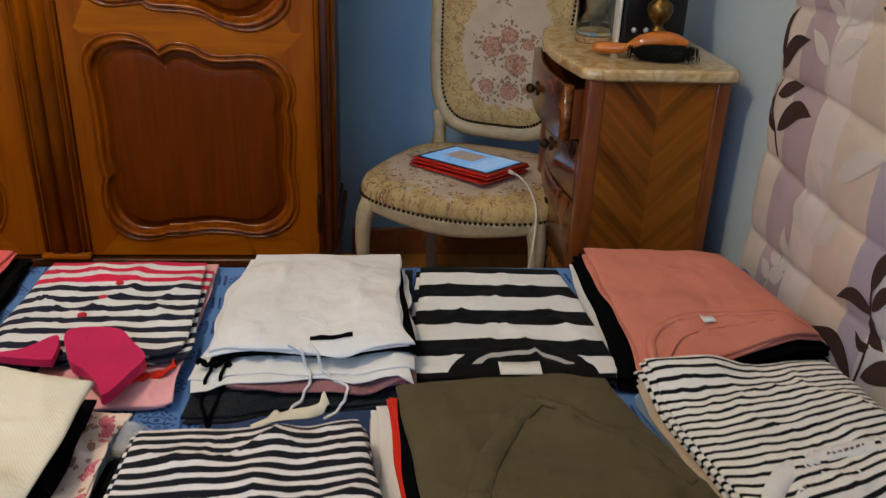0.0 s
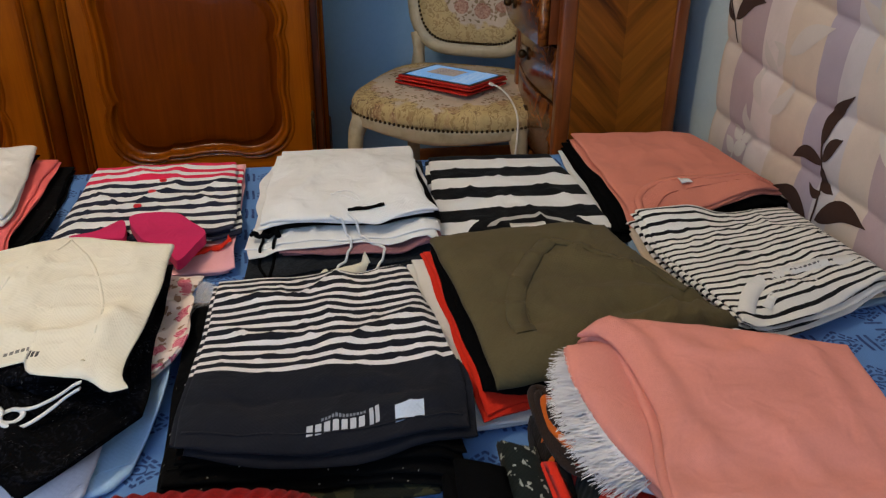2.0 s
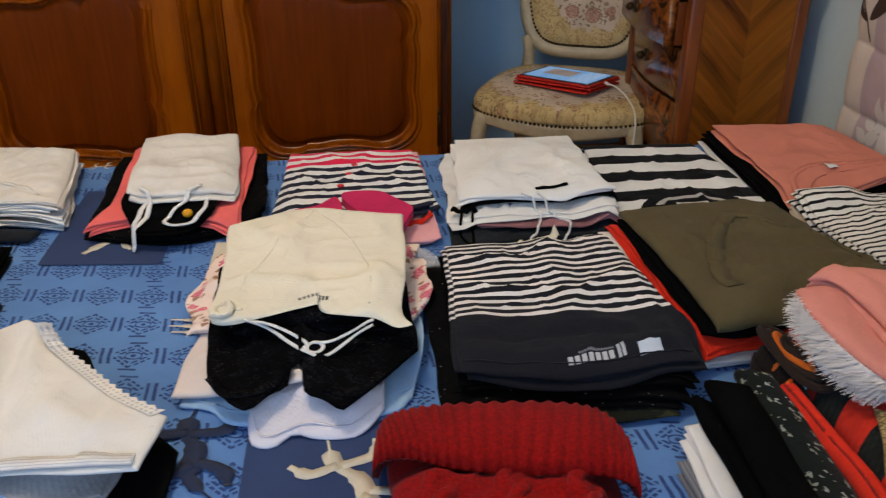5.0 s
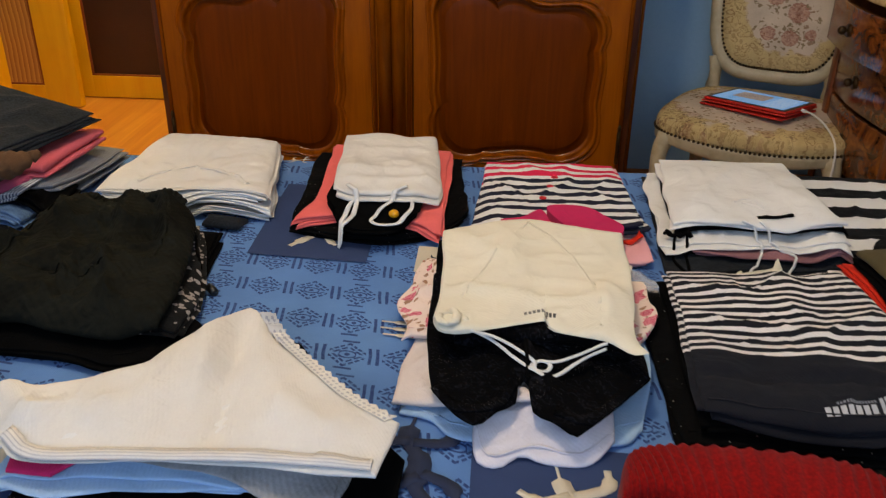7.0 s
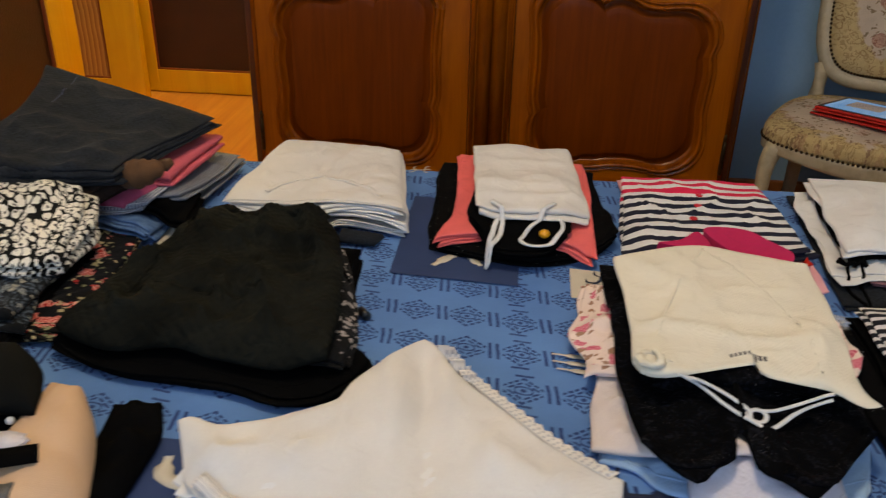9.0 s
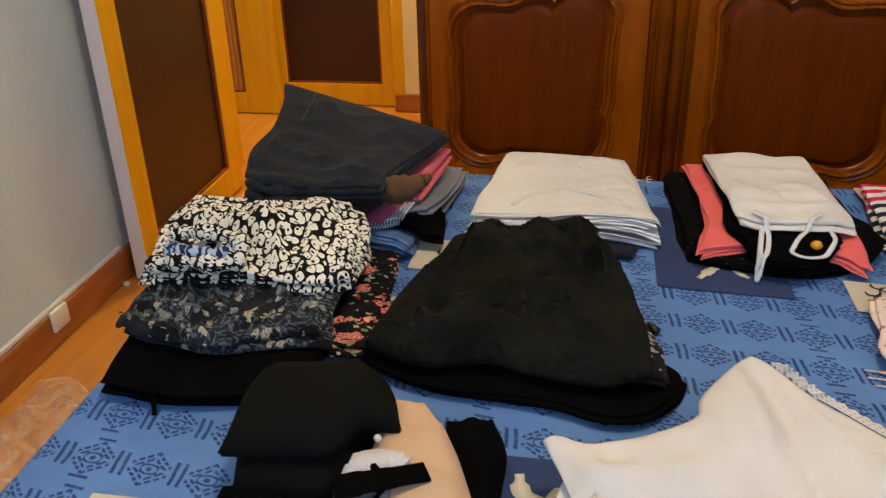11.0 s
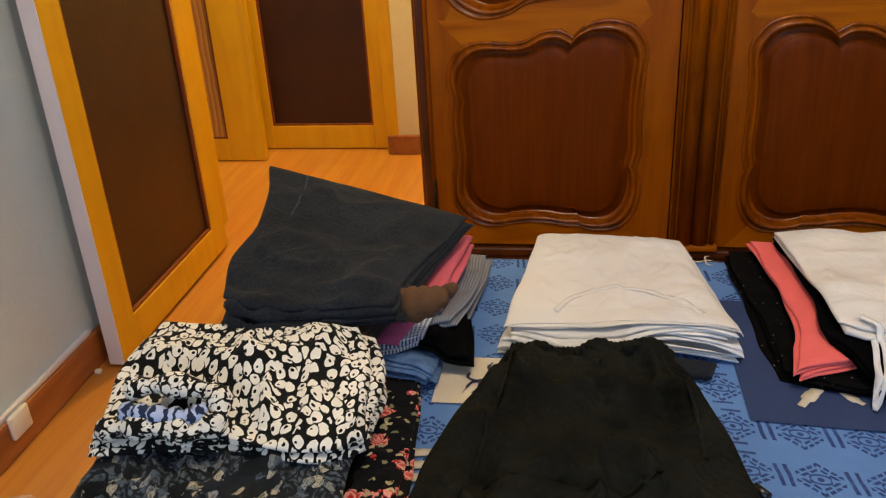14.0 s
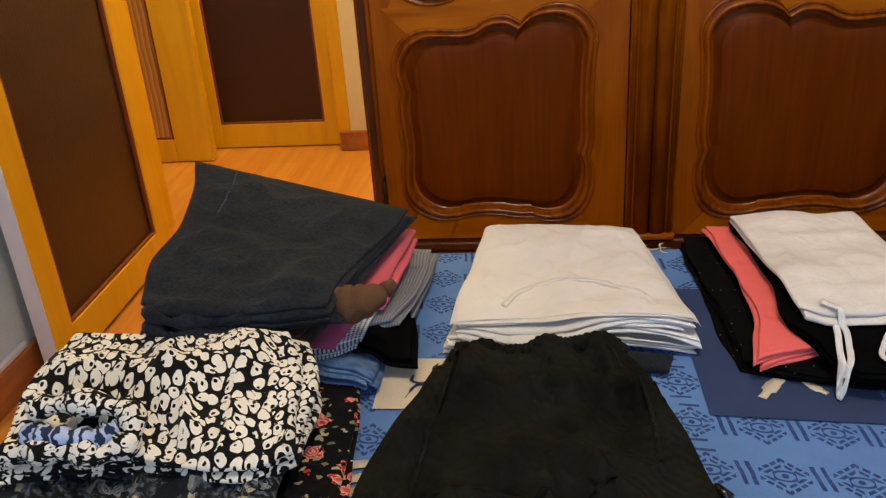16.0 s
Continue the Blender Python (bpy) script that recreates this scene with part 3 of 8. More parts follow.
def motif(p):
    """Bedspread print: rows of broken diamonds with an eye, pairs of upright strokes between them, and a ladder of short bars in every third gap between the rows."""
    wob, wob2 = (noise_at(p.ob, 26, 1) - 0.5) * 0.005, (noise_at(p.ob, 31, 1) - 0.5) * 0.005
    rowf = (p.y + 0.12 * p.x + 1.019 + wob) / 0.0715
    row = calc("FLOOR", rowf)
    col = (p.x - 0.03 * p.y + 0.006 * row + 1.42 + wob2) / 0.0672
    cx, cy = (fract(col) - 0.5) * 0.0672, (fract(rowf) - 0.5) * 0.0715
    ax, ay = absv(cx), absv(cy)
    turn = calc("ARCTAN2", cy, cx)

    def stroke(d, half):
        return ramp(d, half - 0.0004, half + 0.0004, 1.0, 0.0)
    dia = ax * 0.82 + ay
    dash = absv(fract(turn * (14 / 6.28318)) - 0.5)
    outer = stroke(absv(dia - 0.0235), 0.0024) * (dash < 0.36) * (ax < 0.0225)
    dash2 = absv(fract(turn * (8 / 6.28318)) - 0.5)
    second = stroke(absv(dia - 0.0160), 0.0021) * (dash2 < 0.36)
    lens = calc("SQRT", cx * cx * 0.55 + cy * cy * 1.6)
    eye = stroke(absv(lens - 0.0085), 0.0016) * (ax < 0.0105)
    pupil = stroke(calc("SQRT", cx * cx + cy * cy), 0.0032)
    edge = calc("SUBTRACT", 0.0336, ax) - cy * calc("SIGN", cx) * 0.12
    bars = stroke(absv(edge - 0.0048), 0.0021) * (ay < 0.0165)
    third = absv(fract(col / 3.0) - 0.5) * 3.0
    rung = stroke(absv(fract(cy / 0.0095 + 0.5) - 0.5) * 0.0095, 0.0019)
    ladder = (third < 0.16) * (ay > 0.0255) * rung
    ink = most(most(most(outer, second), most(eye, pupil)), most(bars, ladder))
    wash = mix(ramp(noise_at(p.ob, 5, 4), 0.3, 0.7), C(84, 124, 184), C(100, 142, 200))
    worn = ramp(noise_at(p.ob, 130, 2), 0.25, 0.55, 0.72, 1.0)
    return mix(ink * worn, wash, C(44, 66, 118))


BEDSPREAD = fabric("printed_blue_bedspread", motif, 0.08, 2600, 0.4, 0.85, crease=0.5)
NAVY_PRINT = fabric("navy_print", C(50, 66, 104), 0.12, 2600, 0.3, 0.85, crease=0.2)
CREAM_PRINT = fabric("cream_print", C(206, 196, 176), 0.1, 2600, 0.3, 0.85, crease=0.2)
DARK_PRINT = fabric("dark_print", C(44, 52, 76), 0.1, 2600, 0.3, 0.85, crease=0.2)


def quilt(p):
    """Printed headboard cover: soft bands of grey, mauve and beige with pale leaves."""
    band = fract((0.7295 - p.y + (noise_at(p.ob, 2.2, 2) - 0.5) * 0.02) / 0.42)
    t = mix((band > 0.167), C(206, 190, 176), C(178, 156, 158))
    t = mix((band > 0.357), t, C(212, 198, 192))
    t = mix((band > 0.52), t, C(204, 186, 168))
    t = mix((band > 0.755), t, C(170, 158, 170))
    t = mix((band > 0.893), t, C(196, 190, 192))
    return t


QUILT = fabric("quilted_headboard_cover", quilt, 0.08, 2000, 0.4, 0.7, crease=0.6, spec=0.35)
BROWN_LEAF = fabric("dark_brown_print", C(62, 42, 34), 0.12, 2000, 0.3, 0.75, crease=0.2)
PALE_LEAF = fabric("pale_print", C(203, 193, 185), 0.06, 2000, 0.3, 0.75, crease=0.2)

# ---- materials: clothes ----
def bands(coord, period, duty, a, b, shift=0.0):
    """Knitted stripes across the cloth."""
    def col(p):
        c = (p.v if coord == "v" else p.u) + (noise_at(p.ob, 9, 2) - 0.5) * 0.0045 + shift
        return mix(fract(c / period) < duty, a, b)
    return col


def printed(color, marks):
    """Small print on a cloth: rows of plain bars (u, v, width, height, count, slope, colour) in metres."""
    def col(p):
        t = color(p) if callable(color) else color
        for u0, v0, w, h, n, slope, ink in marks:
            a = (p.u - u0) / w
            b = (p.v - v0 - (p.u - u0) * slope) / h
            k = (a > 0.0) * (a < 1.0) * (b > 0.0) * (b < 1.0)
            gap = fract(a * n)
            t = mix(k * (gap < 0.70 if n > 1 else 1.0), t, ink)
        return t
    return col


WHITE, OFFWHITE, CREAM = C(222, 221, 219), C(218, 214, 208), C(224, 217, 198)
BLACK, NAVY = (0.0028, 0.0028, 0.003), C(30, 34, 46)
WHITE_CLOTH = fabric("white_cotton", WHITE, 0.05)
OFFWHITE_CLOTH = fabric("washed_white_cotton", OFFWHITE, 0.06)
CREAM_CLOTH = fabric("cream_cotton", CREAM, 0.05)
CREAM_PRINTED = fabric("cream_cotton_with_small_print", printed(CREAM, [(0.102, 0.016, 0.040, 0.005, 9, 0.12, C(120, 116, 110)), (0.134, 0.024, 0.018, 0.007, 4, 0.1, C(76, 74, 74))]), 0.05)
BLACK_CLOTH = fabric("black_cotton", BLACK, 0.3, sheen=0.0, spec=0.03)
BLACK_FLEECE = fabric("faded_black_fleece", (0.0105, 0.0108, 0.0080), 0.6, 500, 2.5, sheen=0.0, spec=0.08, crease=3.2)
SALMON_CLOTH = fabric("salmon_cotton", C(206, 126, 106), 0.08)
PINK_SCARF_CLOTH = fabric("soft_pink_viscose", C(208, 133, 118), 0.1, 3000, 0.2)
CORAL_CLOTH = fabric("coral_jersey", C(236, 108, 104), 0.1)
HOTPINK_CLOTH = fabric("raspberry_jersey", C(196, 40, 92), 0.12)
PALEPINK_CLOTH = fabric("pale_pink_jersey", C(230, 168, 174), 0.08)
DUSTY_LACE = fabric("dusty_pink_lace", C(150, 104, 108), 0.3, 900, 1.0)
OLIVE_CLOTH = fabric("olive_jersey", C(85, 75, 50), 0.12)
RED_CLOTH = fabric("bright_red_jersey", C(212, 46, 26), 0.1)
BEIGE_CLOTH = fabric("beige_cotton", C(196, 176, 152), 0.1)
NAVY_CLOTH = fabric("washed_navy_cotton", lambda p: mix(ramp(noise_at(p.ob, 260, 3), 0.35, 0.7), (0.0095, 0.0115, 0.0150), (0.0195, 0.0235, 0.0310)), 0.35, 1000, 0.5)
GREYBLUE_CLOTH = fabric("grey_blue_jersey", C(118, 140, 160), 0.1)
LIGHTBLUE_CLOTH = fabric("light_blue_cotton", C(156, 188, 222), 0.1)
LILAC_CLOTH = fabric("lilac_white_satin", C(214, 211, 222), 0.08, rough=0.5)
DENIM_CLOTH = fabric("light_denim", lambda p: mix(ramp(noise_at(p.ob, 90, 3), 0.35, 0.7), C(96, 128, 168), C(66, 94, 136)), 0.2, 1000, 1.0)
BROWN_CLOTH = fabric("brown_suede_cloth", C(96, 68, 46), 0.2)
DARKBROWN_CLOTH = fabric("dark_brown_velvet", C(44, 32, 26), 0.3)
ROSE_CLOTH = fabric("rose_cloth", C(206, 96, 108), 0.1)
MAUVE_CLOTH = fabric("mauve_cloth", C(160, 72, 104), 0.15)
GREY_CLOTH = fabric("grey_knit", bands("u", 0.004, 0.5, C(128, 130, 136), C(106, 108, 116)), 0.1)
GINGHAM_CLOTH = fabric("small_grey_gingham", lambda p: mix((fract(p.u / 0.006) < 0.5) * 0.5 + (fract(p.v / 0.006) < 0.5) * 0.5, C(206, 210, 218), C(58, 66, 86)), 0.06)
def bold(p):
    """Wide stripes with a black collar part at the near edge."""
    base = bands("v", 0.0785, 0.50, (0.0022, 0.0022, 0.0026), WHITE, 0.0666)(p)
    du, dv = (p.u - 0.128) / 0.088, (p.v + 0.012) / 0.092
    e = calc("SQRT", du * du + dv * dv)
    t = mix((e < 1.0), base, (0.0022, 0.0022, 0.0026))
    return mix((e < 0.80) * (e > 0.70) * (p.v > 0.03), t, C(180, 178, 174))


BOLD_STRIPES = fabric("bold_black_and_white_stripes", bold, 0.06)
THIN_STRIPES = fabric("narrow_black_and_white_stripes", bands("v", 0.0118, 0.64, C(22, 22, 24), C(226, 222, 214)), 0.06)
NAVY_STRIPES = fabric("navy_top_with_white_stripes", printed(lambda p: mix((p.v + (noise_at(p.ob, 9, 2) - 0.5) * 0.014 > 0.104) * (fract((p.v + (noise_at(p.ob, 9, 2) - 0.5) * 0.014 - 0.104) / 0.0158) < 0.44), (0.009, 0.0095, 0.014), C(222, 216, 214)), [
    (0.106, 0.012, 0.050, 0.011, 7, 0.14, C(186, 186, 190)), (0.118, 0.0265, 0.038, 0.003, 13, 0.14, C(120, 122, 130)), (0.158, 0.018, 0.010, 0.018, 2, 0.3, C(176, 178, 184)), (0.180, 0.014, 0.026, 0.018, 1, 0.05, C(196, 206, 220))]), 0.08)


def polo(p):
    v = p.v + (noise_at(p.ob, 22, 2) - 0.5) * 0.004
    navy = mix(fract(v / 0.0295) < 0.5, WHITE, C(32, 34, 50))
    red = mix(fract((v - 0.203) / 0.0295) < 0.5, WHITE, C(214, 40, 76))
    return mix(v > 0.203, navy, red)


POLO_STRIPES = fabric("navy_and_raspberry_stripes", polo, 0.06)


def leopard(p):
    """Rosettes: cream patches whose dark middle lies off centre, so that some are closed rings and some open hooks."""
    k = 79.0
    n = node("ShaderNodeTexVoronoi", feature="F1")
    x = p.u * 1.1 + (noise_at(p.ob, 45, 1) - 0.5) * 0.006
    y = p.v + (noise_at(p.ob, 52, 1) - 0.5) * 0.006
    plug(n.inputs["Vector"], vec(x, y))
    n.inputs["Scale"].default_value, n.inputs["Randomness"].default_value = k, 0.76
    sep, at = node("ShaderNodeSeparateColor"), node("ShaderNodeSeparateXYZ")
    TREE[0].links.new(n.outputs["Color"], sep.inputs[0])
    TREE[0].links.new(n.outputs["Position"], at.inputs[0])
    c = [Num(sep.outputs[i]) for i in range(3)]
    ox, oy = (x - Num(at.outputs[0])) * k, (y - Num(at.outputs[1])) * k
    way = c[0] * 6.283
    rough_edge = (noise_at(p.ob, 150, 2) - 0.5) * 0.22
    d = calc("SQRT", ox * ox + oy * oy)
    shift = c[1] * 0.24 + 0.10
    hx, hy = ox - calc("COSINE", way) * shift, oy - sine(way) * shift
    hole = (calc("SQRT", hx * hx + hy * hy * 1.4) + rough_edge * 0.35 < (0.09 + c[2] * 0.10) * (c[0] > 0.18))
    patch_ = (d + rough_edge < 0.40 + c[1] * 0.05) * (1.0 - hole)
    return mix(patch_, (0.0055, 0.0055, 0.005), C(226, 220, 206))


LEOPARD_CLOTH = fabric("black_and_cream_animal_print", leopard, 0.06)


def grey_flowers(p):
    w, w2 = (noise_at(p.ob, 90, 3) - 0.5) * 0.014, (noise_at(p.ob, 70, 2) - 0.5) * 0.014
    d, c = cells(vec(p.u + w, p.v + w2, 0.0), 84)
    d2, c2 = cells(vec(p.u * 0.9 - w2 + 1.7, p.v + w + 0.4, 0.0), 30)
    ground = mix(ramp(noise_at(p.ob, 30, 3), 0.4, 0.65), (0.005, 0.006, 0.007), (0.014, 0.017, 0.021))
    scroll = ramp(absv(fract(d2 * 6.0 + c2[0]) - 0.5), 0.16, 0.26, 0.0, 1.0) * (c2[1] > 0.25) * ramp(noise_at(p.ob, 180, 2), 0.4, 0.6)
    t = mix(scroll * 0.75, ground, C(92, 104, 116))
    petal = (d + (noise_at(p.ob, 190, 2) - 0.5) * 0.5 < 0.42) * (c[0] > 0.45)
    return mix(petal * ramp(absv(fract(d * 6.0 + c[1]) - 0.5), 0.08, 0.22, 0.25, 0.95), t, mix(c[2], C(178, 170, 148), C(120, 126, 128)))


GREY_FLORAL_CLOTH = fabric("dark_grey_floral_print", grey_flowers, 0.12)


def red_flowers(p):
    w = (noise_at(p.ob, 130, 2) - 0.5) * 0.012
    d, c = cells(vec(p.u + w, p.v - w, 0.0), 42)
    d2, c2 = cells(vec(p.u + 1.3 + w, p.v + w, 0.0), 105)
    t = mix((d2 < 0.40) * (c2[0] > 0.58), (0.003, 0.0028, 0.003), mix(c2[1], C(196, 180, 140), C(110, 116, 84)))
    return mix((d + (noise_at(p.ob, 200, 2) - 0.5) * 0.6 < 0.43) * (c[0] > 0.2), t, mix(ramp(fract(d * 7), 0.3, 0.8), C(178, 34, 32), C(226, 160, 146)))


RED_FLORAL_CLOTH = fabric("black_cloth_with_red_flowers", red_flowers, 0.1)


def pink_flowers(p):
    w = (noise_at(p.ob, 90, 2) - 0.5) * 0.014
    d, c = cells(vec(p.u + w, p.v - w, 0.0), 60)
    d2, c2 = cells(vec(p.u + 2.3 + w, p.v, 0.0), 105)
    t = mix((d2 < 0.42) * (c2[0] > 0.5), C(236, 214, 202), C(168, 128, 104))
    return mix((d < 0.46) * (c[0] > 0.4), t, mix(ramp(fract(d * 8), 0.2, 0.7), C(196, 62, 92), C(232, 150, 160)))


PINK_FLORAL_CLOTH = fabric("pink_rose_print", pink_flowers, 0.08)
BLOSSOM_TRIM = fabric("black_cloth_with_small_pale_blossoms", lambda p: mix((cells(vec(p.u, p.v, 0.0), 100)[0] + (noise_at(p.ob, 240, 2) - 0.5) * 0.5 < 0.38), (0.005, 0.005, 0.005), C(158, 150, 146)), 0.1)
def lace(p):
    w = (noise_at(p.ob, 50, 2) - 0.5) * 0.03
    d, c = cells(vec(p.x + w, p.y - w, 0.0), 62)
    petal = (fract(d * 3.4 + c[0]) < 0.34) * (c[1] > 0.3)
    # Highlights on the lace, painted into its colour as sparse pale specks.
    glint = (cells(vec(p.x, p.y, 0.0), 330)[0] < 0.13) * (noise_at(p.ob, 26, 2) > 0.56)
    t = mix(petal * ramp(noise_at(p.ob, 300, 2), 0.35, 0.65), (0.0020, 0.0020, 0.0026), (0.012, 0.012, 0.016))
    return mix(glint, t, (0.14, 0.13, 0.13))


BLACK_LACE = fabric("black_lace", lace, 0.4, 1400, 0.4, rough=0.9, sheen=0.0, spec=0.04)
SPECKLED_BLACK = fabric("black_cloth_with_fine_dots", lambda p: mix((cells(vec(p.u, p.v, 0.0), 75, jitter=0.35)[0] < 0.07), (0.0026, 0.0026, 0.0028), (0.25, 0.24, 0.22)), 0.2, sheen=0.0, spec=0.08)
CAMO_CLOTH = fabric("dark_camouflage", lambda p: mix((noise_at(p.ob, 40, 2, 0.5, 1.0) > 0.5), C(52, 52, 34), C(24, 26, 20)), 0.2)
LEAF_SCARF_CLOTH = fabric("black_and_white_leaf_print", lambda p: mix((cells(vec(p.u * 1.5 + p.v * 0.5 + (noise_at(p.ob, 50, 2) - 0.5) * 0.02, p.v * 0.7 - p.u * 0.4, 0.0), 100)[0] + (noise_at(p.ob, 230, 2) - 0.5) * 0.9 < 0.27), C(20, 25, 22), C(150, 152, 142)), 0.25)
RED_BLACK_KNIT = fabric("red_and_dark_striped_knit", lambda p: mix(fract((p.v * 0.85 - p.u * 0.5 + 0.02) / 0.075) < 0.5, C(24, 28, 26), C(190, 44, 28)), 0.15, 700, 2.0)
ORANGE_CLOTH = fabric("orange_cotton", C(198, 96, 30), 0.3)
ORANGE_PRINT_CLOTH = fabric("black_scarf_with_orange_print", lambda p: mix((cells(vec(p.u, p.v, 0.0), 60)[0] < 0.28), C(24, 18, 16), C(206, 104, 34)), 0.15)
BROCADE_CLOTH = fabric("gold_brocade", lambda p: mix(ramp(noise_at(vec(p.u, p.v * 2.0, 0.0), 190, 3), 0.45, 0.6), C(112, 90, 54), C(190, 168, 120)), 0.2, rough=0.5)
WINE_CLOTH = fabric("wine_red_cloth", C(96, 18, 28), 0.2)
RED_KNIT = fabric("red_wool_knit", lambda p: mix(ramp(noise_at(p.ob, 320, 2), 0.35, 0.65) * 0.6, C(148, 9, 6), C(88, 4, 3)), 0.15, 900, 0.15, crease=0.1)
GREY_WOOL = fabric("grey_wool", C(112, 110, 108), 0.3, 900, 2.0)
NUDE_CUP = fabric("beige_moulded_cup", C(206, 172, 140), 0.06, 2400, 0.2, rough=0.6, crease=0.15)
BLACK_CUP = fabric("black_moulded_cup", (0.0045, 0.0047, 0.0040), 0.3, 2400, 0.3, rough=0.9, sheen=0.0, spec=0.1, crease=0.3)
WHITE_FLUFF = fabric("white_fringe_cotton", C(226, 224, 226), 0.05)
NAVY_SEAM = fabric("navy_seam", C(58, 66, 84), 0.1)
LABEL_CLOTH = fabric("white_label", C(226, 224, 220), 0.05, crease=0.2)
INK_BLACK = surface("black_print_ink", C(20, 20, 22), 0.8)
INK_GREY = surface("grey_print_ink", C(96, 94, 98), 0.8)
RED_PLASTIC = surface("red_button_plastic", C(204, 34, 48), 0.3)
YELLOW_BEAD = surface("yellow_bead", C(226, 158, 24), 0.3)
LIME_BEAD = surface("lime_plastic", C(178, 204, 40), 0.4)
CLEAR_FILM = surface("clear_plastic_film", C(238, 240, 244), 0.25, lambda p: noise_at(p.ob, 60, 4), 0.004, alpha=lambda p: ramp(noise_at(p.ob, 40, 3), 0.35, 0.7, 0.06, 0.34))

# ---- room ----
XL, XR, YN, YS, ZC = -2.215, 0.72, 2.475, -1.30, 2.5
T = 0.12


def structure(name, bm, mat, label="", smooth=False):
    ob = link(name, bm, mat, centre_of(bm), smooth=smooth)
    return tagged(ob, label, name.split("_")[0], kind="structure")


structure("floor", box((XL - 1.2, YS - T, -0.06), (XR + T, 4.2, 0)), LAMINATE, "warm orange laminate floor in long boards")
structure("ceiling", box((XL - 1.2, YS - T, ZC), (XR + T, 4.2, ZC + 0.1)), WHITE_CEILING, "plain white ceiling")
structure("wall_west", box((XL - T, YS - T, 0), (XL, YN, ZC)), PALE_WALL, "pale blue-grey painted wall")
structure("wall_east", box((XR, YS - T, 0), (XR + T, YN + T, ZC)), PALE_WALL, "pale blue-grey painted wall behind the headboard")
bm = bmesh.new()
add_box(bm, (XL - T, YN, 0), (-2.25, YN + T, ZC))
add_box(bm, (-1.33, YN, 0), (XR, YN + T, ZC))
add_box(bm, (-2.25, YN, 2.06), (-1.33, YN + T, ZC))
structure("wall_north", bm, BLUE_WALL, "blue painted wall with the doorway beside the wardrobe")
bm = bmesh.new()
add_box(bm, (XL, YS - T, 0), (-1.4, YS, ZC))
add_box(bm, (-0.1, YS - T, 0), (XR, YS, ZC))
add_box(bm, (-1.4, YS - T, 0), (-0.1, YS, 0.85))
add_box(bm, (-1.4, YS - T, 2.05), (-0.1, YS, ZC))
structure("wall_south", bm, PALE_WALL, "pale painted wall with the window opening")

# hall beyond the doorway
structure("wall_hall_end", box((-3.6, 3.42, 0), (XR, 3.54, ZC)), CREAM_WALL, "cream painted wall at the end of the hall")
bm = bmesh.new()
add_box(bm, (-1.735, 3.30, 0), (XR, 3.42, ZC))
structure("wall_hall_pier", bm, CREAM_WALL, "cream painted pier beside the hall door")
structure("wall_hall_west", box((-3.6, YN + T, 0), (-3.48, 3.42, ZC)), CREAM_WALL, "cream painted hall wall")
structure("wall_hall_east", box((-0.9, YN + T, 0), (-0.8, 3.30, ZC)), CREAM_WALL, "cream painted hall wall")


def baseboard(name, lo, hi, label):
    bm = box(lo, hi, 0.006, 2)
    return structure(name, bm, WOOD_TRIM, label)


baseboard("baseboard_1", (XL, YS, 0), (XL + 0.016, 2.46, 0.092), "orange-brown wooden baseboard along the pale wall")
baseboard("baseboard_2", (-0.09, YN - 0.016, 0), (XR, YN, 0.09), "dark wooden baseboard behind the chair")
baseboard("baseboard_3", (-1.78, 3.284, 0), (-1.0, 3.30, 0.083), "short wooden baseboard on the hall pier")
structure("trim_1", box((XL, YS, 0.0925), (XL + 0.012, 1.7, 0.107), 0.004), LILAC_PAINT, "pale quarter-round bead on top of the baseboard")

# doorway lining
bm = bmesh.new()
add_box(bm, (-2.250, YN - 0.008, 0), (-2.212, YN + T + 0.01, 2.06), 0.004)
add_box(bm, (-1.36, YN - 0.008, 0), (-1.327, YN + T + 0.01, 2.06), 0.004)
add_box(bm, (-2.250, YN - 0.008, 2.035), (-1.327, YN + T + 0.01, 2.075), 0.004)
structure("trim_2", bm, PINE, "varnished pine lining of the doorway")


def panel_door(name, label, width, tall, stile, rail, m, edge_mat, glass_mat=None, bead_mat=None):
    """A framed door with one long panel; local x along its width, y its thickness, z up, hinge at x = 0."""
    glass_mat, bead_mat = glass_mat or BROWN_GLASS, bead_mat or PINE_SHADOW
    root = new(name)
    tagged(root, label, "door", kind="structure")
    d = 0.04

    def piece(nm, lo, hi, mat, bevel=0.003):
        bm = box(lo, hi, bevel)
        ob = link(nm, bm, mat, (0, 0, 0), smooth=False)
        ob.parent = root
        return ob
    piece("stile", (0, 0, 0), (stile, d, tall), PINE)
    piece("stile", (width - stile, 0, 0), (width - 0.003, d, tall), PINE)
    piece("rail", (stile, 0, 0), (width - stile, d, rail), PINE)
    piece("rail", (stile, 0, tall - stile), (width - stile, d, tall), PINE)
    piece("lipping", (width - 0.003, 0.0, 0), (width, d, tall), edge_mat, 0.001)
    piece("pane", (stile, 0.012, rail), (width - stile, 0.026, tall - stile), glass_mat, 0)
    for y0 in (0.003, 0.026):
        bm = bmesh.new()
        for lo, hi in (((stile, y0, rail), (stile + 0.008, y0 + 0.011, tall - stile)), ((width - stile - 0.008, y0, rail), (width - stile, y0 + 0.011, tall - stile)), ((stile, y0, rail), (width - stile, y0 + 0.011, rail + 0.008))):
            add_box(bm, lo, hi, 0.002)
        ob = link("bead", bm, bead_mat, (0, 0, 0), smooth=False)
        ob.parent = root
    root.matrix_world = m
    return root


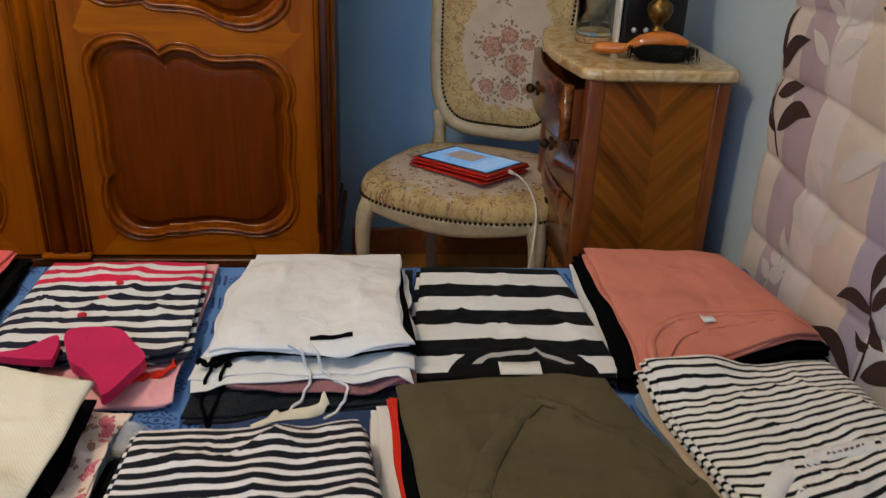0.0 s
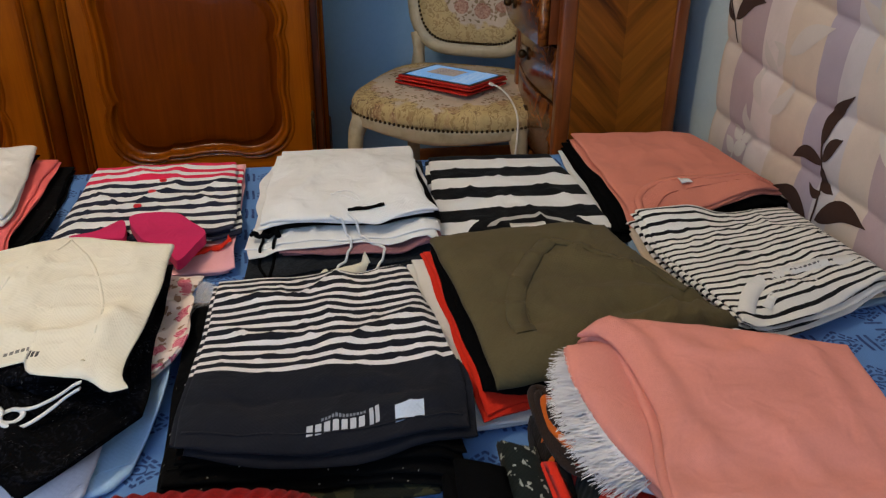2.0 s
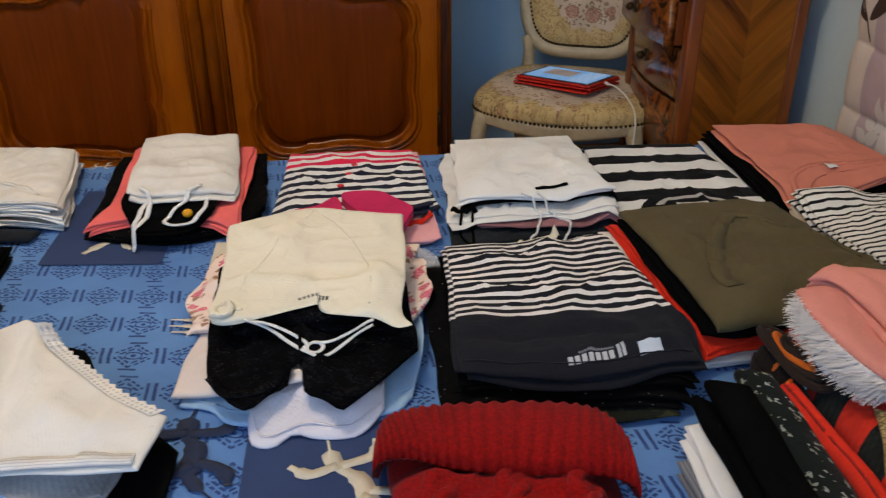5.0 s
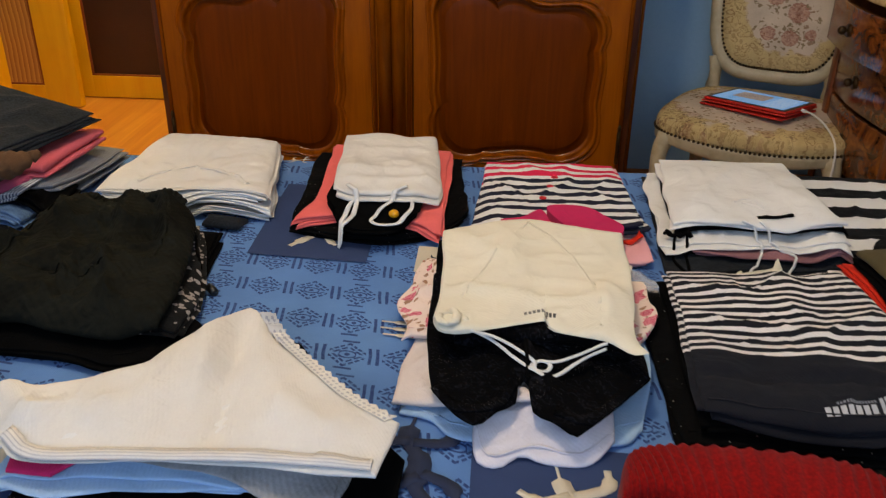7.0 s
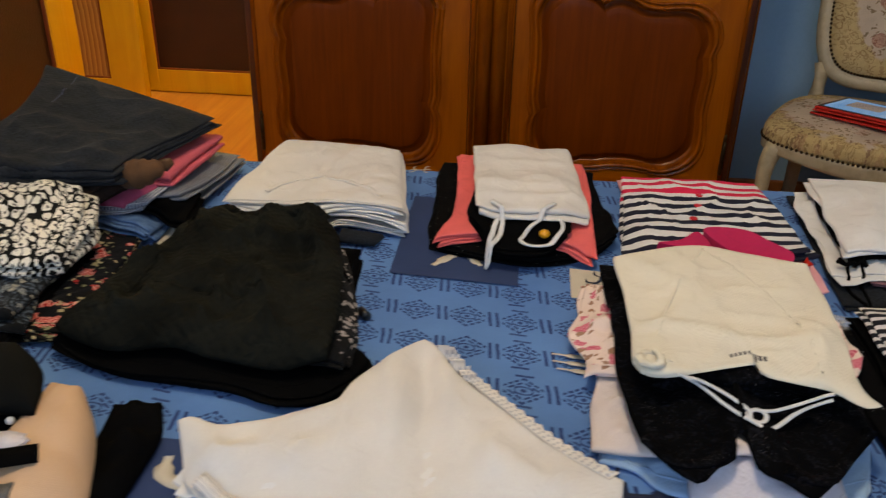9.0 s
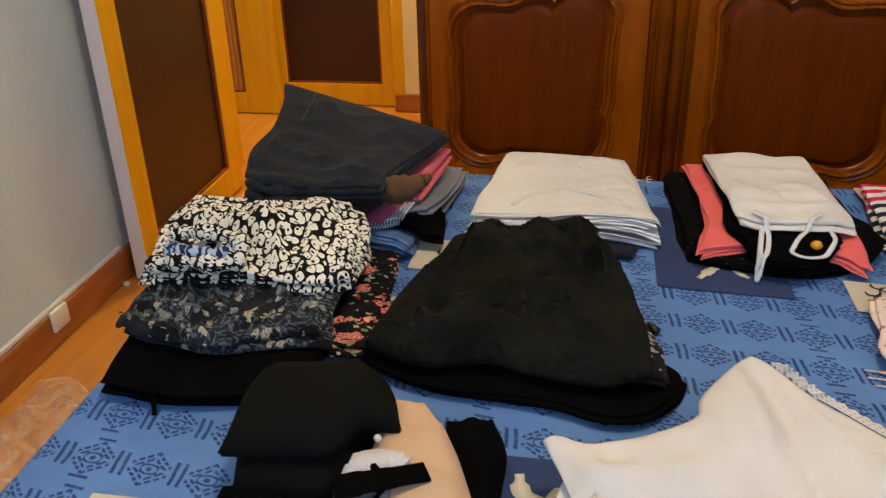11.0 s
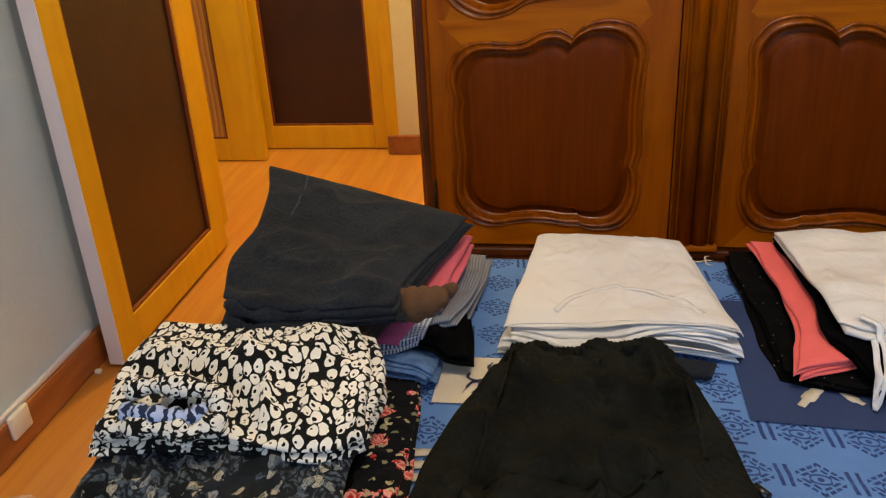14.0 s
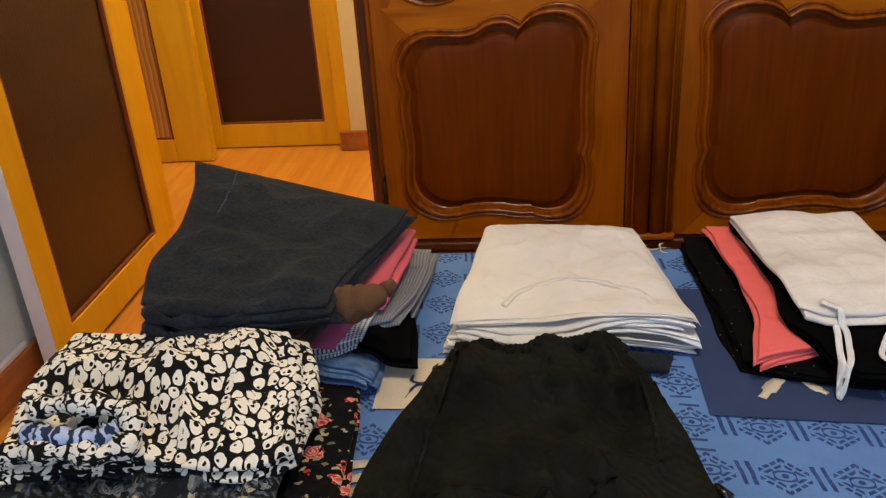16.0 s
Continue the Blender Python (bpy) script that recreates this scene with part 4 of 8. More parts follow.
# the bedroom door stands open along the pale wall, its hinge at the north end
door = panel_door("door_1", "open varnished pine door with a long brown glass pane", 0.700, 2.03, 0.090, 0.094, pose(-2.168, 2.386, 0.012, 0, 0, -90), LILAC_PAINT)
bm = turned([(0.009, 0), (0.009, 0.002), (0.005, 0.003), (0.005, 0.03), (0.012, 0.034), (0.012, 0.05), (0.006, 0.055)], (0, 0, 0), 16)
handle = link("door_handle", bm, BRASS, (0, 0, 0))
handle.parent = door
handle.location, handle.rotation_euler = (0.655, 0.04, 1.02), (radians(-90), 0, 0)
panel_door("door_2", "closed pine hall door with a dark brown glass pane", 0.56, 2.03, 0.062, 0.098, pose(-2.350, 3.36, 0.004), PINE)
CURTAIN_GLASS = surface("amber_ribbed_glass", lambda p: mix(fract(p.x / 0.02 + noise_at(p.ob, 6, 2)), C(150, 92, 40), C(206, 150, 82)), 0.3)
panel_door("door_3", "pine hall door standing ajar with an amber ribbed pane", 0.62, 2.03, 0.15, 0.092, pose(-2.90, 3.205, 0.004), PINE, CURTAIN_GLASS)
structure("trim_3", box((-1.788, 3.30, 0), (-1.735, 3.42, 2.06), 0.003), PINE, "pine lining beside the hall door")

# wall socket on the baseboard
sock = thing("wall_socket", (XL + 0.017, 1.43, 0.045), "white wall socket set on the wooden baseboard", "socket")
part("plate", box((XL + 0.016, 1.335, 0.046), (XL + 0.028, 1.40, 0.103), 0.005), FRAME_GREY, sock)
bm = bmesh.new()
for y in (1.353, 1.372):
    add_box(bm, (XL + 0.0255, y - 0.004, 0.068), (XL + 0.0268, y + 0.004, 0.078), 0.0005)
part("socket_hole", bm, BLACK_PLASTIC, sock)
stop = thing("door_stop", (-2.19, 1.66, 0), "small pale door stop on the floor", "door stop")
part("stop", box((-2.196, 1.655, 0), (-2.180, 1.668, 0.012), 0.003), FRAME_GREY, stop)

# ---- bed ----
BX0, BX1, BY0, BY1 = -1.507, 0.60, -0.165, 1.238


def slab(lo, hi, r, step=0.03, sag=0.0, seed=1):
    """A soft block with rounded edges and a slightly uneven skin."""
    bm = bmesh.new()
    uvl = bm.loops.layers.uv.new("UVMap")
    add_box(bm, lo, hi, r, 4)
    for f in bm.faces:
        for lp in f.loops:
            lp[uvl].uv = (lp.vert.co.x, lp.vert.co.y)
    return bm


bed = thing("bed", (-0.45, 0.54, 0), "double bed with a printed blue bedspread", "bed")
bm = bmesh.new()
add_box(bm, (BX0 + 0.03, BY0 + 0.03, 0.14), (BX1, BY1 - 0.03, 0.34), 0.01)
part("base", bm, BROWN_CLOTH, bed)
for x in (BX0 + 0.12, BX1 - 0.12):
    for y in (BY0 + 0.12, BY1 - 0.12):
        part("leg", turned([(0.03, 0), (0.032, 0.02), (0.026, 0.14)], (x, y, 0), 12), CHERRY_DARK, bed)
part("mattress", slab((BX0 + 0.015, BY0 + 0.015, 0.342), (BX1, BY1 - 0.015, BED - 0.012), 0.03), OFFWHITE_CLOTH, bed)

# bedspread: a sheet over the mattress that hangs down on three sides
bm = bmesh.new()
uvl = bm.loops.layers.uv.new("UVMap")


def over(x, y):
    """Lies flat on top and turns down past the mattress edges."""
    r = 0.022
    X, Y, drop = x, y, 0.0
    out = []
    for v, lo, hi in ((x, BX0, 9), (y, BY0, BY1)):
        e = max(lo + r - v, v - (hi - r), 0)
        a = min(e / r, math.pi / 2)
        keep = (lo + r) if v < lo + r else (hi - r)
        q = keep + (r * math.sin(a)) * (-1 if v < lo + r else 1) if e > 0 else v
        drop = max(drop, r * (1 - math.cos(a)) + max(e - r * math.pi / 2, 0))
        out.append(q)
    fx, fy = out
    wave = 0.006 * math.sin(x * 23 + y * 19) * min(drop / 0.1, 1)
    z = BED - drop + 0.0009 * noise.noise((x * 6, y * 6, 1.0)) - 0.001
    if fy > BY1 - 0.001:
        fy += wave
    if fx < BX0 + 0.001:
        fx += wave
    return fx, fy, z


xs = np.concatenate([np.linspace(BX0 - 0.30, BX0 - 0.02, 8), np.linspace(BX0 - 0.015, BX0 + 0.025, 8), np.linspace(BX0 + 0.06, BX1 - 0.002, 50)])
ys = np.concatenate([np.linspace(BY0 - 0.30, BY0 - 0.02, 8), np.linspace(BY0 - 0.015, BY0 + 0.025, 8), np.linspace(BY0 + 0.06, BY1 - 0.03, 40), np.linspace(BY1 - 0.025, BY1 + 0.015, 8), np.linspace(BY1 + 0.02, BY1 + 0.30, 8)])
V = [[bm.verts.new(over(x, y)) for x in xs] for y in ys]
for j in range(len(ys) - 1):
    for i in range(len(xs) - 1):
        f = bm.faces.new((V[j][i], V[j][i + 1], V[j + 1][i + 1], V[j + 1][i]))
        for lp, (a, c) in zip(f.loops, ((j, i), (j, i + 1), (j + 1, i + 1), (j + 1, i))):
            lp[uvl].uv = (xs[c], ys[a])
spread_ob = link("bedspread", bm, BEDSPREAD, (-0.45, 0.54, BED))
tagged(spread_ob, "blue cotton bedspread with dark strokes, diamonds and lizard patches", "bedspread")


def patch(x0, y0, x1, y1, mat, skew=0.0, label=""):
    bm = bmesh.new()
    vs = [bm.verts.new((x, y, BED + 0.0012 + 0.0002 * k)) for k, (x, y) in enumerate(((x0, y0), (x1, y0 + skew), (x1, y1 + skew), (x0, y1)))]
    uvl = bm.loops.layers.uv.new("UVMap")
    f = bm.faces.new(vs)
    for lp in f.loops:
        lp[uvl].uv = lp.vert.co.xy
    return part("printed_patch", bm, mat, spread_ob, label, smooth=False)


def lizard(cx, cy, size, turn, mat, label="printed lizard", stout=1.0):
    """A printed lizard: a bent body with four legs, as flat cut-outs."""
    bm = bmesh.new()
    c, s = math.cos(radians(turn)), math.sin(radians(turn))

    def put(pts):
        return [(cx + size * (a * c - b * s), cy + size * (a * s + b * c)) for a, b in pts]
    z = BED + 0.0022
    add_strip(bm, put([(-0.5, -0.12), (-0.2, 0.05), (0.05, 0.0), (0.3, 0.06), (0.55, -0.02)]), [w * size * stout for w in (0.008, 0.05, 0.085, 0.08, 0.05, 0.075, 0.012)], thick=0.0003, lift=0, z=z, n=28)
    for pts in ([(-0.08, 0.02), (-0.16, 0.2), (-0.05, 0.32)], [(-0.06, 0.0), (-0.2, -0.17), (-0.36, -0.2)], [(0.27, 0.05), (0.3, 0.25), (0.45, 0.33)], [(0.25, 0.03), (0.22, -0.2), (0.36, -0.3)]):
        add_strip(bm, put(pts), [0.045 * size * stout, 0.05 * size * stout, 0.06 * size * stout, 0.03 * size * stout], thick=0.0003, lift=0.0004, z=z, n=12)
    return part("printed_lizard", bm, mat, spread_ob, label)


patch(-0.835, 0.830, -0.655, 1.100, NAVY_PRINT, -0.014, "navy printed patch")
for path, wide in (([(-0.771, 0.946), (-0.760, 0.925), (-0.744, 0.907)], [0.004, 0.006, 0.009]), ([(-0.746, 0.905), (-0.720, 0.909), (-0.694, 0.894)], [0.010, 0.011, 0.010, 0.007]), ([(-0.741, 0.902), (-0.758, 0.884), (-0.777, 0.858)], [0.008, 0.013, 0.016, 0.009]), ([(-0.730, 0.900), (-0.720, 0.880), (-0.708, 0.866)], [0.006, 0.010, 0.012, 0.007])):
    part("printed_lizard", strip(path, wide, thick=0.0003, lift=0, z=BED + 0.0022, n=20), CREAM_PRINT, spread_ob, "printed lizard")
patch(-0.205, 0.700, 0.01, 0.880, NAVY_PRINT, -0.01, "navy printed patch")
patch(-0.485, 0.215, -0.30, 0.432, NAVY_PRINT, -0.01, "navy printed patch")
lizard(-0.362, 0.325, 0.15, 120, CREAM_PRINT, stout=1.7)
patch(-1.03, 0.20, -0.82, 0.450, NAVY_PRINT, 0.0, "navy printed patch")
lizard(-0.955, 0.335, 0.17, 75, CREAM_PRINT, stout=1.9)
patch(-0.583, 0.795, -0.50, 0.877, CREAM_PRINT, -0.008, "cream printed patch")
lizard(-0.545, 0.84, 0.055, 60, DARK_PRINT)
patch(-1.19, 0.838, -1.07, 0.935, CREAM_PRINT, 0.0, "cream printed patch")
lizard(-1.135, 0.885, 0.07, 40, DARK_PRINT)
patch(-1.40, 0.24, -1.27, 0.338, CREAM_PRINT, 0.0, "cream printed patch")
lizard(-1.34, 0.285, 0.075, -30, DARK_PRINT)
lizard(-0.535, 0.385, 0.15, 100, DARK_PRINT, stout=2.0)
for x, y, a in ((-0.575, 0.652, 8), (-0.575, 0.637, 4), (-0.57, 0.622, -3)):
    bm = strip([(x - 0.035, y + 0.004), (x, y), (x + 0.04, y - 0.002)], [0.003, 0.008, 0.008, 0.005], thick=0.0003, lift=0, z=BED + 0.0022, n=14)
    part("printed_stroke", bm, CREAM_PRINT, spread_ob)
for k in range(3):
    bm = strip([(-1.225, 0.70 + 0.02 * k), (-1.18, 0.708 + 0.02 * k), (-1.14, 0.712 + 0.022 * k)], [0.004, 0.012, 0.009, 0.005], thick=0.0003, lift=0, z=BED + 0.0022, n=14)
    part("printed_stroke", bm, CREAM_PRINT, spread_ob)
lizard(0.30, 0.985, 0.16, -75, DARK_PRINT)
lizard(0.575, 1.02, 0.17, 95, DARK_PRINT)
lizard(0.01, 1.23, 0.06, 10, CREAM_PRINT)
lizard(-0.845, 1.215, 0.05, 10, CREAM_PRINT)

# ---- headboard: a thick quilted pad against the wall ----
HB_Y0, HB_Y1, HB_Z0, HB_Z1 = -0.25, 1.285, 0.42, 1.22


def seam(y, k):
    """Height of the wavy quilting seam number k."""
    return 0.512 + 0.1175 * k + 0.009 * math.sin(y * 7.5 + k * 1.9) + 0.022 * max(0.0, 0.95 - y)


def pad(y, z):
    s = 1.0
    for k in range(-3, 9):
        s = min(s, abs(z - seam(y, k)) / 0.055)
    e = min((HB_Y1 - y) / 0.06, (HB_Z1 - z) / 0.06, (y - HB_Y0) / 0.06, 1)
    q = math.sqrt(max(0, 1 - (1 - min(max(e, 0), 1)) ** 2))
    pucker = 0.0022 * noise.noise((y * 22, z * 9, 4.0)) * (1 - 0.5 * s)
    return 0.060 * q + 0.011 * math.sqrt(max(0, 1 - (1 - min(s, 1)) ** 2)) * q + pucker


bm = bmesh.new()
uvl = bm.loops.layers.uv.new("UVMap")
ys = np.linspace(HB_Y0, HB_Y1, 230)
ys = np.concatenate([ys, [HB_Y1 - 0.0005]])
ys.sort()
zs = np.linspace(HB_Z0, HB_Z1, 190)
V = [[bm.verts.new((0.667 - pad(y, z), y, z)) for y in ys] for z in zs]
for j in range(len(zs) - 1):
    for i in range(len(ys) - 1):
        f = bm.faces.new((V[j][i], V[j + 1][i], V[j + 1][i + 1], V[j][i + 1]))
        for lp in f.loops:
            lp[uvl].uv = (lp.vert.co.y, lp.vert.co.z)
head = thing("headboard", (0.68, 0.5, 0.3), "padded quilted headboard with a beige and mauve leaf print", "headboard")
pad_ob = part("pad", bm, QUILT, head)
part("back_panel", box((0.667, HB_Y0 + 0.01, 0.06), (0.715, HB_Y1 - 0.004, HB_Z1 - 0.005), 0.01), BEIGE_CLOTH, head)


def on_pad(y, z, off=0.0012):
    return 0.667 - pad(y, z) - off


def leaf_print(name, spine, wide, mat, n=16):
    """A printed leaf lying on the padded face; spine in (y, z)."""
    S = spline(spine, n)
    bm = bmesh.new()
    rows = []
    for i in range(n):
        t = i / (n - 1)
        a, b = S[max(i - 1, 0)], S[min(i + 1, n - 1)]
        d = (b - a) / (np.linalg.norm(b - a) + 1e-9)
        w = wide * (math.sin(math.pi * min(t * 1.02, 1) ** 0.75) if wide > 0.004 else 0.8) + 0.0005
        row = []
        for s in np.linspace(-1, 1, 5):
            y, z = S[i][0] - d[1] * w * s, S[i][1] + d[0] * w * s
            y = min(y, HB_Y1 - 0.004)
            row.append(bm.verts.new((on_pad(y, z), y, z)))
        rows.append(row)
    for r0, r1 in zip(rows, rows[1:]):
        for k in range(4):
            bm.faces.new((r0[k], r1[k], r1[k + 1], r0[k + 1]))
    return part(name, bm, mat, pad_ob)


def sprig(y, z, h, lean, mat, leaves, big):
    """A stem with alternating leaves."""
    stem = [(y, z), (y + lean * 0.3, z + h * 0.5), (y + lean, z + h)]
    leaf_print("printed_stem", stem, 0.002, mat)
    for t, side, l, w in leaves:
        P = spline(stem, 21)[int(t * 20)]
        leaf_print("printed_leaf", [(P[0], P[1]), (P[0] + side * l * 0.5, P[1] + l * 0.30), (P[0] + side * l, P[1] + l * 0.42 * big)], w, mat)


leaf_print("printed_stem", [(0.870, 0.555), (0.864, 0.602), (0.872, 0.655), (0.880, 0.690), (0.872, 0.720)], 0.0022, BROWN_LEAF)
for spine, wide in (([(0.872, 0.664), (0.918, 0.666), (0.955, 0.645)], 0.013), ([(0.872, 0.668), (0.855, 0.698), (0.836, 0.714)], 0.012), ([(0.858, 0.582), (0.805, 0.620), (0.745, 0.622)], 0.019), ([(0.876, 0.566), (0.930, 0.590), (0.988, 0.582)], 0.018), ([(0.862, 0.622), (0.878, 0.616), (0.896, 0.626)], 0.008), ([(0.872, 0.660), (0.862, 0.636), (0.835, 0.632)], 0.012), ([(0.882, 0.690), (0.872, 0.738), (0.832, 0.778)], 0.015)):
    leaf_print("printed_leaf", spine, wide * 0.8, BROWN_LEAF)
leaf_print("printed_stem", [(1.194, 0.758), (1.210, 0.795), (1.233, 0.830), (1.228, 0.90)], 0.0020, BROWN_LEAF)
for spine, wide in (([(1.204, 0.797), (1.160, 0.838), (1.115, 0.842)], 0.019), ([(1.212, 0.792), (1.238, 0.812), (1.236, 0.835)], 0.008), ([(1.225, 0.846), (1.192, 0.864), (1.165, 0.872)], 0.014), ([(1.236, 0.830), (1.250, 0.842), (1.243, 0.860)], 0.007), ([(1.228, 0.885), (1.20, 0.925), (1.16, 0.94)], 0.016), ([(1.228, 0.90), (1.236, 0.94), (1.222, 0.975)], 0.012)):
    leaf_print("printed_leaf", spine, wide * 0.8, BROWN_LEAF)
sprig(0.93, 0.93, 0.22, -0.05, BROWN_LEAF, ((0.2, 1, 0.08, 0.016), (0.45, -1, 0.08, 0.016), (0.8, 1, 0.06, 0.014)), 1.0)
for spine, wide in (([(1.046, 0.749), (1.079, 0.768), (1.091, 0.790)], 0.010), ([(1.045, 0.758), (1.036, 0.785), (1.065, 0.794)], 0.010), ([(1.015, 0.787), (0.966, 0.826), (0.914, 0.849)], 0.016), ([(1.069, 0.687), (1.095, 0.715), (1.083, 0.749)], 0.013), ([(1.043, 0.685), (1.007, 0.716), (0.990, 0.756)], 0.013), ([(1.069, 0.625), (1.113, 0.646), (1.119, 0.676)], 0.012)):
    leaf_print("printed_leaf", spine, wide, PALE_LEAF)
for y, z, l in ((1.10, 0.88, 0.13), (1.14, 0.56, 0.07), (0.80, 0.82, 0.14), (0.72, 0.68, 0.12), (1.02, 1.0, 0.12), (0.6, 0.9, 0.14), (0.62, 0.62, 0.1)):
    sprig(y, z, l, -0.03, PALE_LEAF, ((0.3, 1, l * 0.5, 0.012), (0.35, -1, l * 0.55, 0.014), (0.7, 1, l * 0.45, 0.011), (0.75, -1, l * 0.5, 0.012)), 1.3)

# ---- wardrobe ----
WY, WX0, WX1, WMID = 1.92, -1.385, -0.122, -0.7525
ward = thing("wardrobe", (WMID, 2.2, 0), "carved cherry wardrobe with two panelled doors", "wardrobe")
bm = bmesh.new()
add_box(bm, (WX0, WY + 0.012, 0.245), (WX0 + 0.03, 2.46, 2.0), 0.004)
add_box(bm, (WX1 - 0.03, WY + 0.012, 0.245), (WX1, 2.46, 2.0), 0.004)
add_box(bm, (WX0 + 0.03, 2.43, 0.245), (WX1 - 0.03, 2.45, 2.0))
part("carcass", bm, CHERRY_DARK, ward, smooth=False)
for side, xa, xb in ((-1, WX0 + 0.031, WX0 - 0.012), (1, WX1 - 0.029, WX1 + 0.014)):
    bm = bmesh.new()
    ring = [(xa, WY - 0.004), (xb, WY + 0.062), (xb, WY + 0.085), (xa, WY + 0.085)]
    low, top = [[bm.verts.new((x, y, z)) for x, y in ring] for z in (0.245, 2.0)]
    for k in range(4):
        bm.faces.new((low[k], low[(k + 1) % 4], top[(k + 1) % 4], top[k]))
    bm.faces.new(low[::-1])
    bm.faces.new(top)
    bmesh.ops.recalc_face_normals(bm, faces=bm.faces)
    post = part("corner_post", bm, CHERRY, ward, smooth=False)
    for t in (0.14, 0.38, 0.62, 0.86):
        x, y = xa + (xb - xa) * t, WY - 0.004 + 0.066 * t
        part("reed", tube([(x, y, 0.27), (x, y, 1.97)], 0.0068, 10), CHERRY, post)
bm = bmesh.new()
add_box(bm, (WX0 - 0.02, WY - 0.03, 0.2), (WX1 + 0.02, 2.46, 0.222), 0.008, 3)
add_box(bm, (WX0 - 0.008, WY - 0.016, 0.222), (WX1 + 0.008, 2.46, 0.245), 0.007, 3)
add_box(bm, (WX0 + 0.02, WY + 0.02, 0.0), (WX1 - 0.02, 2.45, 0.2))
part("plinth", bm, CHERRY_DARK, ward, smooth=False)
bm = bmesh.new()
add_box(bm, (WX0 - 0.03, WY - 0.04, 2.0), (WX1 + 0.03, 2.46, 2.09), 0.02, 4)
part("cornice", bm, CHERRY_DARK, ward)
pil = part("pilaster", box((WMID - 0.054, WY - 0.012, 0.25), (WMID + 0.054, WY + 0.02, 1.99), 0.005, 2), CHERRY, ward)
for x, r in ((-0.045, 0.005), (-0.018, 0.021), (0.018, 0.021), (0.045, 0.005)):
    part("reed", tube([(WMID + x, WY - 0.011 + max(0, r - 0.011) * 0.9, 0.262), (WMID + x, WY - 0.011 + max(0, r - 0.011) * 0.9, 1.97)], r, 16), CHERRY, pil)
part("pilaster_foot", box((WMID - 0.058, WY - 0.026, 0.247), (WMID + 0.058, WY - 0.004, 0.262), 0.005), CHERRY_X, ward)

LOW = [(-0.661, 0.713), (-0.649, 0.746), (-0.623, 0.772), (-0.581, 0.783), (-0.541, 0.780), (-0.510, 0.766), (-0.493, 0.750), (-0.487, 0.752), (-0.461, 0.764), (-0.420, 0.761), (-0.385, 0.743), (-0.348, 0.738), (-0.306, 0.741), (-0.264, 0.740), (-0.231, 0.725), (-0.207, 0.696), (-0.197, 0.657), (-0.206, 0.620), (-0.206, 0.614), (-0.200, 0.572), (-0.203, 0.516), (-0.206, 0.469), (-0.200, 0.412), (-0.203, 0.362), (-0.232, 0.322), (-0.279, 0.301), (-0.326, 0.302), (-0.331, 0.305), (-0.379, 0.311), (-0.433, 0.310), (-0.479, 0.303), (-0.519, 0.302), (-0.525, 0.297), (-0.562, 0.291), (-0.606, 0.298), (-0.638, 0.325), (-0.655, 0.369), (-0.656, 0.417), (-0.647, 0.445), (-0.647, 0.451), (-0.655, 0.492), (-0.653, 0.574), (-0.656, 0.653)]
HIGH = [(-0.657, 1.0), (-0.648, 0.885), (-0.620, 0.853), (-0.582, 0.842), (-0.520, 0.849), (-0.512, 0.846), (-0.495, 0.836), (-0.438, 0.833), (-0.390, 0.826), (-0.343, 0.803), (-0.294, 0.795), (-0.253, 0.804), (-0.214, 0.832), (-0.200, 0.875), (-0.198, 1.05), (-0.205, 1.3), (-0.2, 1.6), (-0.25, 1.75), (-0.42, 1.80), (-0.6, 1.76), (-0.65, 1.6), (-0.645, 1.3)]


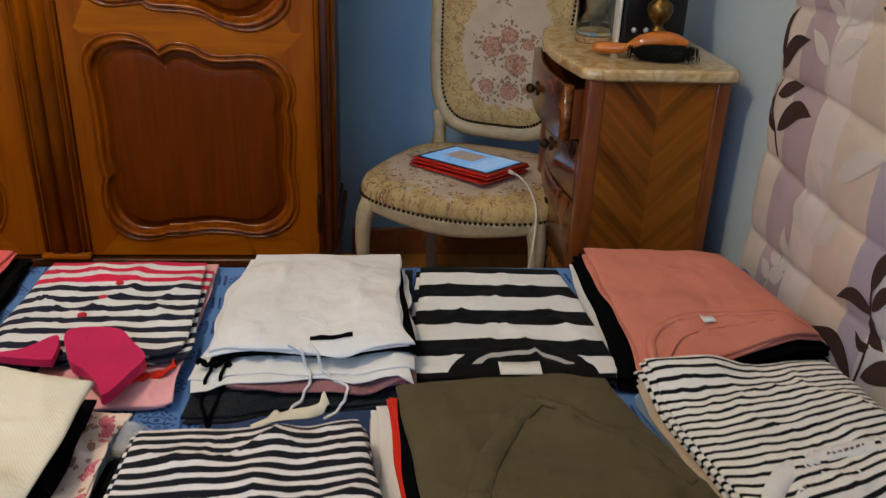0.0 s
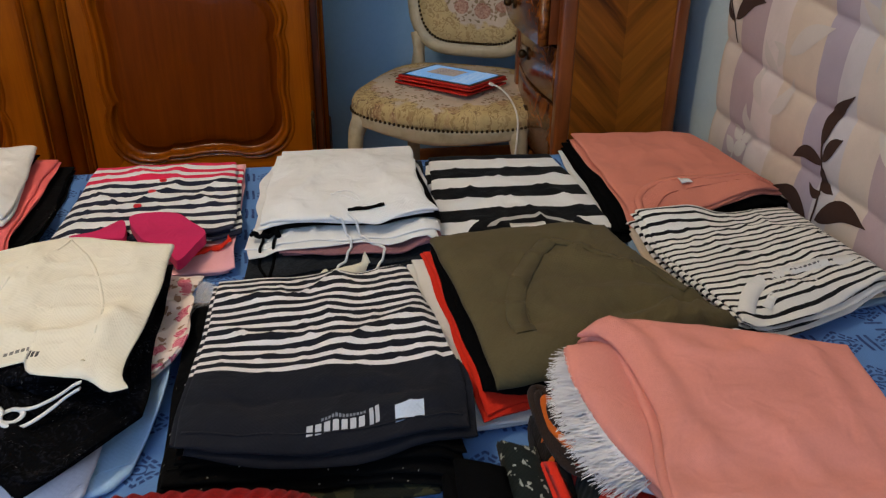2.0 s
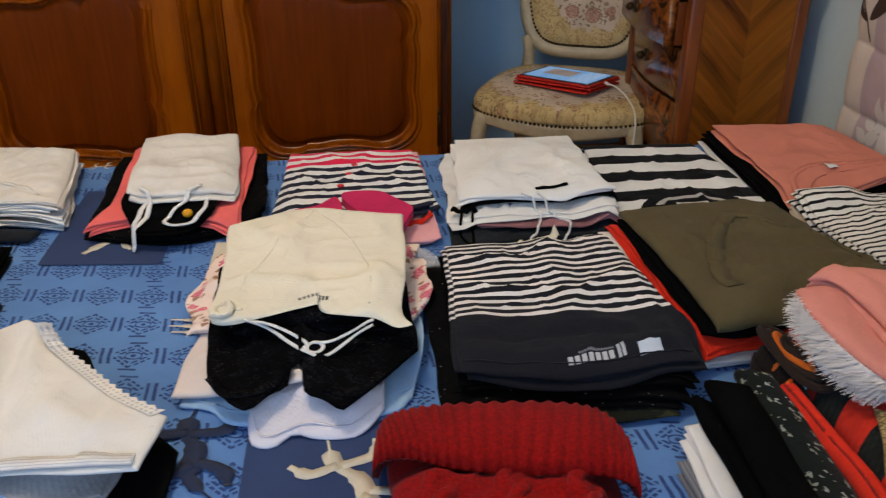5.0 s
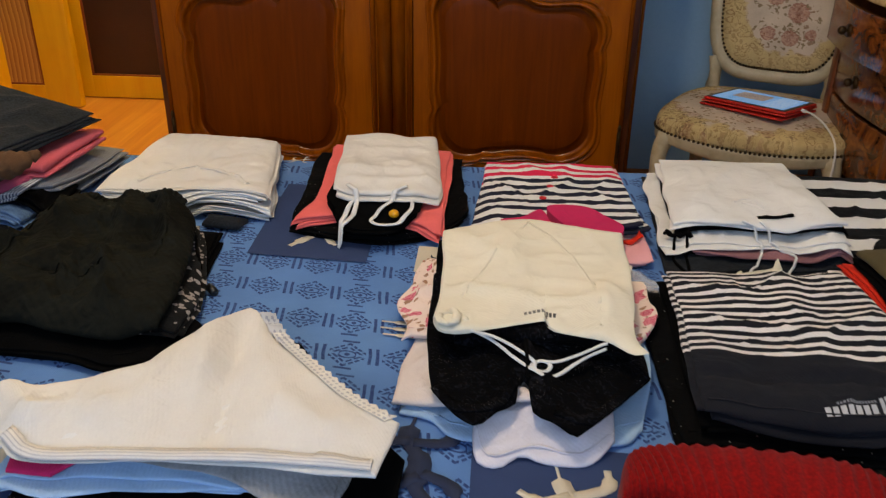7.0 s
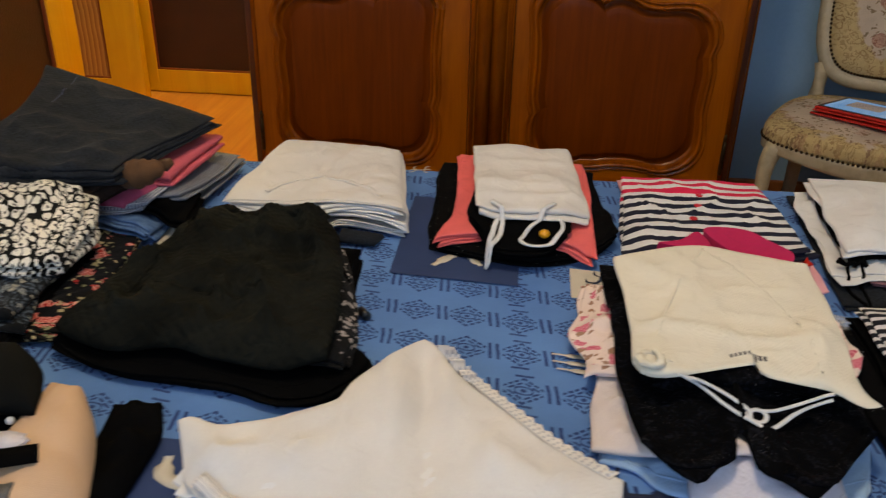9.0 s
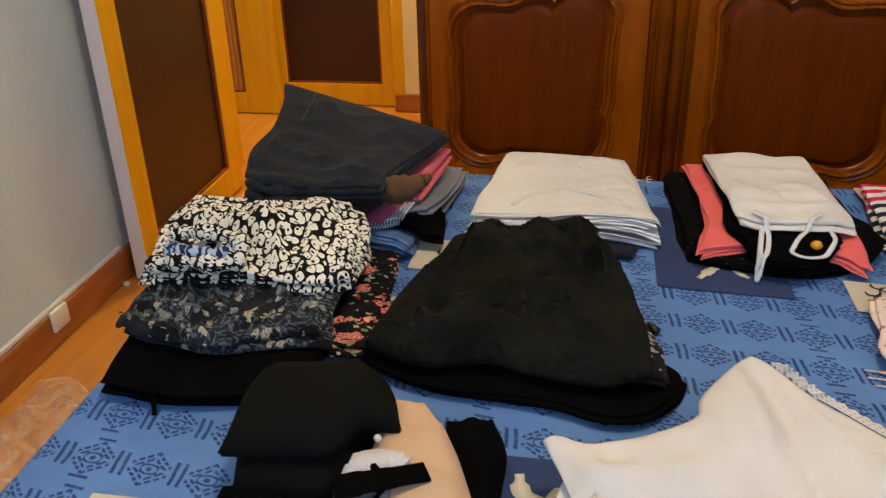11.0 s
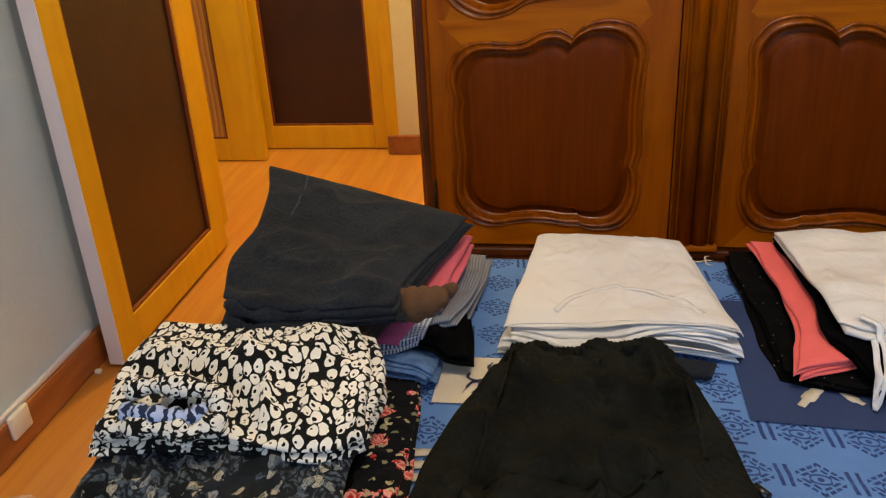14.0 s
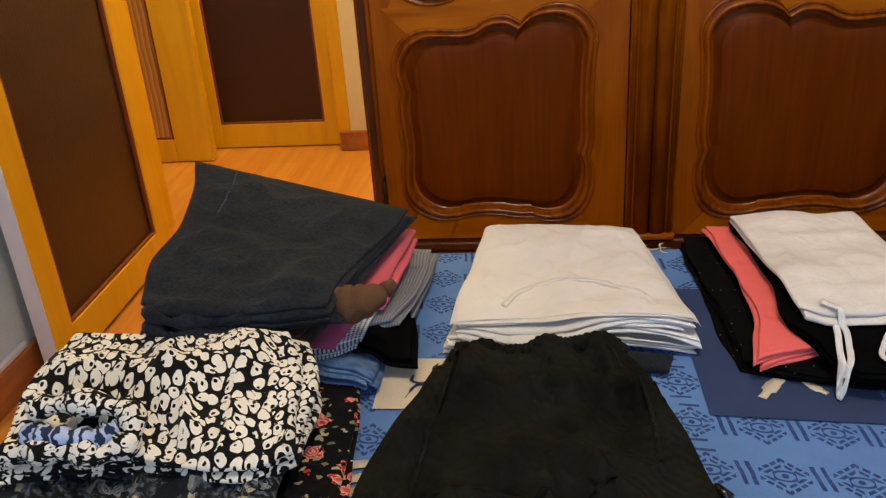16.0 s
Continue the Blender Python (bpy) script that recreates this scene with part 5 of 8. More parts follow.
def carved_panel(outline, rect, mirror, frame_bm, mould_bm, field_bm):
    """A door part: flat frame, carved moulding along a curved outline, raised field inside."""
    pts = spline(outline, 330, True)
    mid = (pts.min(0) + pts.max(0)) / 2
    pts = mid + (pts - mid) * (1 + 0.007 / ((pts.max(0) - pts.min(0)) / 2))
    x0, x1, z0, z1 = rect
    if mirror:
        pts = np.stack([2 * WMID - (-0.188 + (pts[:, 0] + 0.196) * 0.95), pts[:, 1]], 1)[::-1]
        x0, x1 = 2 * WMID - x1, 2 * WMID - x0
    c = np.array([(pts[:, 0].min() + pts[:, 0].max()) / 2, (pts[:, 1].min() + pts[:, 1].max()) / 2])
    half = np.array([(pts[:, 0].max() - pts[:, 0].min()) / 2, (pts[:, 1].max() - pts[:, 1].min()) / 2])

    def ring(bm, off, y, even=0):
        k = 1 - off / half
        q = pts
        if even:
            q = sum(np.roll(pts, j, 0) for j in range(-even, even + 1)) / (2 * even + 1)
        return [bm.verts.new((c[0] + (p[0] - c[0]) * k[0], y, c[1] + (p[1] - c[1]) * k[1])) for p in q]

    def bridge(bm, a, b):
        n = len(a)
        for i in range(n):
            bm.faces.new((a[i], b[i], b[(i + 1) % n], a[(i + 1) % n]))
    rim = []
    for p in pts:
        d = p - c
        s = min(((x1 if d[0] > 0 else x0) - c[0]) / d[0] if abs(d[0]) > 1e-6 else 1e9, ((z1 if d[1] > 0 else z0) - c[1]) / d[1] if abs(d[1]) > 1e-6 else 1e9)
        rim.append(c + d * s)
    rim = np.array(rim)
    for corner in ((x0, z0), (x1, z0), (x1, z1), (x0, z1)):
        rim[np.argmin(np.hypot(rim[:, 0] - corner[0], rim[:, 1] - corner[1]))] = corner
    back = [frame_bm.verts.new((p[0], WY + 0.02, p[1])) for p in rim]
    front = [frame_bm.verts.new((p[0], WY, p[1])) for p in rim]
    bridge(frame_bm, back, front)
    bridge(frame_bm, front, ring(frame_bm, 0.003, WY))
    prof = [(-0.001, 0.0015), (0.001, 0.0030), (0.003, -0.002), (0.006, -0.0055), (0.009, -0.0050), (0.0115, 0.0015), (0.0125, 0.0005), (0.016, -0.0090), (0.020, -0.0110), (0.024, -0.0080), (0.0265, 0.001), (0.029, 0.0105), (0.034, 0.0135)]
    rings = [ring(mould_bm, o, WY + y) for o, y in prof]
    for a, b in zip(rings, rings[1:]):
        bridge(mould_bm, a, b)
    prof = [(0.033, 0.0135), (0.047, 0.0115), (0.0495, 0.0065), (0.053, 0.0050), (0.070, 0.0035)]
    rings = [ring(field_bm, o, WY + y, 0 if o < 0.04 else 3) for o, y in prof]
    for k in (0.7, 0.4, 0.15):
        rings.append([field_bm.verts.new((c[0] + (v.co.x - c[0]) * k, v.co.y, c[1] + (v.co.z - c[1]) * k)) for v in rings[4]])
    for a, b in zip(rings, rings[1:]):
        bridge(field_bm, a, b)
    hub = field_bm.verts.new((c[0], WY + 0.0015, c[1]))
    for i in range(len(pts)):
        field_bm.faces.new((rings[-1][i], hub, rings[-1][(i + 1) % len(pts)]))


for mirror in (False, True):
    door = thing("door", (WMID + (0.32 if not mirror else -0.32), WY, 0.25), "", "")
    door.parent = ward
    door.location = door.location - ward.location
    fb, mb, pb = bmesh.new(), bmesh.new(), bmesh.new()
    carved_panel(LOW, (-0.6965, -0.150, 0.25, 0.7915), mirror, fb, mb, pb)
    carved_panel(HIGH, (-0.6965, -0.150, 0.7915, 1.99), mirror, fb, mb, pb)
    for b in (fb, mb, pb):
        bmesh.ops.triangulate(b, faces=[f for f in b.faces if len(f.verts) > 4])
        bmesh.ops.recalc_face_normals(b, faces=b.faces)
    a, b = (-0.652, -0.206) if not mirror else (2 * WMID + 0.198, 2 * WMID + 0.622)
    for f in fb.faces:
        f.material_index = 0 if a < f.calc_center_median().x < b else 1
    part("frame", fb, [CHERRY_X, CHERRY_STILE], door, smooth=False)
    part("moulding", mb, CHERRY, door)
    part("panel", pb, CHERRY_RED, door)
    x = -0.148 if not mirror else 2 * WMID + 0.148
    for z in (0.31, 1.75):
        hb = bmesh.new()
        add_turned(hb, [(0.002, 0), (0.0055, 0.006), (0.0055, 0.09), (0.004, 0.092), (0.004, 0.097), (0.006, 0.1), (0.002, 0.112)], (x, WY - 0.007, z), 10)
        part("hinge", hb, DARK_BRASS, door)

# ---- chair ----
CHX, CHY, CHA = 0.228, 1.992, radians(-22)
chair = thing("upholstered_chair", (CHX, CHY, 0), "cream painted antique chair with floral tapestry and brass nails", "chair")
CC, CS = math.cos(CHA), math.sin(CHA)


def cw(x, y, z):
    """From the chair's own axes (x to its left as one faces it from the front, y backwards) into the room."""
    return (CHX + x * CC - y * CS, CHY + x * CS + y * CC, z)


def seat_edge(a, k=1.0):
    """Outline of the seat at an angle, rounder in front."""
    x, y = math.cos(a), math.sin(a)
    p = 3.6
    r = (abs(x) ** p + abs(y) ** p) ** (-1 / p)
    w = 0.235 - 0.028 * (y * r)
    return x * r * w * k, y * r * 0.215 * k - 0.012 * math.cos(x * r * 1.5) * (1 if y < 0 else 0) * k


NA = 72
bm = bmesh.new()
rings = []
for k, z in ((1.0, 0.404), (1.012, 0.418), (1.008, 0.434), (0.985, 0.446), (0.93, 0.453), (0.8, 0.458), (0.6, 0.461), (0.35, 0.463), (0.12, 0.464)):
    rings.append([bm.verts.new(cw(*seat_edge(2 * math.pi * i / NA, k), z - (0.012 * (1 - k * k) * 0 if k > 0.9 else 0))) for i in range(NA)])
for a, b in zip(rings, rings[1:]):
    for i in range(NA):
        bm.faces.new((a[i], a[(i + 1) % NA], b[(i + 1) % NA], b[i]))
bm.faces.new(rings[-1])
bm.faces.new(rings[0][::-1])
SEAT_CLOTH = tapestry(0.0, 0.0, 0.22, 0.20, False)
part("seat", bm, SEAT_CLOTH, chair, "cream tapestry seat with woven flowers")
bm = bmesh.new()
rings = []
for k, z0, z1 in ((0.985, 0.416, 0.406), (1.012, 0.414, 0.404), (1.020, 0.408, 0.397), (1.010, 0.402, 0.390), (1.016, 0.394, 0.378), (1.008, 0.388, 0.368), (0.99, 0.385, 0.364), (0.93, 0.385, 0.364)):
    row = []
    for i in range(NA):
        a = 2 * math.pi * i / NA
        x, y = seat_edge(a, k)
        f = math.cos(a * 4) * 0.5 + 0.5
        row.append(bm.verts.new(cw(x, y, z0 * (1 - f) + z1 * f)))
    rings.append(row)
for a, b in zip(rings, rings[1:]):
    for i in range(NA):
        bm.faces.new((a[i], b[i], b[(i + 1) % NA], a[(i + 1) % NA]))
part("apron", bm, CREAM_PAINT, chair)
bm = bmesh.new()
for i in range(150):
    a = 2 * math.pi * i / 150
    x, y = seat_edge(a, 1.016)
    add_ball(bm, cw(x, y, 0.411 - 0.005 * math.cos(a * 4)), 0.0042, 6, 4)
part("nail_trim", bm, DARK_BRASS, chair, "row of brass nails")
for sx, sy in ((-1, -1), (1, -1), (-1, 1), (1, 1)):
    if sy < 0:
        P = [(sx * 0.200, -0.175, 0.402), (sx * 0.212, -0.192, 0.36), (sx * 0.213, -0.198, 0.28), (sx * 0.202, -0.185, 0.17), (sx * 0.192, -0.178, 0.09), (sx * 0.200, -0.195, 0.035), (sx * 0.210, -0.212, 0.0)]
        R = [0.026, 0.021, 0.017, 0.015, 0.0125, 0.014, 0.018]
    else:
        P = [(sx * 0.17, 0.18, 0.41), (sx * 0.172, 0.195, 0.25), (sx * 0.178, 0.225, 0.1), (sx * 0.182, 0.25, 0.0)]
        R = [0.022, 0.02, 0.017, 0.016]
    n = 24
    Q = [cw(*p) for p in spline(P, n)]
    part("leg", tube(Q, list(np.interp(np.linspace(0, len(R) - 1, n), range(len(R)), R)), 12), CREAM_PAINT, chair)


def back_edge(a, k=1.0):
    x, z = math.cos(a), math.sin(a)
    p = 4.2
    r = (abs(x) ** p + abs(z) ** p) ** (-1 / p)
    w = 0.172 + 0.016 * z * r
    return x * r * w * k, z * r * 0.225 * k + 0.018 * math.cos(x * r * 1.6) * (1 if z > 0 else 0)


BZ = 0.735


def bw(x, z, out=0.0):
    """A point of the backrest, which leans back."""
    lean = 0.205 + (BZ + z - 0.47) * 0.22
    return cw(x, lean - out + x * x * -0.35, BZ + z)


bm = bmesh.new()
add_tube(bm, [bw(*back_edge(2 * math.pi * i / 80, 1.07)) for i in range(80)], 0.021, 10, True)
add_tube(bm, [bw(*back_edge(2 * math.pi * i / 80, 1.02), 0.012) for i in range(80)], 0.008, 8, True)
part("back_frame", bm, CREAM_PAINT, chair)
for s in (-1, 1):
    part("back_post", tube([cw(s * 0.165, 0.19, 0.38), cw(s * 0.158, 0.205, 0.45), bw(s * 0.155, -0.235), bw(s * 0.165, -0.2)], [0.022, 0.02, 0.018, 0.016], 10), CREAM_PAINT, chair)
bm = bmesh.new()
rings = []
for k, o in ((1.0, 0.0), (0.99, 0.014), (0.95, 0.024), (0.85, 0.03), (0.6, 0.036), (0.3, 0.039), (0.1, 0.04)):
    rings.append([bm.verts.new(bw(*back_edge(2 * math.pi * i / 64, k), o)) for i in range(64)])
for a, b in zip(rings, rings[1:]):
    for i in range(64):
        bm.faces.new((a[i], a[(i + 1) % 64], b[(i + 1) % 64], b[i]))
bm.faces.new(rings[-1])
for k in (1.0,):
    bm.faces.new([bm.verts.new(bw(*back_edge(2 * math.pi * i / 64, k), -0.006)) for i in range(64)][::-1])
part("backrest", bm, tapestry(0.0, 0.21, 0.125, 0.165, True, [(-0.044, 0.205, 0.025), (0.015, 0.165, 0.026), (0.046, 0.218, 0.015), (0.0, 0.236, 0.021), (-0.054, 0.104, 0.019), (0.0, 0.096, 0.021), (0.05, 0.11, 0.014), (-0.015, 0.335, 0.016)]), chair, "tapestry back with a bouquet of roses")
bm = bmesh.new()
for i in range(140):
    add_ball(bm, bw(*back_edge(2 * math.pi * i / 140, 0.975), 0.020), 0.004, 6, 4)
part("nail_trim", bm, DARK_BRASS, chair, "row of brass nails")

# tablet on the seat
tab = thing("tablet", (0.22, 2.0, 0.467), "tablet in a red folding case, its screen lit", "tablet")
RED_CASE = surface("red_case_leather", lambda p: mix(ramp(noise_at(p.ob, 50, 3), 0.4, 0.7) * 0.5, C(196, 34, 20), C(150, 22, 14)), 0.5, lambda p: noise_at(p.ob, 500, 2), 0.0004)


def screen(p):
    a = mix((p.y > -0.02) * (p.y < 0.045) * (p.x > -0.07) * (p.x < 0.02), C(120, 176, 232), C(150, 136, 130))
    k = (fract(p.y / 0.012) < 0.5) * (p.x > 0.035) * (p.x < 0.09)
    return mix(k * 0.5, a, C(210, 226, 244))


SCREEN = surface("lit_screen", C(20, 26, 32), 0.1, glow=(screen, 0.6))
m = pose(0.217, 1.964, 0.4725, -2.5, -2.5, -45)


def tab_part(name, lo, hi, mat, bevel, z=0.0, turn=0.0):
    ob = link(name, box(lo, hi, bevel), mat, (0, 0, 0), smooth=False)
    ob.parent = tab
    ob.matrix_local = Matrix.Translation(-tab.location) @ m @ pose(0, 0, z, 0, 0, turn)
    return ob


tab_part("case_cover", (-0.122, -0.090, -0.006), (0.118, 0.080, -0.001), RED_CASE, 0.002, 0.0, -1.5)
tab_part("case_flap", (-0.120, -0.086, 0.000), (0.120, 0.082, 0.004), RED_CASE, 0.0015, 0.004, 1.0)
tab_part("body", (-0.118, -0.080, 0.0085), (0.118, 0.080, 0.0155), RED_CASE, 0.003)
tab_part("glass", (-0.112, -0.074, 0.0156), (0.112, 0.074, 0.0166), BLACK_PLASTIC, 0.0004)
tab_part("screen", (-0.102, -0.066, 0.0168), (0.102, 0.066, 0.0174), SCREEN, 0)
cab = thing("charging_cable", (0.33, 1.80, 0.2), "white charging cable hanging off the chair", "cable")
part("wire", tube([Vector(p) for p in spline([(0.304, 1.878, 0.487), (0.322, 1.85, 0.485), (0.340, 1.80, 0.470), (0.345, 1.735, 0.44), (0.335, 1.70, 0.36), (0.31, 1.66, 0.22), (0.28, 1.62, 0.08), (0.25, 1.6, 0.006)], 50)], 0.0025, 8), FRAME_GREY, cab)
part("plug", tube([(0.296, 1.892, 0.487), (0.308, 1.872, 0.487)], 0.005, 8), FRAME_GREY, cab)

# ---- nightstand ----
NX0, NX1, NY0, NY1, NZ = 0.387, 0.664, 1.555, 1.985, 0.785
ns = thing("nightstand", (0.53, 1.77, 0), "inlaid wooden nightstand with drawers and a marble top", "nightstand")
bm = bmesh.new()
add_box(bm, (NX0 + 0.032, NY0, 0.09), (NX1 - 0.03, NY0 + 0.016, NZ), 0.001)
ob = link("side_panel", bm, VENEER, (0.5185, NY0, 0.09), ns, smooth=False)
bm = bmesh.new()
add_box(bm, (NX0 + 0.01, NY1 - 0.016, 0.09), (NX1, NY1, NZ), 0.001)
add_box(bm, (NX1 - 0.016, NY0 + 0.016, 0.09), (NX1, NY1 - 0.016, NZ))
add_box(bm, (NX0 + 0.02, NY0 + 0.016, 0.09), (NX1 - 0.016, NY1 - 0.016, 0.11))
add_box(bm, (NX0 + 0.02, NY0 + 0.016, 0.60), (NX1 - 0.016, NY1 - 0.016, 0.615))
part("carcass", bm, ROSEWOOD, ns, smooth=False)
for a, b in ((NX0, NX0 + 0.034), (NX1 - 0.03, NX1)):
    part("corner_post", box((a, NY0 - 0.003, 0.0), (b, NY0 + 0.03, NZ), 0.006, 3), ROSEWOOD, ns)
    part("corner_post", box((a, NY1 - 0.03, 0), (b, NY1 + 0.002, NZ), 0.006, 3), ROSEWOOD, ns)


def drawer(z0, z1, out):
    d = thing("drawer", (NX0 - out, (NY0 + NY1) / 2, z0), "", "")
    d.parent = ns
    d.location = d.location - ns.location
    y0, y1 = NY0 + 0.032, NY1 - 0.032
    bm = bmesh.new()
    n = 20
    cols = []
    for i in range(n + 1):
        t = i / n
        y = y0 + (y1 - y0) * t
        x = NX0 + 0.004 - out - 0.016 * math.sin(math.pi * t)
        cols.append([bm.verts.new((x + dx, y, z)) for dx, z in ((0.018, z0), (0.002, z0), (0, z0 + 0.002), (0, z1 - 0.002), (0.002, z1), (0.018, z1))])
    for a, b in zip(cols, cols[1:]):
        for k in range(6):
            bm.faces.new((a[k], a[(k + 1) % 6], b[(k + 1) % 6], b[k]))
    bm.faces.new(cols[0][::-1])
    bm.faces.new(cols[-1])
    part("front", bm, BURL, d)
    bm = bmesh.new()
    for y in (y0, y1 - 0.01):
        add_box(bm, (NX0 + 0.02 - out, y, z0 + 0.004), (NX1 - 0.03, y + 0.01, z1 - 0.008))
    add_box(bm, (NX0 + 0.02 - out, y0 + 0.01, z0 + 0.004), (NX1 - 0.03, y1 - 0.01, z0 + 0.01))
    part("box", bm, PINE if out < 0 else ROSEWOOD, d, smooth=False)
    yc, zc = (y0 + y1) / 2, (z0 + z1) / 2
    for dy in (0.015,):
        xx = NX0 + 0.004 - out - 0.016 * math.sin(math.pi * (yc + dy - y0) / (y1 - y0))
        bm = bmesh.new()
        add_ball(bm, (xx - 0.016, yc + dy, zc), 0.0105, 12, 8)
        add_tube(bm, [(xx + 0.004, yc + dy, zc), (xx - 0.014, yc + dy, zc)], 0.004, 8)
        add_tube(bm, [(xx + 0.001, yc + dy, zc), (xx - 0.004, yc + dy, zc)], 0.016, 12)
        part("knob", bm, DARK_BRASS, d, "dark bronze knob")


drawer(0.656, 0.765, 0.040)
drawer(0.528, 0.648, 0.0)
drawer(0.372, 0.518, 0.0)
drawer(0.12, 0.360, 0.0)

bm = bmesh.new()
out = []
for i in range(20):
    t = i / 19
    out.append((NX0 - 0.012 - 0.030 * math.sin(math.pi * t), NY0 + 0.005 + (NY1 - NY0 - 0.01) * t))
pts = [(NX1 + 0.004, NY0 - 0.012), (NX0 + 0.02, NY0 - 0.012), (NX0 - 0.004, NY0 - 0.004)] + out + [(NX0 + 0.01, NY1 + 0.015), (NX1 + 0.012, NY1 + 0.015), (NX1 + 0.012, NY0 + 0.0)]
cx, cy = 0.53, 1.77
rings = []
for k, z in ((0.985, NZ), (1.0, NZ + 0.004), (1.004, NZ + 0.011), (1.0, NZ + 0.018), (0.985, NZ + 0.0225)):
    rings.append([bm.verts.new((cx + (x - cx) * k, cy + (y - cy) * k, z)) for x, y in pts])
for a, b in zip(rings, rings[1:]):
    for i in range(len(pts)):
        bm.faces.new((a[i], a[(i + 1) % len(pts)], b[(i + 1) % len(pts)], b[i]))
bm.faces.new(rings[0][::-1])
bm.faces.new(rings[-1])
bmesh.ops.recalc_face_normals(bm, faces=bm.faces)
part("marble_top", bm, MARBLE, ns, "rounded slab of yellow marble", smooth=False)
NT = NZ + 0.0225

# things on the nightstand
brush = thing("clothes_brush", (0.50, 1.60, NT), "clothes brush with a varnished handle and black bristles", "brush")
VARNISH = surface("honey_varnish", lambda p: mix(ramp(noise_at(vec(p.x * 8, p.y * 60, p.z * 60), 1.0, 4), 0.3, 0.7), C(214, 126, 40), C(184, 92, 24)), 0.18, coat=0.5)
P = spline([(0.415, 1.665, NT + 0.017), (0.44, 1.66, NT + 0.018), (0.47, 1.648, NT + 0.020), (0.492, 1.638, NT + 0.03), (0.525, 1.632, NT + 0.040), (0.560, 1.625, NT + 0.040), (0.588, 1.618, NT + 0.034)], 30)
part("handle", tube(P, list(np.interp(np.linspace(0, 1, 30), [0, 0.06, 0.3, 0.42, 0.55, 0.8, 1], [0.008, 0.0155, 0.0145, 0.009, 0.020, 0.022, 0.012])), 14, flat=0.75), VARNISH, brush)
bm = bmesh.new()
rb = random.Random(4)
P = spline([(0.486, 1.628, NT), (0.525, 1.622, NT), (0.560, 1.615, NT), (0.592, 1.606, NT)], 26)
base_tube = [(p[0], p[1], NT + 0.019) for p in P]
add_tube(bm, base_tube, list(np.interp(np.linspace(0, 1, 26), [0, 0.12, 0.5, 0.88, 1], [0.006, 0.022, 0.026, 0.022, 0.006])), 14, flat=0.72)
for _ in range(900):
    p = P[rb.randrange(1, 25)]
    a = rb.uniform(0, 2 * math.pi)
    r = 0.020 * math.sqrt(rb.random())
    x, y = p[0] + r * math.cos(a), p[1] + r * math.sin(a)
    tx, ty = x + (x - p[0]) * 0.35, y + (y - p[1]) * 0.35
    v = [bm.verts.new((x - 0.0006, y, NT + 0.03)), bm.verts.new((x + 0.0006, y, NT + 0.03)), bm.verts.new((tx, ty, NT + 0.001))]
    bm.faces.new(v)
part("bristles", bm, BLACK_FLEECE, brush, "dense black bristles")

stick = thing("candlestick", (0.552, 1.70, NT), "small turned brass candlestick", "candlestick")
part("stem", turned([(0.036, 0), (0.038, 0.004), (0.034, 0.008), (0.02, 0.012), (0.012, 0.02), (0.011, 0.036), (0.017, 0.04), (0.018, 0.046), (0.011, 0.05), (0.009, 0.06), (0.02, 0.07), (0.026, 0.085), (0.024, 0.098), (0.012, 0.106), (0.011, 0.13), (0.019, 0.136), (0.019, 0.16), (0.016, 0.162)], (0.552, 1.70, NT), 24), BRASS, stick)
radio = thing("black_device", (0.57, 1.80, NT), "black glossy tabletop device with round silver buttons", "device")
part("case", box((0.492, 1.76, NT), (0.632, 1.84, NT + 0.24), 0.012, 3), BLACK_PLASTIC, radio)
part("bezel", box((0.486, 1.758, NT + 0.004), (0.4925, 1.842, NT + 0.236), 0.002), FRAME_GREY, radio)
STEEL = surface("silver_plastic", C(196, 196, 198), 0.3, metal=0.5)
for x in (0.522, 0.547, 0.567):
    bm = bmesh.new()
    add_ball(bm, (x, 1.760, NT + 0.035), 0.0062 if x < 0.56 else 0.004, 10, 6)
    part("button", bm, STEEL, radio, "round silver button")
jar = thing("glass_jar", (0.455, 1.82, NT), "thick glass jar with a cork base", "jar")
GLASS = surface("clear_glass", C(232, 236, 232), 0.05, glass=1.0)
JAR_CORK = surface("cork", lambda p: mix(ramp(noise_at(p.ob, 120, 3), 0.35, 0.65), C(186, 150, 104), C(142, 106, 66)), 0.8)
part("cork_base", turned([(0.04, 0), (0.042, 0.003), (0.042, 0.012), (0.04, 0.014)], (0.455, 1.82, NT), 24), JAR_CORK, jar)
part("glass_wall", turned([(0.038, 0.0), (0.042, 0.004), (0.042, 0.2), (0.038, 0.203), (0.0375, 0.2), (0.037, 0.01)], (0.455, 1.82, NT + 0.0142), 28), GLASS, jar)
# a bag handle and a dark bag between the chair and the bed
bag = thing("dark_shopping_bag", (0.25, 1.50, 0), "dark bag standing on the floor by the bed", "bag")
bm = box((0.16, 1.42, 0), (0.36, 1.56, 0.20), 0.03, 3)
part("body", bm, BLACK_CLOTH, bag)
part("wooden_handle", tube([Vector(p) for p in spline([(0.175, 1.46, 0.19), (0.18, 1.45, 0.26), (0.21, 1.445, 0.275), (0.24, 1.45, 0.26), (0.25, 1.46, 0.19)], 24)], 0.006, 8), VARNISH, bag)

# clear plastic wrapping on the floor beside the bed
film = thing("plastic_wrapping", (-2.0, 0.85, 0), "crumpled clear plastic wrapping lying on the floor", "packaging")
bm = bmesh.new()
gx, gy = np.meshgrid(np.linspace(0, 1, 46), np.linspace(0, 1, 46))
V = []
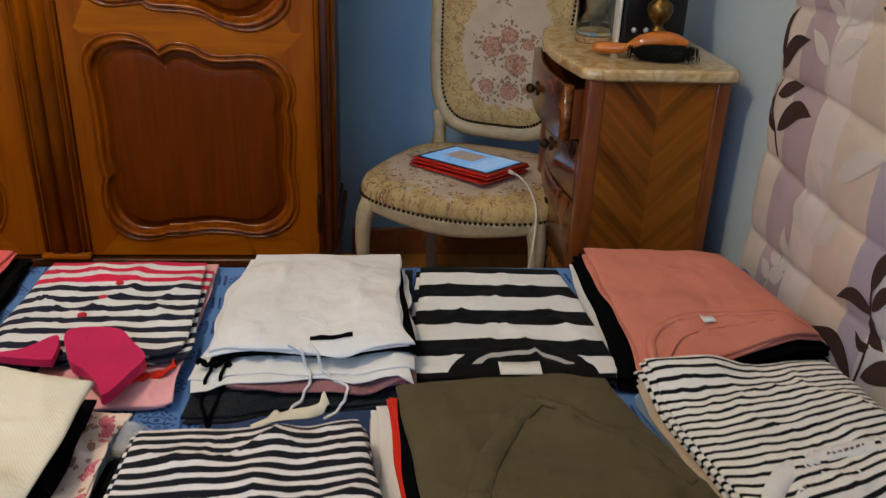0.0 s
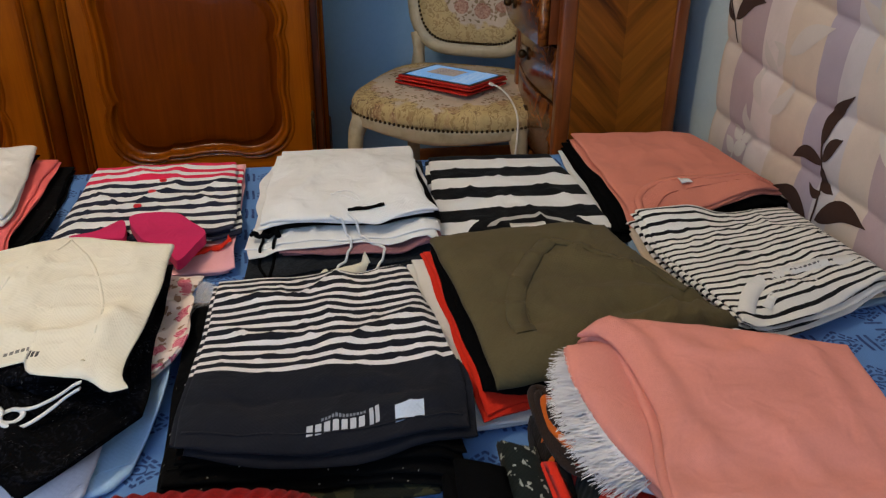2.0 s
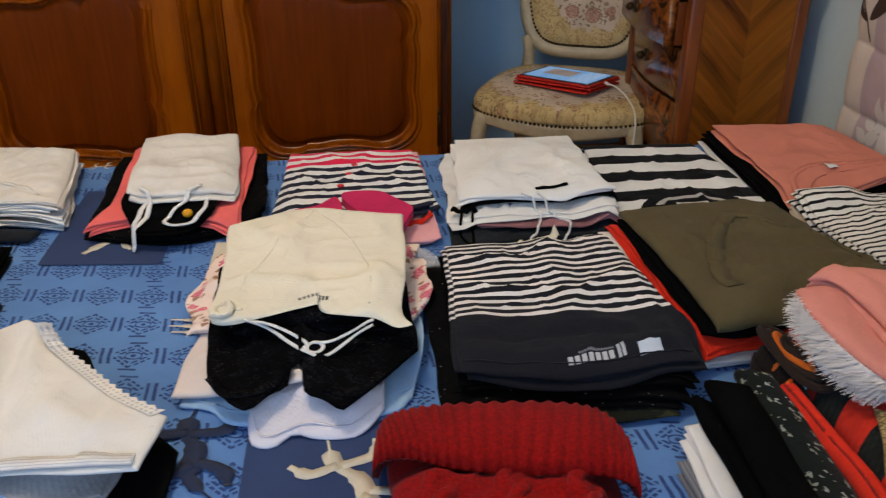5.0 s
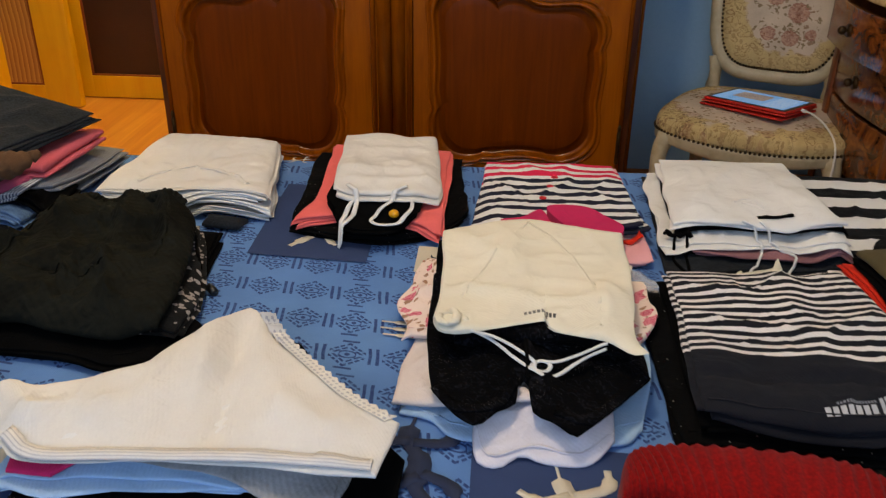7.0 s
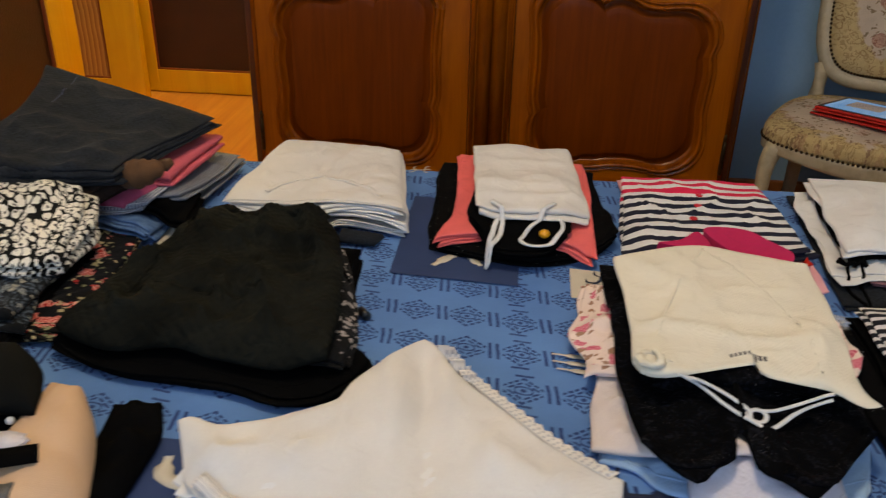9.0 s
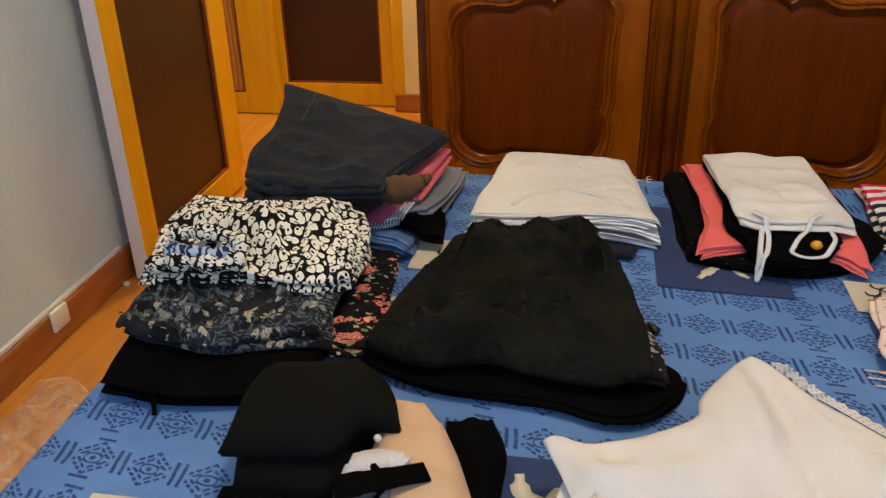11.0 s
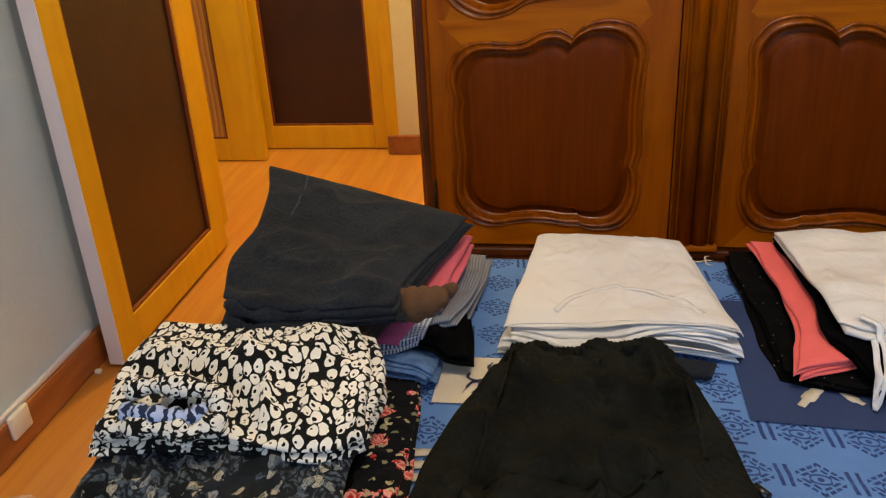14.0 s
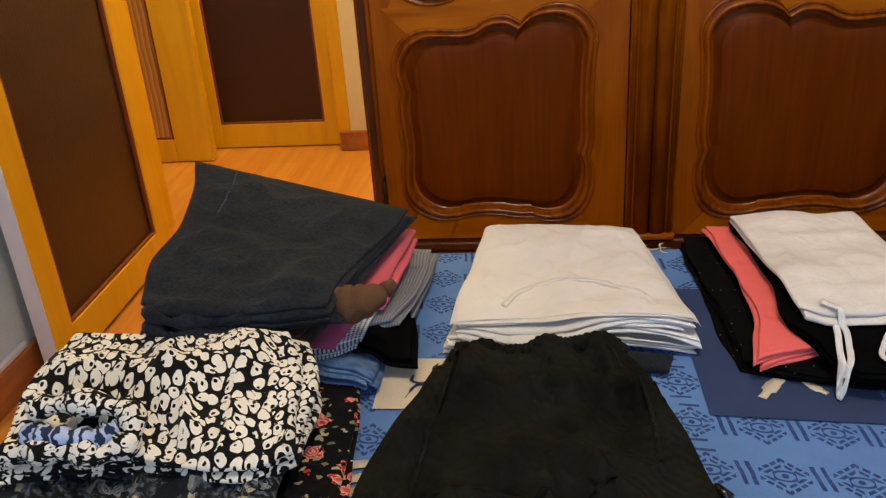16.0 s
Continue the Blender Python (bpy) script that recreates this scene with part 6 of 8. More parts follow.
for j in range(46):
    row = []
    for i in range(46):
        u, v = gx[j, i], gy[j, i]
        x, y = -2.18 + 0.42 * u + 0.03 * math.sin(v * 9), 0.60 + 0.60 * v + 0.03 * math.sin(u * 11)
        e = min(u, 1 - u, v, 1 - v)
        z = 0.003 + min(e * 6, 1) * (0.018 + 0.03 * abs(noise.noise((x * 11, y * 9, 2.0))) + 0.02 * noise.noise((x * 26, y * 22, 3.0)))
        row.append(bm.verts.new((x, y, max(z, 0.002))))
    V.append(row)
for j in range(45):
    for i in range(45):
        bm.faces.new((V[j][i], V[j][i + 1], V[j + 1][i + 1], V[j + 1][i]))
part("film", bm, CLEAR_FILM, film, smooth=False)

# ---- clothes: far row ----
FOLDED = "clothes laid out on the bed"


def cloth(name, mat, label, corners, thick, category="clothing", hem=False, **more):
    ob, s = garment(name, mat, label, corners, thick, category, FOLDED, **more)
    if hem:
        part("hem", strip(uvline(s, [(0.02, 0.05), (0.25, 0.05), (0.5, 0.05), (0.75, 0.05), (0.98, 0.05)]), 0.0022, thick=0.0006, lift=0.0003), mat, ob)
    return ob, s


def bars(parent, s, u, v, w, h, n, mat, slant=0.0):
    """Unreadable small print: short bars in a row along the cloth."""
    bm = bmesh.new()
    g = random.Random(int(u * 999 + v * 77))
    step = w / n
    for k in range(n):
        a = u - w / 2 + step * (k + 0.12)
        b = a + step * g.uniform(0.55, 0.8)
        hh = h * g.uniform(0.8, 1.0)
        q = [s.at(a, v - hh / 2 + slant * k, 0.0025), s.at(b, v - hh / 2 + slant * k, 0.0025), s.at(b, v + hh / 2 + slant * k, 0.0025), s.at(a, v + hh / 2 + slant * k, 0.0025)]
        bm.faces.new([bm.verts.new(p) for p in q])
    return part("print", bm, mat, parent, "small illegible print")


def uvline(s, pts):
    return [tuple(s.at(u, v)[:2]) for u, v in pts]


# salmon T-shirt on a black one on a white one, next to the headboard
cloth("white_shirt", WHITE_CLOTH, "white cotton top folded under dark clothes", [(0.292, 0.90), (0.55, 0.93), (0.54, 1.19), (0.305, 1.212)], 0.012, layers=2, seed=1)
ob, s = cloth("black_t_shirt", BLACK_CLOTH, "black folded T-shirt under a salmon one", [(0.302, 0.873), (0.598, 0.935), (0.55, 1.195), (0.313, 1.213)], 0.018, near=[(0.37, 0.865), (0.50, 0.905)], layers=2, seed=2)
part("care_label", strip([(0.425, 0.868), (0.455, 0.874)], 0.026, n=8), LABEL_CLOTH, ob, "white care label")
ob, s = cloth("salmon_t_shirt", SALMON_CLOTH, "salmon pink folded T-shirt on a black one", [(0.318, 0.853), (0.583, 0.945), (0.527, 1.170), (0.315, 1.191)], 0.014, near=[(0.36, 0.857), (0.43, 0.885), (0.51, 0.915)], layers=2, seed=3, wrinkle=0.002, folds=[(0.1, 0.28, 0.9, 0.12, 0.01, 0.002)])
part("neckband", strip(uvline(s, [(0.05, 0.03), (0.08, 0.15), (0.2, 0.24), (0.45, 0.26), (0.75, 0.2), (0.95, 0.12), (0.99, 0.05)]), 0.011, thick=0.0018, lift=0.0004, n=70), SALMON_CLOTH, ob, "ribbed neckband")
part("neckline_fold", cord(uvline(s, [(0.10, 0.03), (0.25, 0.13), (0.5, 0.15), (0.8, 0.11), (0.97, 0.06)]), 0.0012), SALMON_CLOTH, ob, "folded neckline edge")
part("size_label", strip(uvline(s, [(0.40, 0.205), (0.47, 0.20)]), 0.014, n=8, lift=0.004), LABEL_CLOTH, ob, "small white size label")

# bold striped T-shirt
ob, s = cloth("striped_t_shirt", BOLD_STRIPES, "T-shirt with bold black and white stripes, folded", [(0.034, 0.865), (0.290, 0.866), (0.272, 1.171), (0.061, 1.175)], 0.022, layers=3, flat=0.0, seed=4, wrinkle=0.0035, right=[(0.298, 0.93)], left=[(0.04, 0.95)])
part("label", strip(uvline(s, [(0.43, 0.055), (0.63, 0.055)]), 0.026, n=10, lift=0.002), LABEL_CLOTH, ob, "white woven label")
bars(ob, s, 0.555, 0.052, 0.10, 0.035, 4, INK_BLACK)

# pile with the white T-shirt on top
# Added dark sheet: the bedspread's shade below the pile, put in as navy cloth.
cloth("pile_shade_layer", NAVY_CLOTH, "dark blue layer that stands for bedspread shade under a white pile", [(-0.226, 0.812), (0.030, 0.842), (0.046, 1.186), (-0.207, 1.178)], 0.008, near=[(-0.17, 0.812), (-0.12, 0.828)], seed=5, wrinkle=0.004, wscale=14)
ob, s = cloth("lace_trimmed_top", DUSTY_LACE, "dusty pink lace trimmed top under white clothes", [(-0.175, 0.848), (0.04, 0.846), (0.03, 1.1), (-0.18, 1.1)], 0.008, plain=True, layers=2, seed=6, ragged=0.005, wrinkle=0.005, wscale=22)
cloth("white_camisole", WHITE_CLOTH, "white crumpled camisole in a pile", [(-0.232, 0.864), (0.038, 0.862), (0.035, 1.165), (-0.205, 1.16)], 0.005, plain=True, layers=2, seed=7, wrinkle=0.006, wscale=24, ragged=0.007, scatter=0.018, near=[(-0.15, 0.862), (-0.05, 0.870)])
ob, s = cloth("black_strappy_top", BLACK_CLOTH, "black top with thin straps between white ones", [(-0.205, 0.887), (0.043, 0.885), (0.03, 1.15), (-0.19, 1.15)], 0.003, seed=8)
for x in (-0.20, -0.182):
    part("strap", cord([(x, 0.898), (x - 0.006, 0.872), (x - 0.008, 0.84), (x - 0.004 - (x + 0.19), 0.80)], 0.0022), BLACK_CLOTH, ob, "thin black strap")
ob, s = cloth("white_t_shirt", WHITE_CLOTH, "white folded T-shirt on top of a pile", [(-0.209, 0.888), (0.040, 0.890), (0.026, 1.172), (-0.190, 1.162)], 0.010, near=[(-0.13, 0.880), (-0.04, 0.876)], right=[(0.028, 0.95)], left=[(-0.202, 0.95)], layers=2, seed=9, wrinkle=0.0025, wscale=8, ragged=0.004, folds=[(0.15, 0.2, 0.55, 0.85, 0.012, 0.003), (0.85, 0.25, 0.65, 0.85, 0.012, 0.003), (0.5, 0.9, 0.6, 0.8, 0.02, 0.002)])
part("label", strip(uvline(s, [(0.50, 0.075), (0.72, 0.09)]), 0.007, n=10), BLACK_CLOTH, ob, "narrow black label")
part("hang_loop", cord(uvline(s, [(0.42, 0.24), (0.48, 0.27), (0.55, 0.25), (0.6, 0.18), (0.56, 0.19), (0.46, 0.23)]), 0.001), WHITE_CLOTH, ob, "white thread loop")
for dx in (0.0, 0.05):
    part("ribbon", cord([(-0.11 + dx * 0.5, 0.885), (-0.085 + dx * 0.3, 0.868), (-0.088 + dx, 0.845), (-0.115 + dx, 0.815)], 0.002), WHITE_CLOTH, ob, "white ribbon")
part("ribbon", strip([(-0.145, 0.80), (-0.12, 0.816), (-0.08, 0.822), (-0.062, 0.835)], 0.010, lift=0.002), CREAM_CLOTH, ob, "cream ribbon end")
for c in ((0.02, 0.893), (-0.20, 0.883)):
    bm = bmesh.new()
    add_tube(bm, [Vector((c[0] - 0.02 + 0.004 * k, c[1] + 0.004 * math.sin(k), 0.592 + 0.003 * math.sin(k * 1.7))) for k in range(11)], [(0.006 if c[0] > 0 else 0.0025) + (0.004 if c[0] > 0 else 0.002) * math.sin(k * 0.9) ** 2 for k in range(11)], 8)
    part("bunched_sleeve", bm, WHITE_CLOTH if c[0] > 0 else BLACK_CLOTH, ob, "bunched sleeve")

# polo shirt on a pale pink one
cloth("pale_pink_shirt", PALEPINK_CLOTH, "pale pink folded top under a striped polo", [(-0.40, 0.828), (-0.241, 0.836), (-0.250, 1.212), (-0.492, 1.2)], 0.010, left=[(-0.47, 0.95)], layers=2, seed=10)
ob, s = cloth("striped_polo_shirt", POLO_STRIPES, "folded polo with navy and raspberry stripes, pink collar", [(-0.507, 0.90), (-0.243, 0.915), (-0.262, 1.184), (-0.487, 1.180)], 0.014, layers=2, seed=11, wrinkle=0.0035)
part("collar", flat_shape([(-0.39, 0.949), (-0.333, 0.955), (-0.302, 0.92), (-0.28, 0.887), (-0.288, 0.854), (-0.305, 0.808), (-0.32, 0.831), (-0.344, 0.861), (-0.365, 0.88)], 60, z=0.586, thick=0.014), HOTPINK_CLOTH, ob, "raspberry collar wing", smooth=False)
part("collar", flat_shape([(-0.461, 0.897), (-0.429, 0.911), (-0.4, 0.941), (-0.388, 0.894), (-0.398, 0.884)], 50, z=0.588, thick=0.010), HOTPINK_CLOTH, ob, "raspberry collar wing", smooth=False)
part("hem_edge", strip([(-0.309, 0.876), (-0.28, 0.887), (-0.25, 0.9)], 0.014, thick=0.003, lift=0.002), RED_CLOTH, ob, "red inside hem")
for k in range(3):
    bm = bmesh.new()
    p = s.at(0.52 - 0.05 * k, 0.72 - 0.17 * k)
    add_turned(bm, [(0.0055, 0), (0.0062, 0.001), (0.0058, 0.002), (0.004, 0.0022)], (p.x, p.y, p.z + 0.001), 14)
    part("button", bm, RED_PLASTIC, ob, "red button")
part("label", flat_shape([(-0.43, 0.915), (-0.40, 0.93), (-0.388, 0.915), (-0.418, 0.90)], 24, thick=0.001), BLACK_CLOTH, ob, "black label")

# strappy tops: black, coral, black, white
cloth("black_dotted_top", SPECKLED_BLACK, "black top with fine pale dots at the bottom of a pile", [(-0.785, 0.905), (-0.515, 0.945), (-0.535, 1.215), (-0.802, 1.222)], 0.016, hem=True, near=[(-0.70, 0.88), (-0.60, 0.885)], layers=2, seed=12, ragged=0.004)
ob, s = cloth("coral_camisole", CORAL_CLOTH, "coral pink jersey top in a pile of strappy tops", [(-0.779, 0.888), (-0.551, 0.878), (-0.556, 1.207), (-0.772, 1.222)], 0.016, near=[(-0.72, 0.906), (-0.66, 0.925), (-0.60, 0.897)], left=[(-0.768, 0.93), (-0.757, 1.00)], layers=2, seed=13, wrinkle=0.003)
ob, s = cloth("black_camisole", BLACK_CLOTH, "black camisole in a pile of strappy tops", [(-0.716, 0.912), (-0.585, 0.905), (-0.58, 1.2), (-0.746, 1.205)], 0.009, left=[(-0.738, 0.95), (-0.730, 1.03)], near=[(-0.69, 0.862), (-0.63, 0.862)], seed=14, wrinkle=0.003)
bm = bmesh.new()
add_ball(bm, (-0.622, 0.888, height(-0.622, 0.888) + 0.006), 0.008, 12, 8, 0.8)
part("bead", bm, YELLOW_BEAD, ob, "yellow bead")
ob, s = cloth("white_strappy_camisole", OFFWHITE_CLOTH, "white folded camisole with thin straps", [(-0.722, 0.943), (-0.556, 0.950), (-0.583, 1.203), (-0.748, 1.192)], 0.014, near=[(-0.69, 0.93), (-0.60, 0.935)], right=[(-0.556, 1.0)], layers=2, plain=True, scatter=0.012, seed=15, wrinkle=0.003, folds=[(0.1, 0.3, 0.9, 0.34, 0.014, 0.004), (0.15, 0.15, 0.9, 0.2, 0.01, 0.004)])
part("strap", strip([(-0.70, 0.945), (-0.685, 0.925), (-0.683, 0.90), (-0.69, 0.868), (-0.70, 0.855), (-0.695, 0.89), (-0.69, 0.92)], 0.007, thick=0.002, lift=0.004), WHITE_CLOTH, ob, "white shoulder strap")
part("strap", strip([(-0.608, 0.945), (-0.625, 0.925), (-0.648, 0.895), (-0.655, 0.875), (-0.64, 0.862), (-0.615, 0.868), (-0.597, 0.895), (-0.598, 0.925)], 0.006, thick=0.002, lift=0.004), WHITE_CLOTH, ob, "white shoulder strap")

# stack of white T-shirts
cloth("navy_sock", NAVY_CLOTH, "small dark navy garment poking out under white T-shirts", [(-0.925, 0.902), (-0.866, 0.898), (-0.856, 0.926), (-0.925, 0.938)], 0.016, edge=0.9, plain=True, seed=36, wrinkle=0.004, wscale=25)
part_pile = [(-1.112, 0.952), (-0.830, 0.950), (-0.876, 1.205), (-1.081, 1.204)]
g = random.Random(21)
for k in range(4):
    c = [(x + g.uniform(-0.007, 0.007), y + g.uniform(-0.008, 0.008)) for x, y in part_pile]
    if k < 3:
        cloth("white_t_shirt", WHITE_CLOTH if k else OFFWHITE_CLOTH, "white folded T-shirt in a neat stack", c, 0.0105, near=[(-1.0, 0.945 + g.uniform(-0.008, 0.008)), (-0.9, 0.942 + g.uniform(-0.008, 0.008))], layers=3, seed=30 + k, wrinkle=0.003, ragged=0.004, scatter=0.013)
    else:
        ob, s = cloth("white_t_shirt", OFFWHITE_CLOTH, "white folded T-shirt on top of a stack", part_pile, 0.012, near=[(-1.03, 0.955), (-0.93, 0.950)], layers=3, lift=(-0.006, -0.008, -0.004, 0.004), seed=34, wrinkle=0.004, wscale=11, folds=[(0.75, 0.1, 0.9, 0.3, 0.02, 0.004)])
        part("neckband", strip(uvline(s, [(0.22, 0.08), (0.30, 0.22), (0.48, 0.30), (0.70, 0.26), (0.88, 0.10)]), 0.007, thick=0.0014, lift=0.0004), OFFWHITE_CLOTH, ob, "ribbed neckband")

# animal-print skirt pile by the foot of the bed
cloth("red_flower_dress", RED_FLORAL_CLOTH, "black dress with red flowers folded beside a pile", [(-1.29, 0.595), (-1.192, 0.602), (-1.215, 0.88), (-1.31, 0.90)], 0.016, hem=True, right=[(-1.195, 0.70), (-1.202, 0.81)], layers=2, seed=90, wrinkle=0.004, wscale=16)
ob, s = cloth("black_trousers", BLACK_CLOTH, "black trousers at the bottom of a printed pile", [(-1.475, 0.485), (-1.245, 0.500), (-1.245, 0.80), (-1.515, 0.80)], 0.022, cap=BED, near=[(-1.38, 0.475)], layers=2, seed=91, wrinkle=0.004)
part("drawstring", strip([(-1.405, 0.495), (-1.402, 0.478), (-1.398, 0.462)], 0.006, thick=0.002), BLACK_CLOTH, ob, "hanging black string")
ob, s = cloth("grey_floral_blouse", GREY_FLORAL_CLOTH, "dark grey floral blouse folded on black trousers", [(-1.500, 0.580), (-1.236, 0.592), (-1.250, 0.78), (-1.522, 0.78)], 0.024, hem=True, cap=BED + 0.024, near=[(-1.45, 0.552), (-1.365, 0.544), (-1.29, 0.578)], right=[(-1.245, 0.65)], layers=2, plain=True, seed=92, wrinkle=0.010, wscale=16, ragged=0.007, folds=[(0.0, 0.12, 0.6, 0.16, 0.012, -0.006), (0.1, 0.06, 0.6, 0.08, 0.012, 0.006)])
ob, s = cloth("animal_print_skirt", LEOPARD_CLOTH, "black and cream animal-print skirt folded on a pile", [(-1.503, 0.655), (-1.234, 0.694), (-1.258, 0.828), (-1.490, 0.820)], 0.042, level=BED + 0.042, cap=BED + 0.046, near=[(-1.44, 0.660), (-1.36, 0.668), (-1.27, 0.662)], right=[(-1.238, 0.78)], left=[(-1.508, 0.75)], layers=4, plain=True, seed=93, edge=0.6, wrinkle=0.009, wscale=9, ragged=0.004, lift=(-0.012, -0.018, 0.026, 0.026), folds=[(0.3, 0.25, 0.8, 0.9, 0.02, 0.010), (0.45, 0.3, 0.6, 0.1, 0.015, -0.009), (0.05, 0.5, 0.45, 0.42, 0.014, -0.009), (0.1, 0.62, 0.5, 0.60, 0.016, 0.008)])
BLUE_LINING = fabric("blue_and_white_lining", lambda p: mix(fract(p.u / 0.011 + noise_at(p.ob, 90, 2) * 2) < 0.5, C(40, 50, 74), C(170, 184, 214)), 0.1)
part("waist_roll", tube([Vector(p) for p in spline([(-1.49, 0.665, 0.634), (-1.46, 0.658, 0.644), (-1.42, 0.652, 0.650), (-1.385, 0.652, 0.648), (-1.365, 0.665, 0.655), (-1.375, 0.685, 0.668), (-1.42, 0.69, 0.674), (-1.465, 0.69, 0.668)], 50)], [0.011 + 0.003 * math.sin(k * 0.8) for k in range(50)], 10), LEOPARD_CLOTH, ob, "rolled waistband")
part("lining", tube([Vector(p) for p in spline([(-1.465, 0.668, 0.655), (-1.43, 0.66, 0.66), (-1.395, 0.66, 0.658), (-1.38, 0.672, 0.66)], 30)], [0.009 + 0.002 * math.sin(k * 1.3) for k in range(30)], 8), BLUE_LINING, ob, "blue lining")

# tall pile with the navy garment on top
cloth("light_denim_shorts", DENIM_CLOTH, "light blue denim at the bottom of a tall pile", [(-1.30, 0.880), (-1.19, 0.856), (-1.19, 1.13), (-1.40, 1.15)], 0.022, near=[(-1.24, 0.862)], layers=3, seed=40, wrinkle=0.004, wscale=20)
cloth("black_shorts", BLACK_CLOTH, "small black garment in a tall pile", [(-1.30, 0.90), (-1.15, 0.895), (-1.165, 1.0), (-1.32, 1.05)], 0.014, seed=41, wrinkle=0.004, wscale=20)
cloth("grey_knit_top", GREY_CLOTH, "grey ribbed knit folded in a tall pile", [(-1.42, 0.95), (-1.180, 0.950), (-1.155, 1.17), (-1.45, 1.19)], 0.032, near=[(-1.25, 0.930)], right=[(-1.16, 1.05)], layers=4, plain=True, seed=42, wrinkle=0.006, wscale=16, level=BED + 0.012, cap=BED + 0.012, scatter=0.012, lift=(0.0, 0.004, -0.014, 0.0))
cloth("gingham_shirt", GINGHAM_CLOTH, "small grey gingham shirt folded in a tall pile", [(-1.33, 0.880), (-1.205, 0.892), (-1.198, 0.985), (-1.40, 1.05)], 0.012, near=[(-1.25, 0.868)], layers=2, plain=True, seed=43, wrinkle=0.004, wscale=16, level=0.590, cap=0.600)
cloth("mauve_t_shirt", MAUVE_CLOTH, "mauve pink top squeezed in a tall pile", [(-1.29, 0.872), (-1.232, 0.872), (-1.20, 1.02), (-1.27, 1.05)], 0.014, layers=1, plain=True, seed=44, wrinkle=0.004, wscale=18, level=0.606, cap=0.606)
cloth("rose_t_shirt", ROSE_CLOTH, "rose pink top squeezed in a tall pile", [(-1.36, 0.93), (-1.192, 0.948), (-1.172, 1.132), (-1.42, 1.13)], 0.026, layers=2, plain=True, seed=45, wrinkle=0.003, level=0.612, cap=0.612, scatter=0.004)
cloth("dark_brown_trousers", DARKBROWN_CLOTH, "dark brown velvet trousers in a tall pile", [(-1.440, 0.822), (-1.262, 0.838), (-1.22, 1.0), (-1.45, 1.10)], 0.030, layers=3, plain=True, seed=46, wrinkle=0.004, wscale=18, level=0.620, cap=0.620, scatter=0.010)
bm = bmesh.new()
P = spline([(-1.240, 0.905, 0.650), (-1.224, 0.892, 0.656), (-1.206, 0.886, 0.662), (-1.186, 0.890, 0.668), (-1.172, 0.902, 0.672)], 26)
add_tube(bm, P, [0.008 + 0.013 * math.sin(math.pi * min(1, 0.12 + k / 27)) + 0.0015 * math.sin(k * 1.3) for k in range(26)], 14)
rolled = link("brown_pullover", bm, BROWN_CLOTH, centre_of(bm))
tagged(rolled, "soft brown pullover rolled up in a tall pile", "clothing", FOLDED)
part("cuff", tube([(-1.175, 0.898, 0.671), (-1.166, 0.908, 0.675)], [0.010, 0.006], 10), BROWN_CLOTH, rolled)
ob, s = cloth("navy_skirt", NAVY_CLOTH, "washed navy skirt thrown over a tall pile", [(-1.421, 0.836), (-1.228, 0.850), (-1.176, 1.116), (-1.449, 1.102)], 0.022, near=[(-1.37, 0.822), (-1.30, 0.832)], right=[(-1.222, 0.93), (-1.200, 1.02)], left=[(-1.432, 0.90), (-1.424, 0.97), (-1.436, 1.05)], far=[(-1.37, 1.112), (-1.27, 1.116)], lift=(0.018, 0.004, -0.006, 0.078), layers=4, scatter=0.016, plain=True, level=0.655, cap=0.655, seed=48, wrinkle=0.005, wscale=7, edge=0.9, folds=[(0.0, 0.10, 0.75, 0.08, 0.010, -0.006), (0.2, 0.05, 0.9, 0.16, 0.012, 0.005), (0.72, 0.02, 0.8, 0.30, 0.016, 0.008), (0.3, 0.5, 0.9, 0.62, 0.03, -0.004)])
part("waistband_seam", strip(uvline(s, [(0.20, 0.97), (0.19, 0.8), (0.175, 0.62)]), 0.002, thick=0.0006, lift=0.0005), NAVY_SEAM, ob, "pale stitched seam")
for k in range(2):
    P = [s.at(u, v) for u, v in ((0.03, 0.02), (0.2, 0.0), (0.4, 0.03), (0.58, 0.03), (0.7, 0.06))]
    part("hem_roll", tube([Vector(p) for p in spline([(q.x, q.y - 0.004 - 0.006 * k, q.z - 0.012 - 0.014 * k) for q in P], 30)], [0.007 + 0.003 * math.sin(i * 0.7) for i in range(30)], 8), NAVY_CLOTH, ob, "rolled hem")

# ---- clothes: middle row ----
cloth("grey_blue_tee", GREYBLUE_CLOTH, "blue-grey T-shirt under a striped one", [(0.35, 0.60), (0.592, 0.655), (0.56, 0.865), (0.305, 0.835)], 0.010, seed=50)
cloth("beige_tee", BEIGE_CLOTH, "beige T-shirt under a striped one", [(0.345, 0.596), (0.58, 0.66), (0.55, 0.868), (0.303, 0.838)], 0.009, seed=51)
ob, s = cloth("thin_striped_t_shirt", THIN_STRIPES, "folded white T-shirt with thin black stripes", [(0.354, 0.591), (0.594, 0.667), (0.552, 0.871), (0.308, 0.838)], 0.022, near=[(0.40, 0.585), (0.50, 0.62)], layers=3, seed=52, wrinkle=0.003, folds=[(0.55, 0.2, 0.55, 1.0, 0.008, 0.002), (0.3, 0.1, 0.9, 0.15, 0.012, 0.005)])
part("neckband", strip([(0.364, 0.598), (0.384, 0.630), (0.412, 0.657), (0.458, 0.680), (0.509, 0.690), (0.588, 0.702)], 0.020, thick=0.0007, lift=0.0003, n=90), WHITE_CLOTH, ob, "wide white neckband")
part("neckband", strip([(0.392, 0.604), (0.418, 0.631), (0.448, 0.646), (0.480, 0.651)], 0.011, thick=0.0007, lift=0.0003, n=70), WHITE_CLOTH, ob, "wide white neckband")
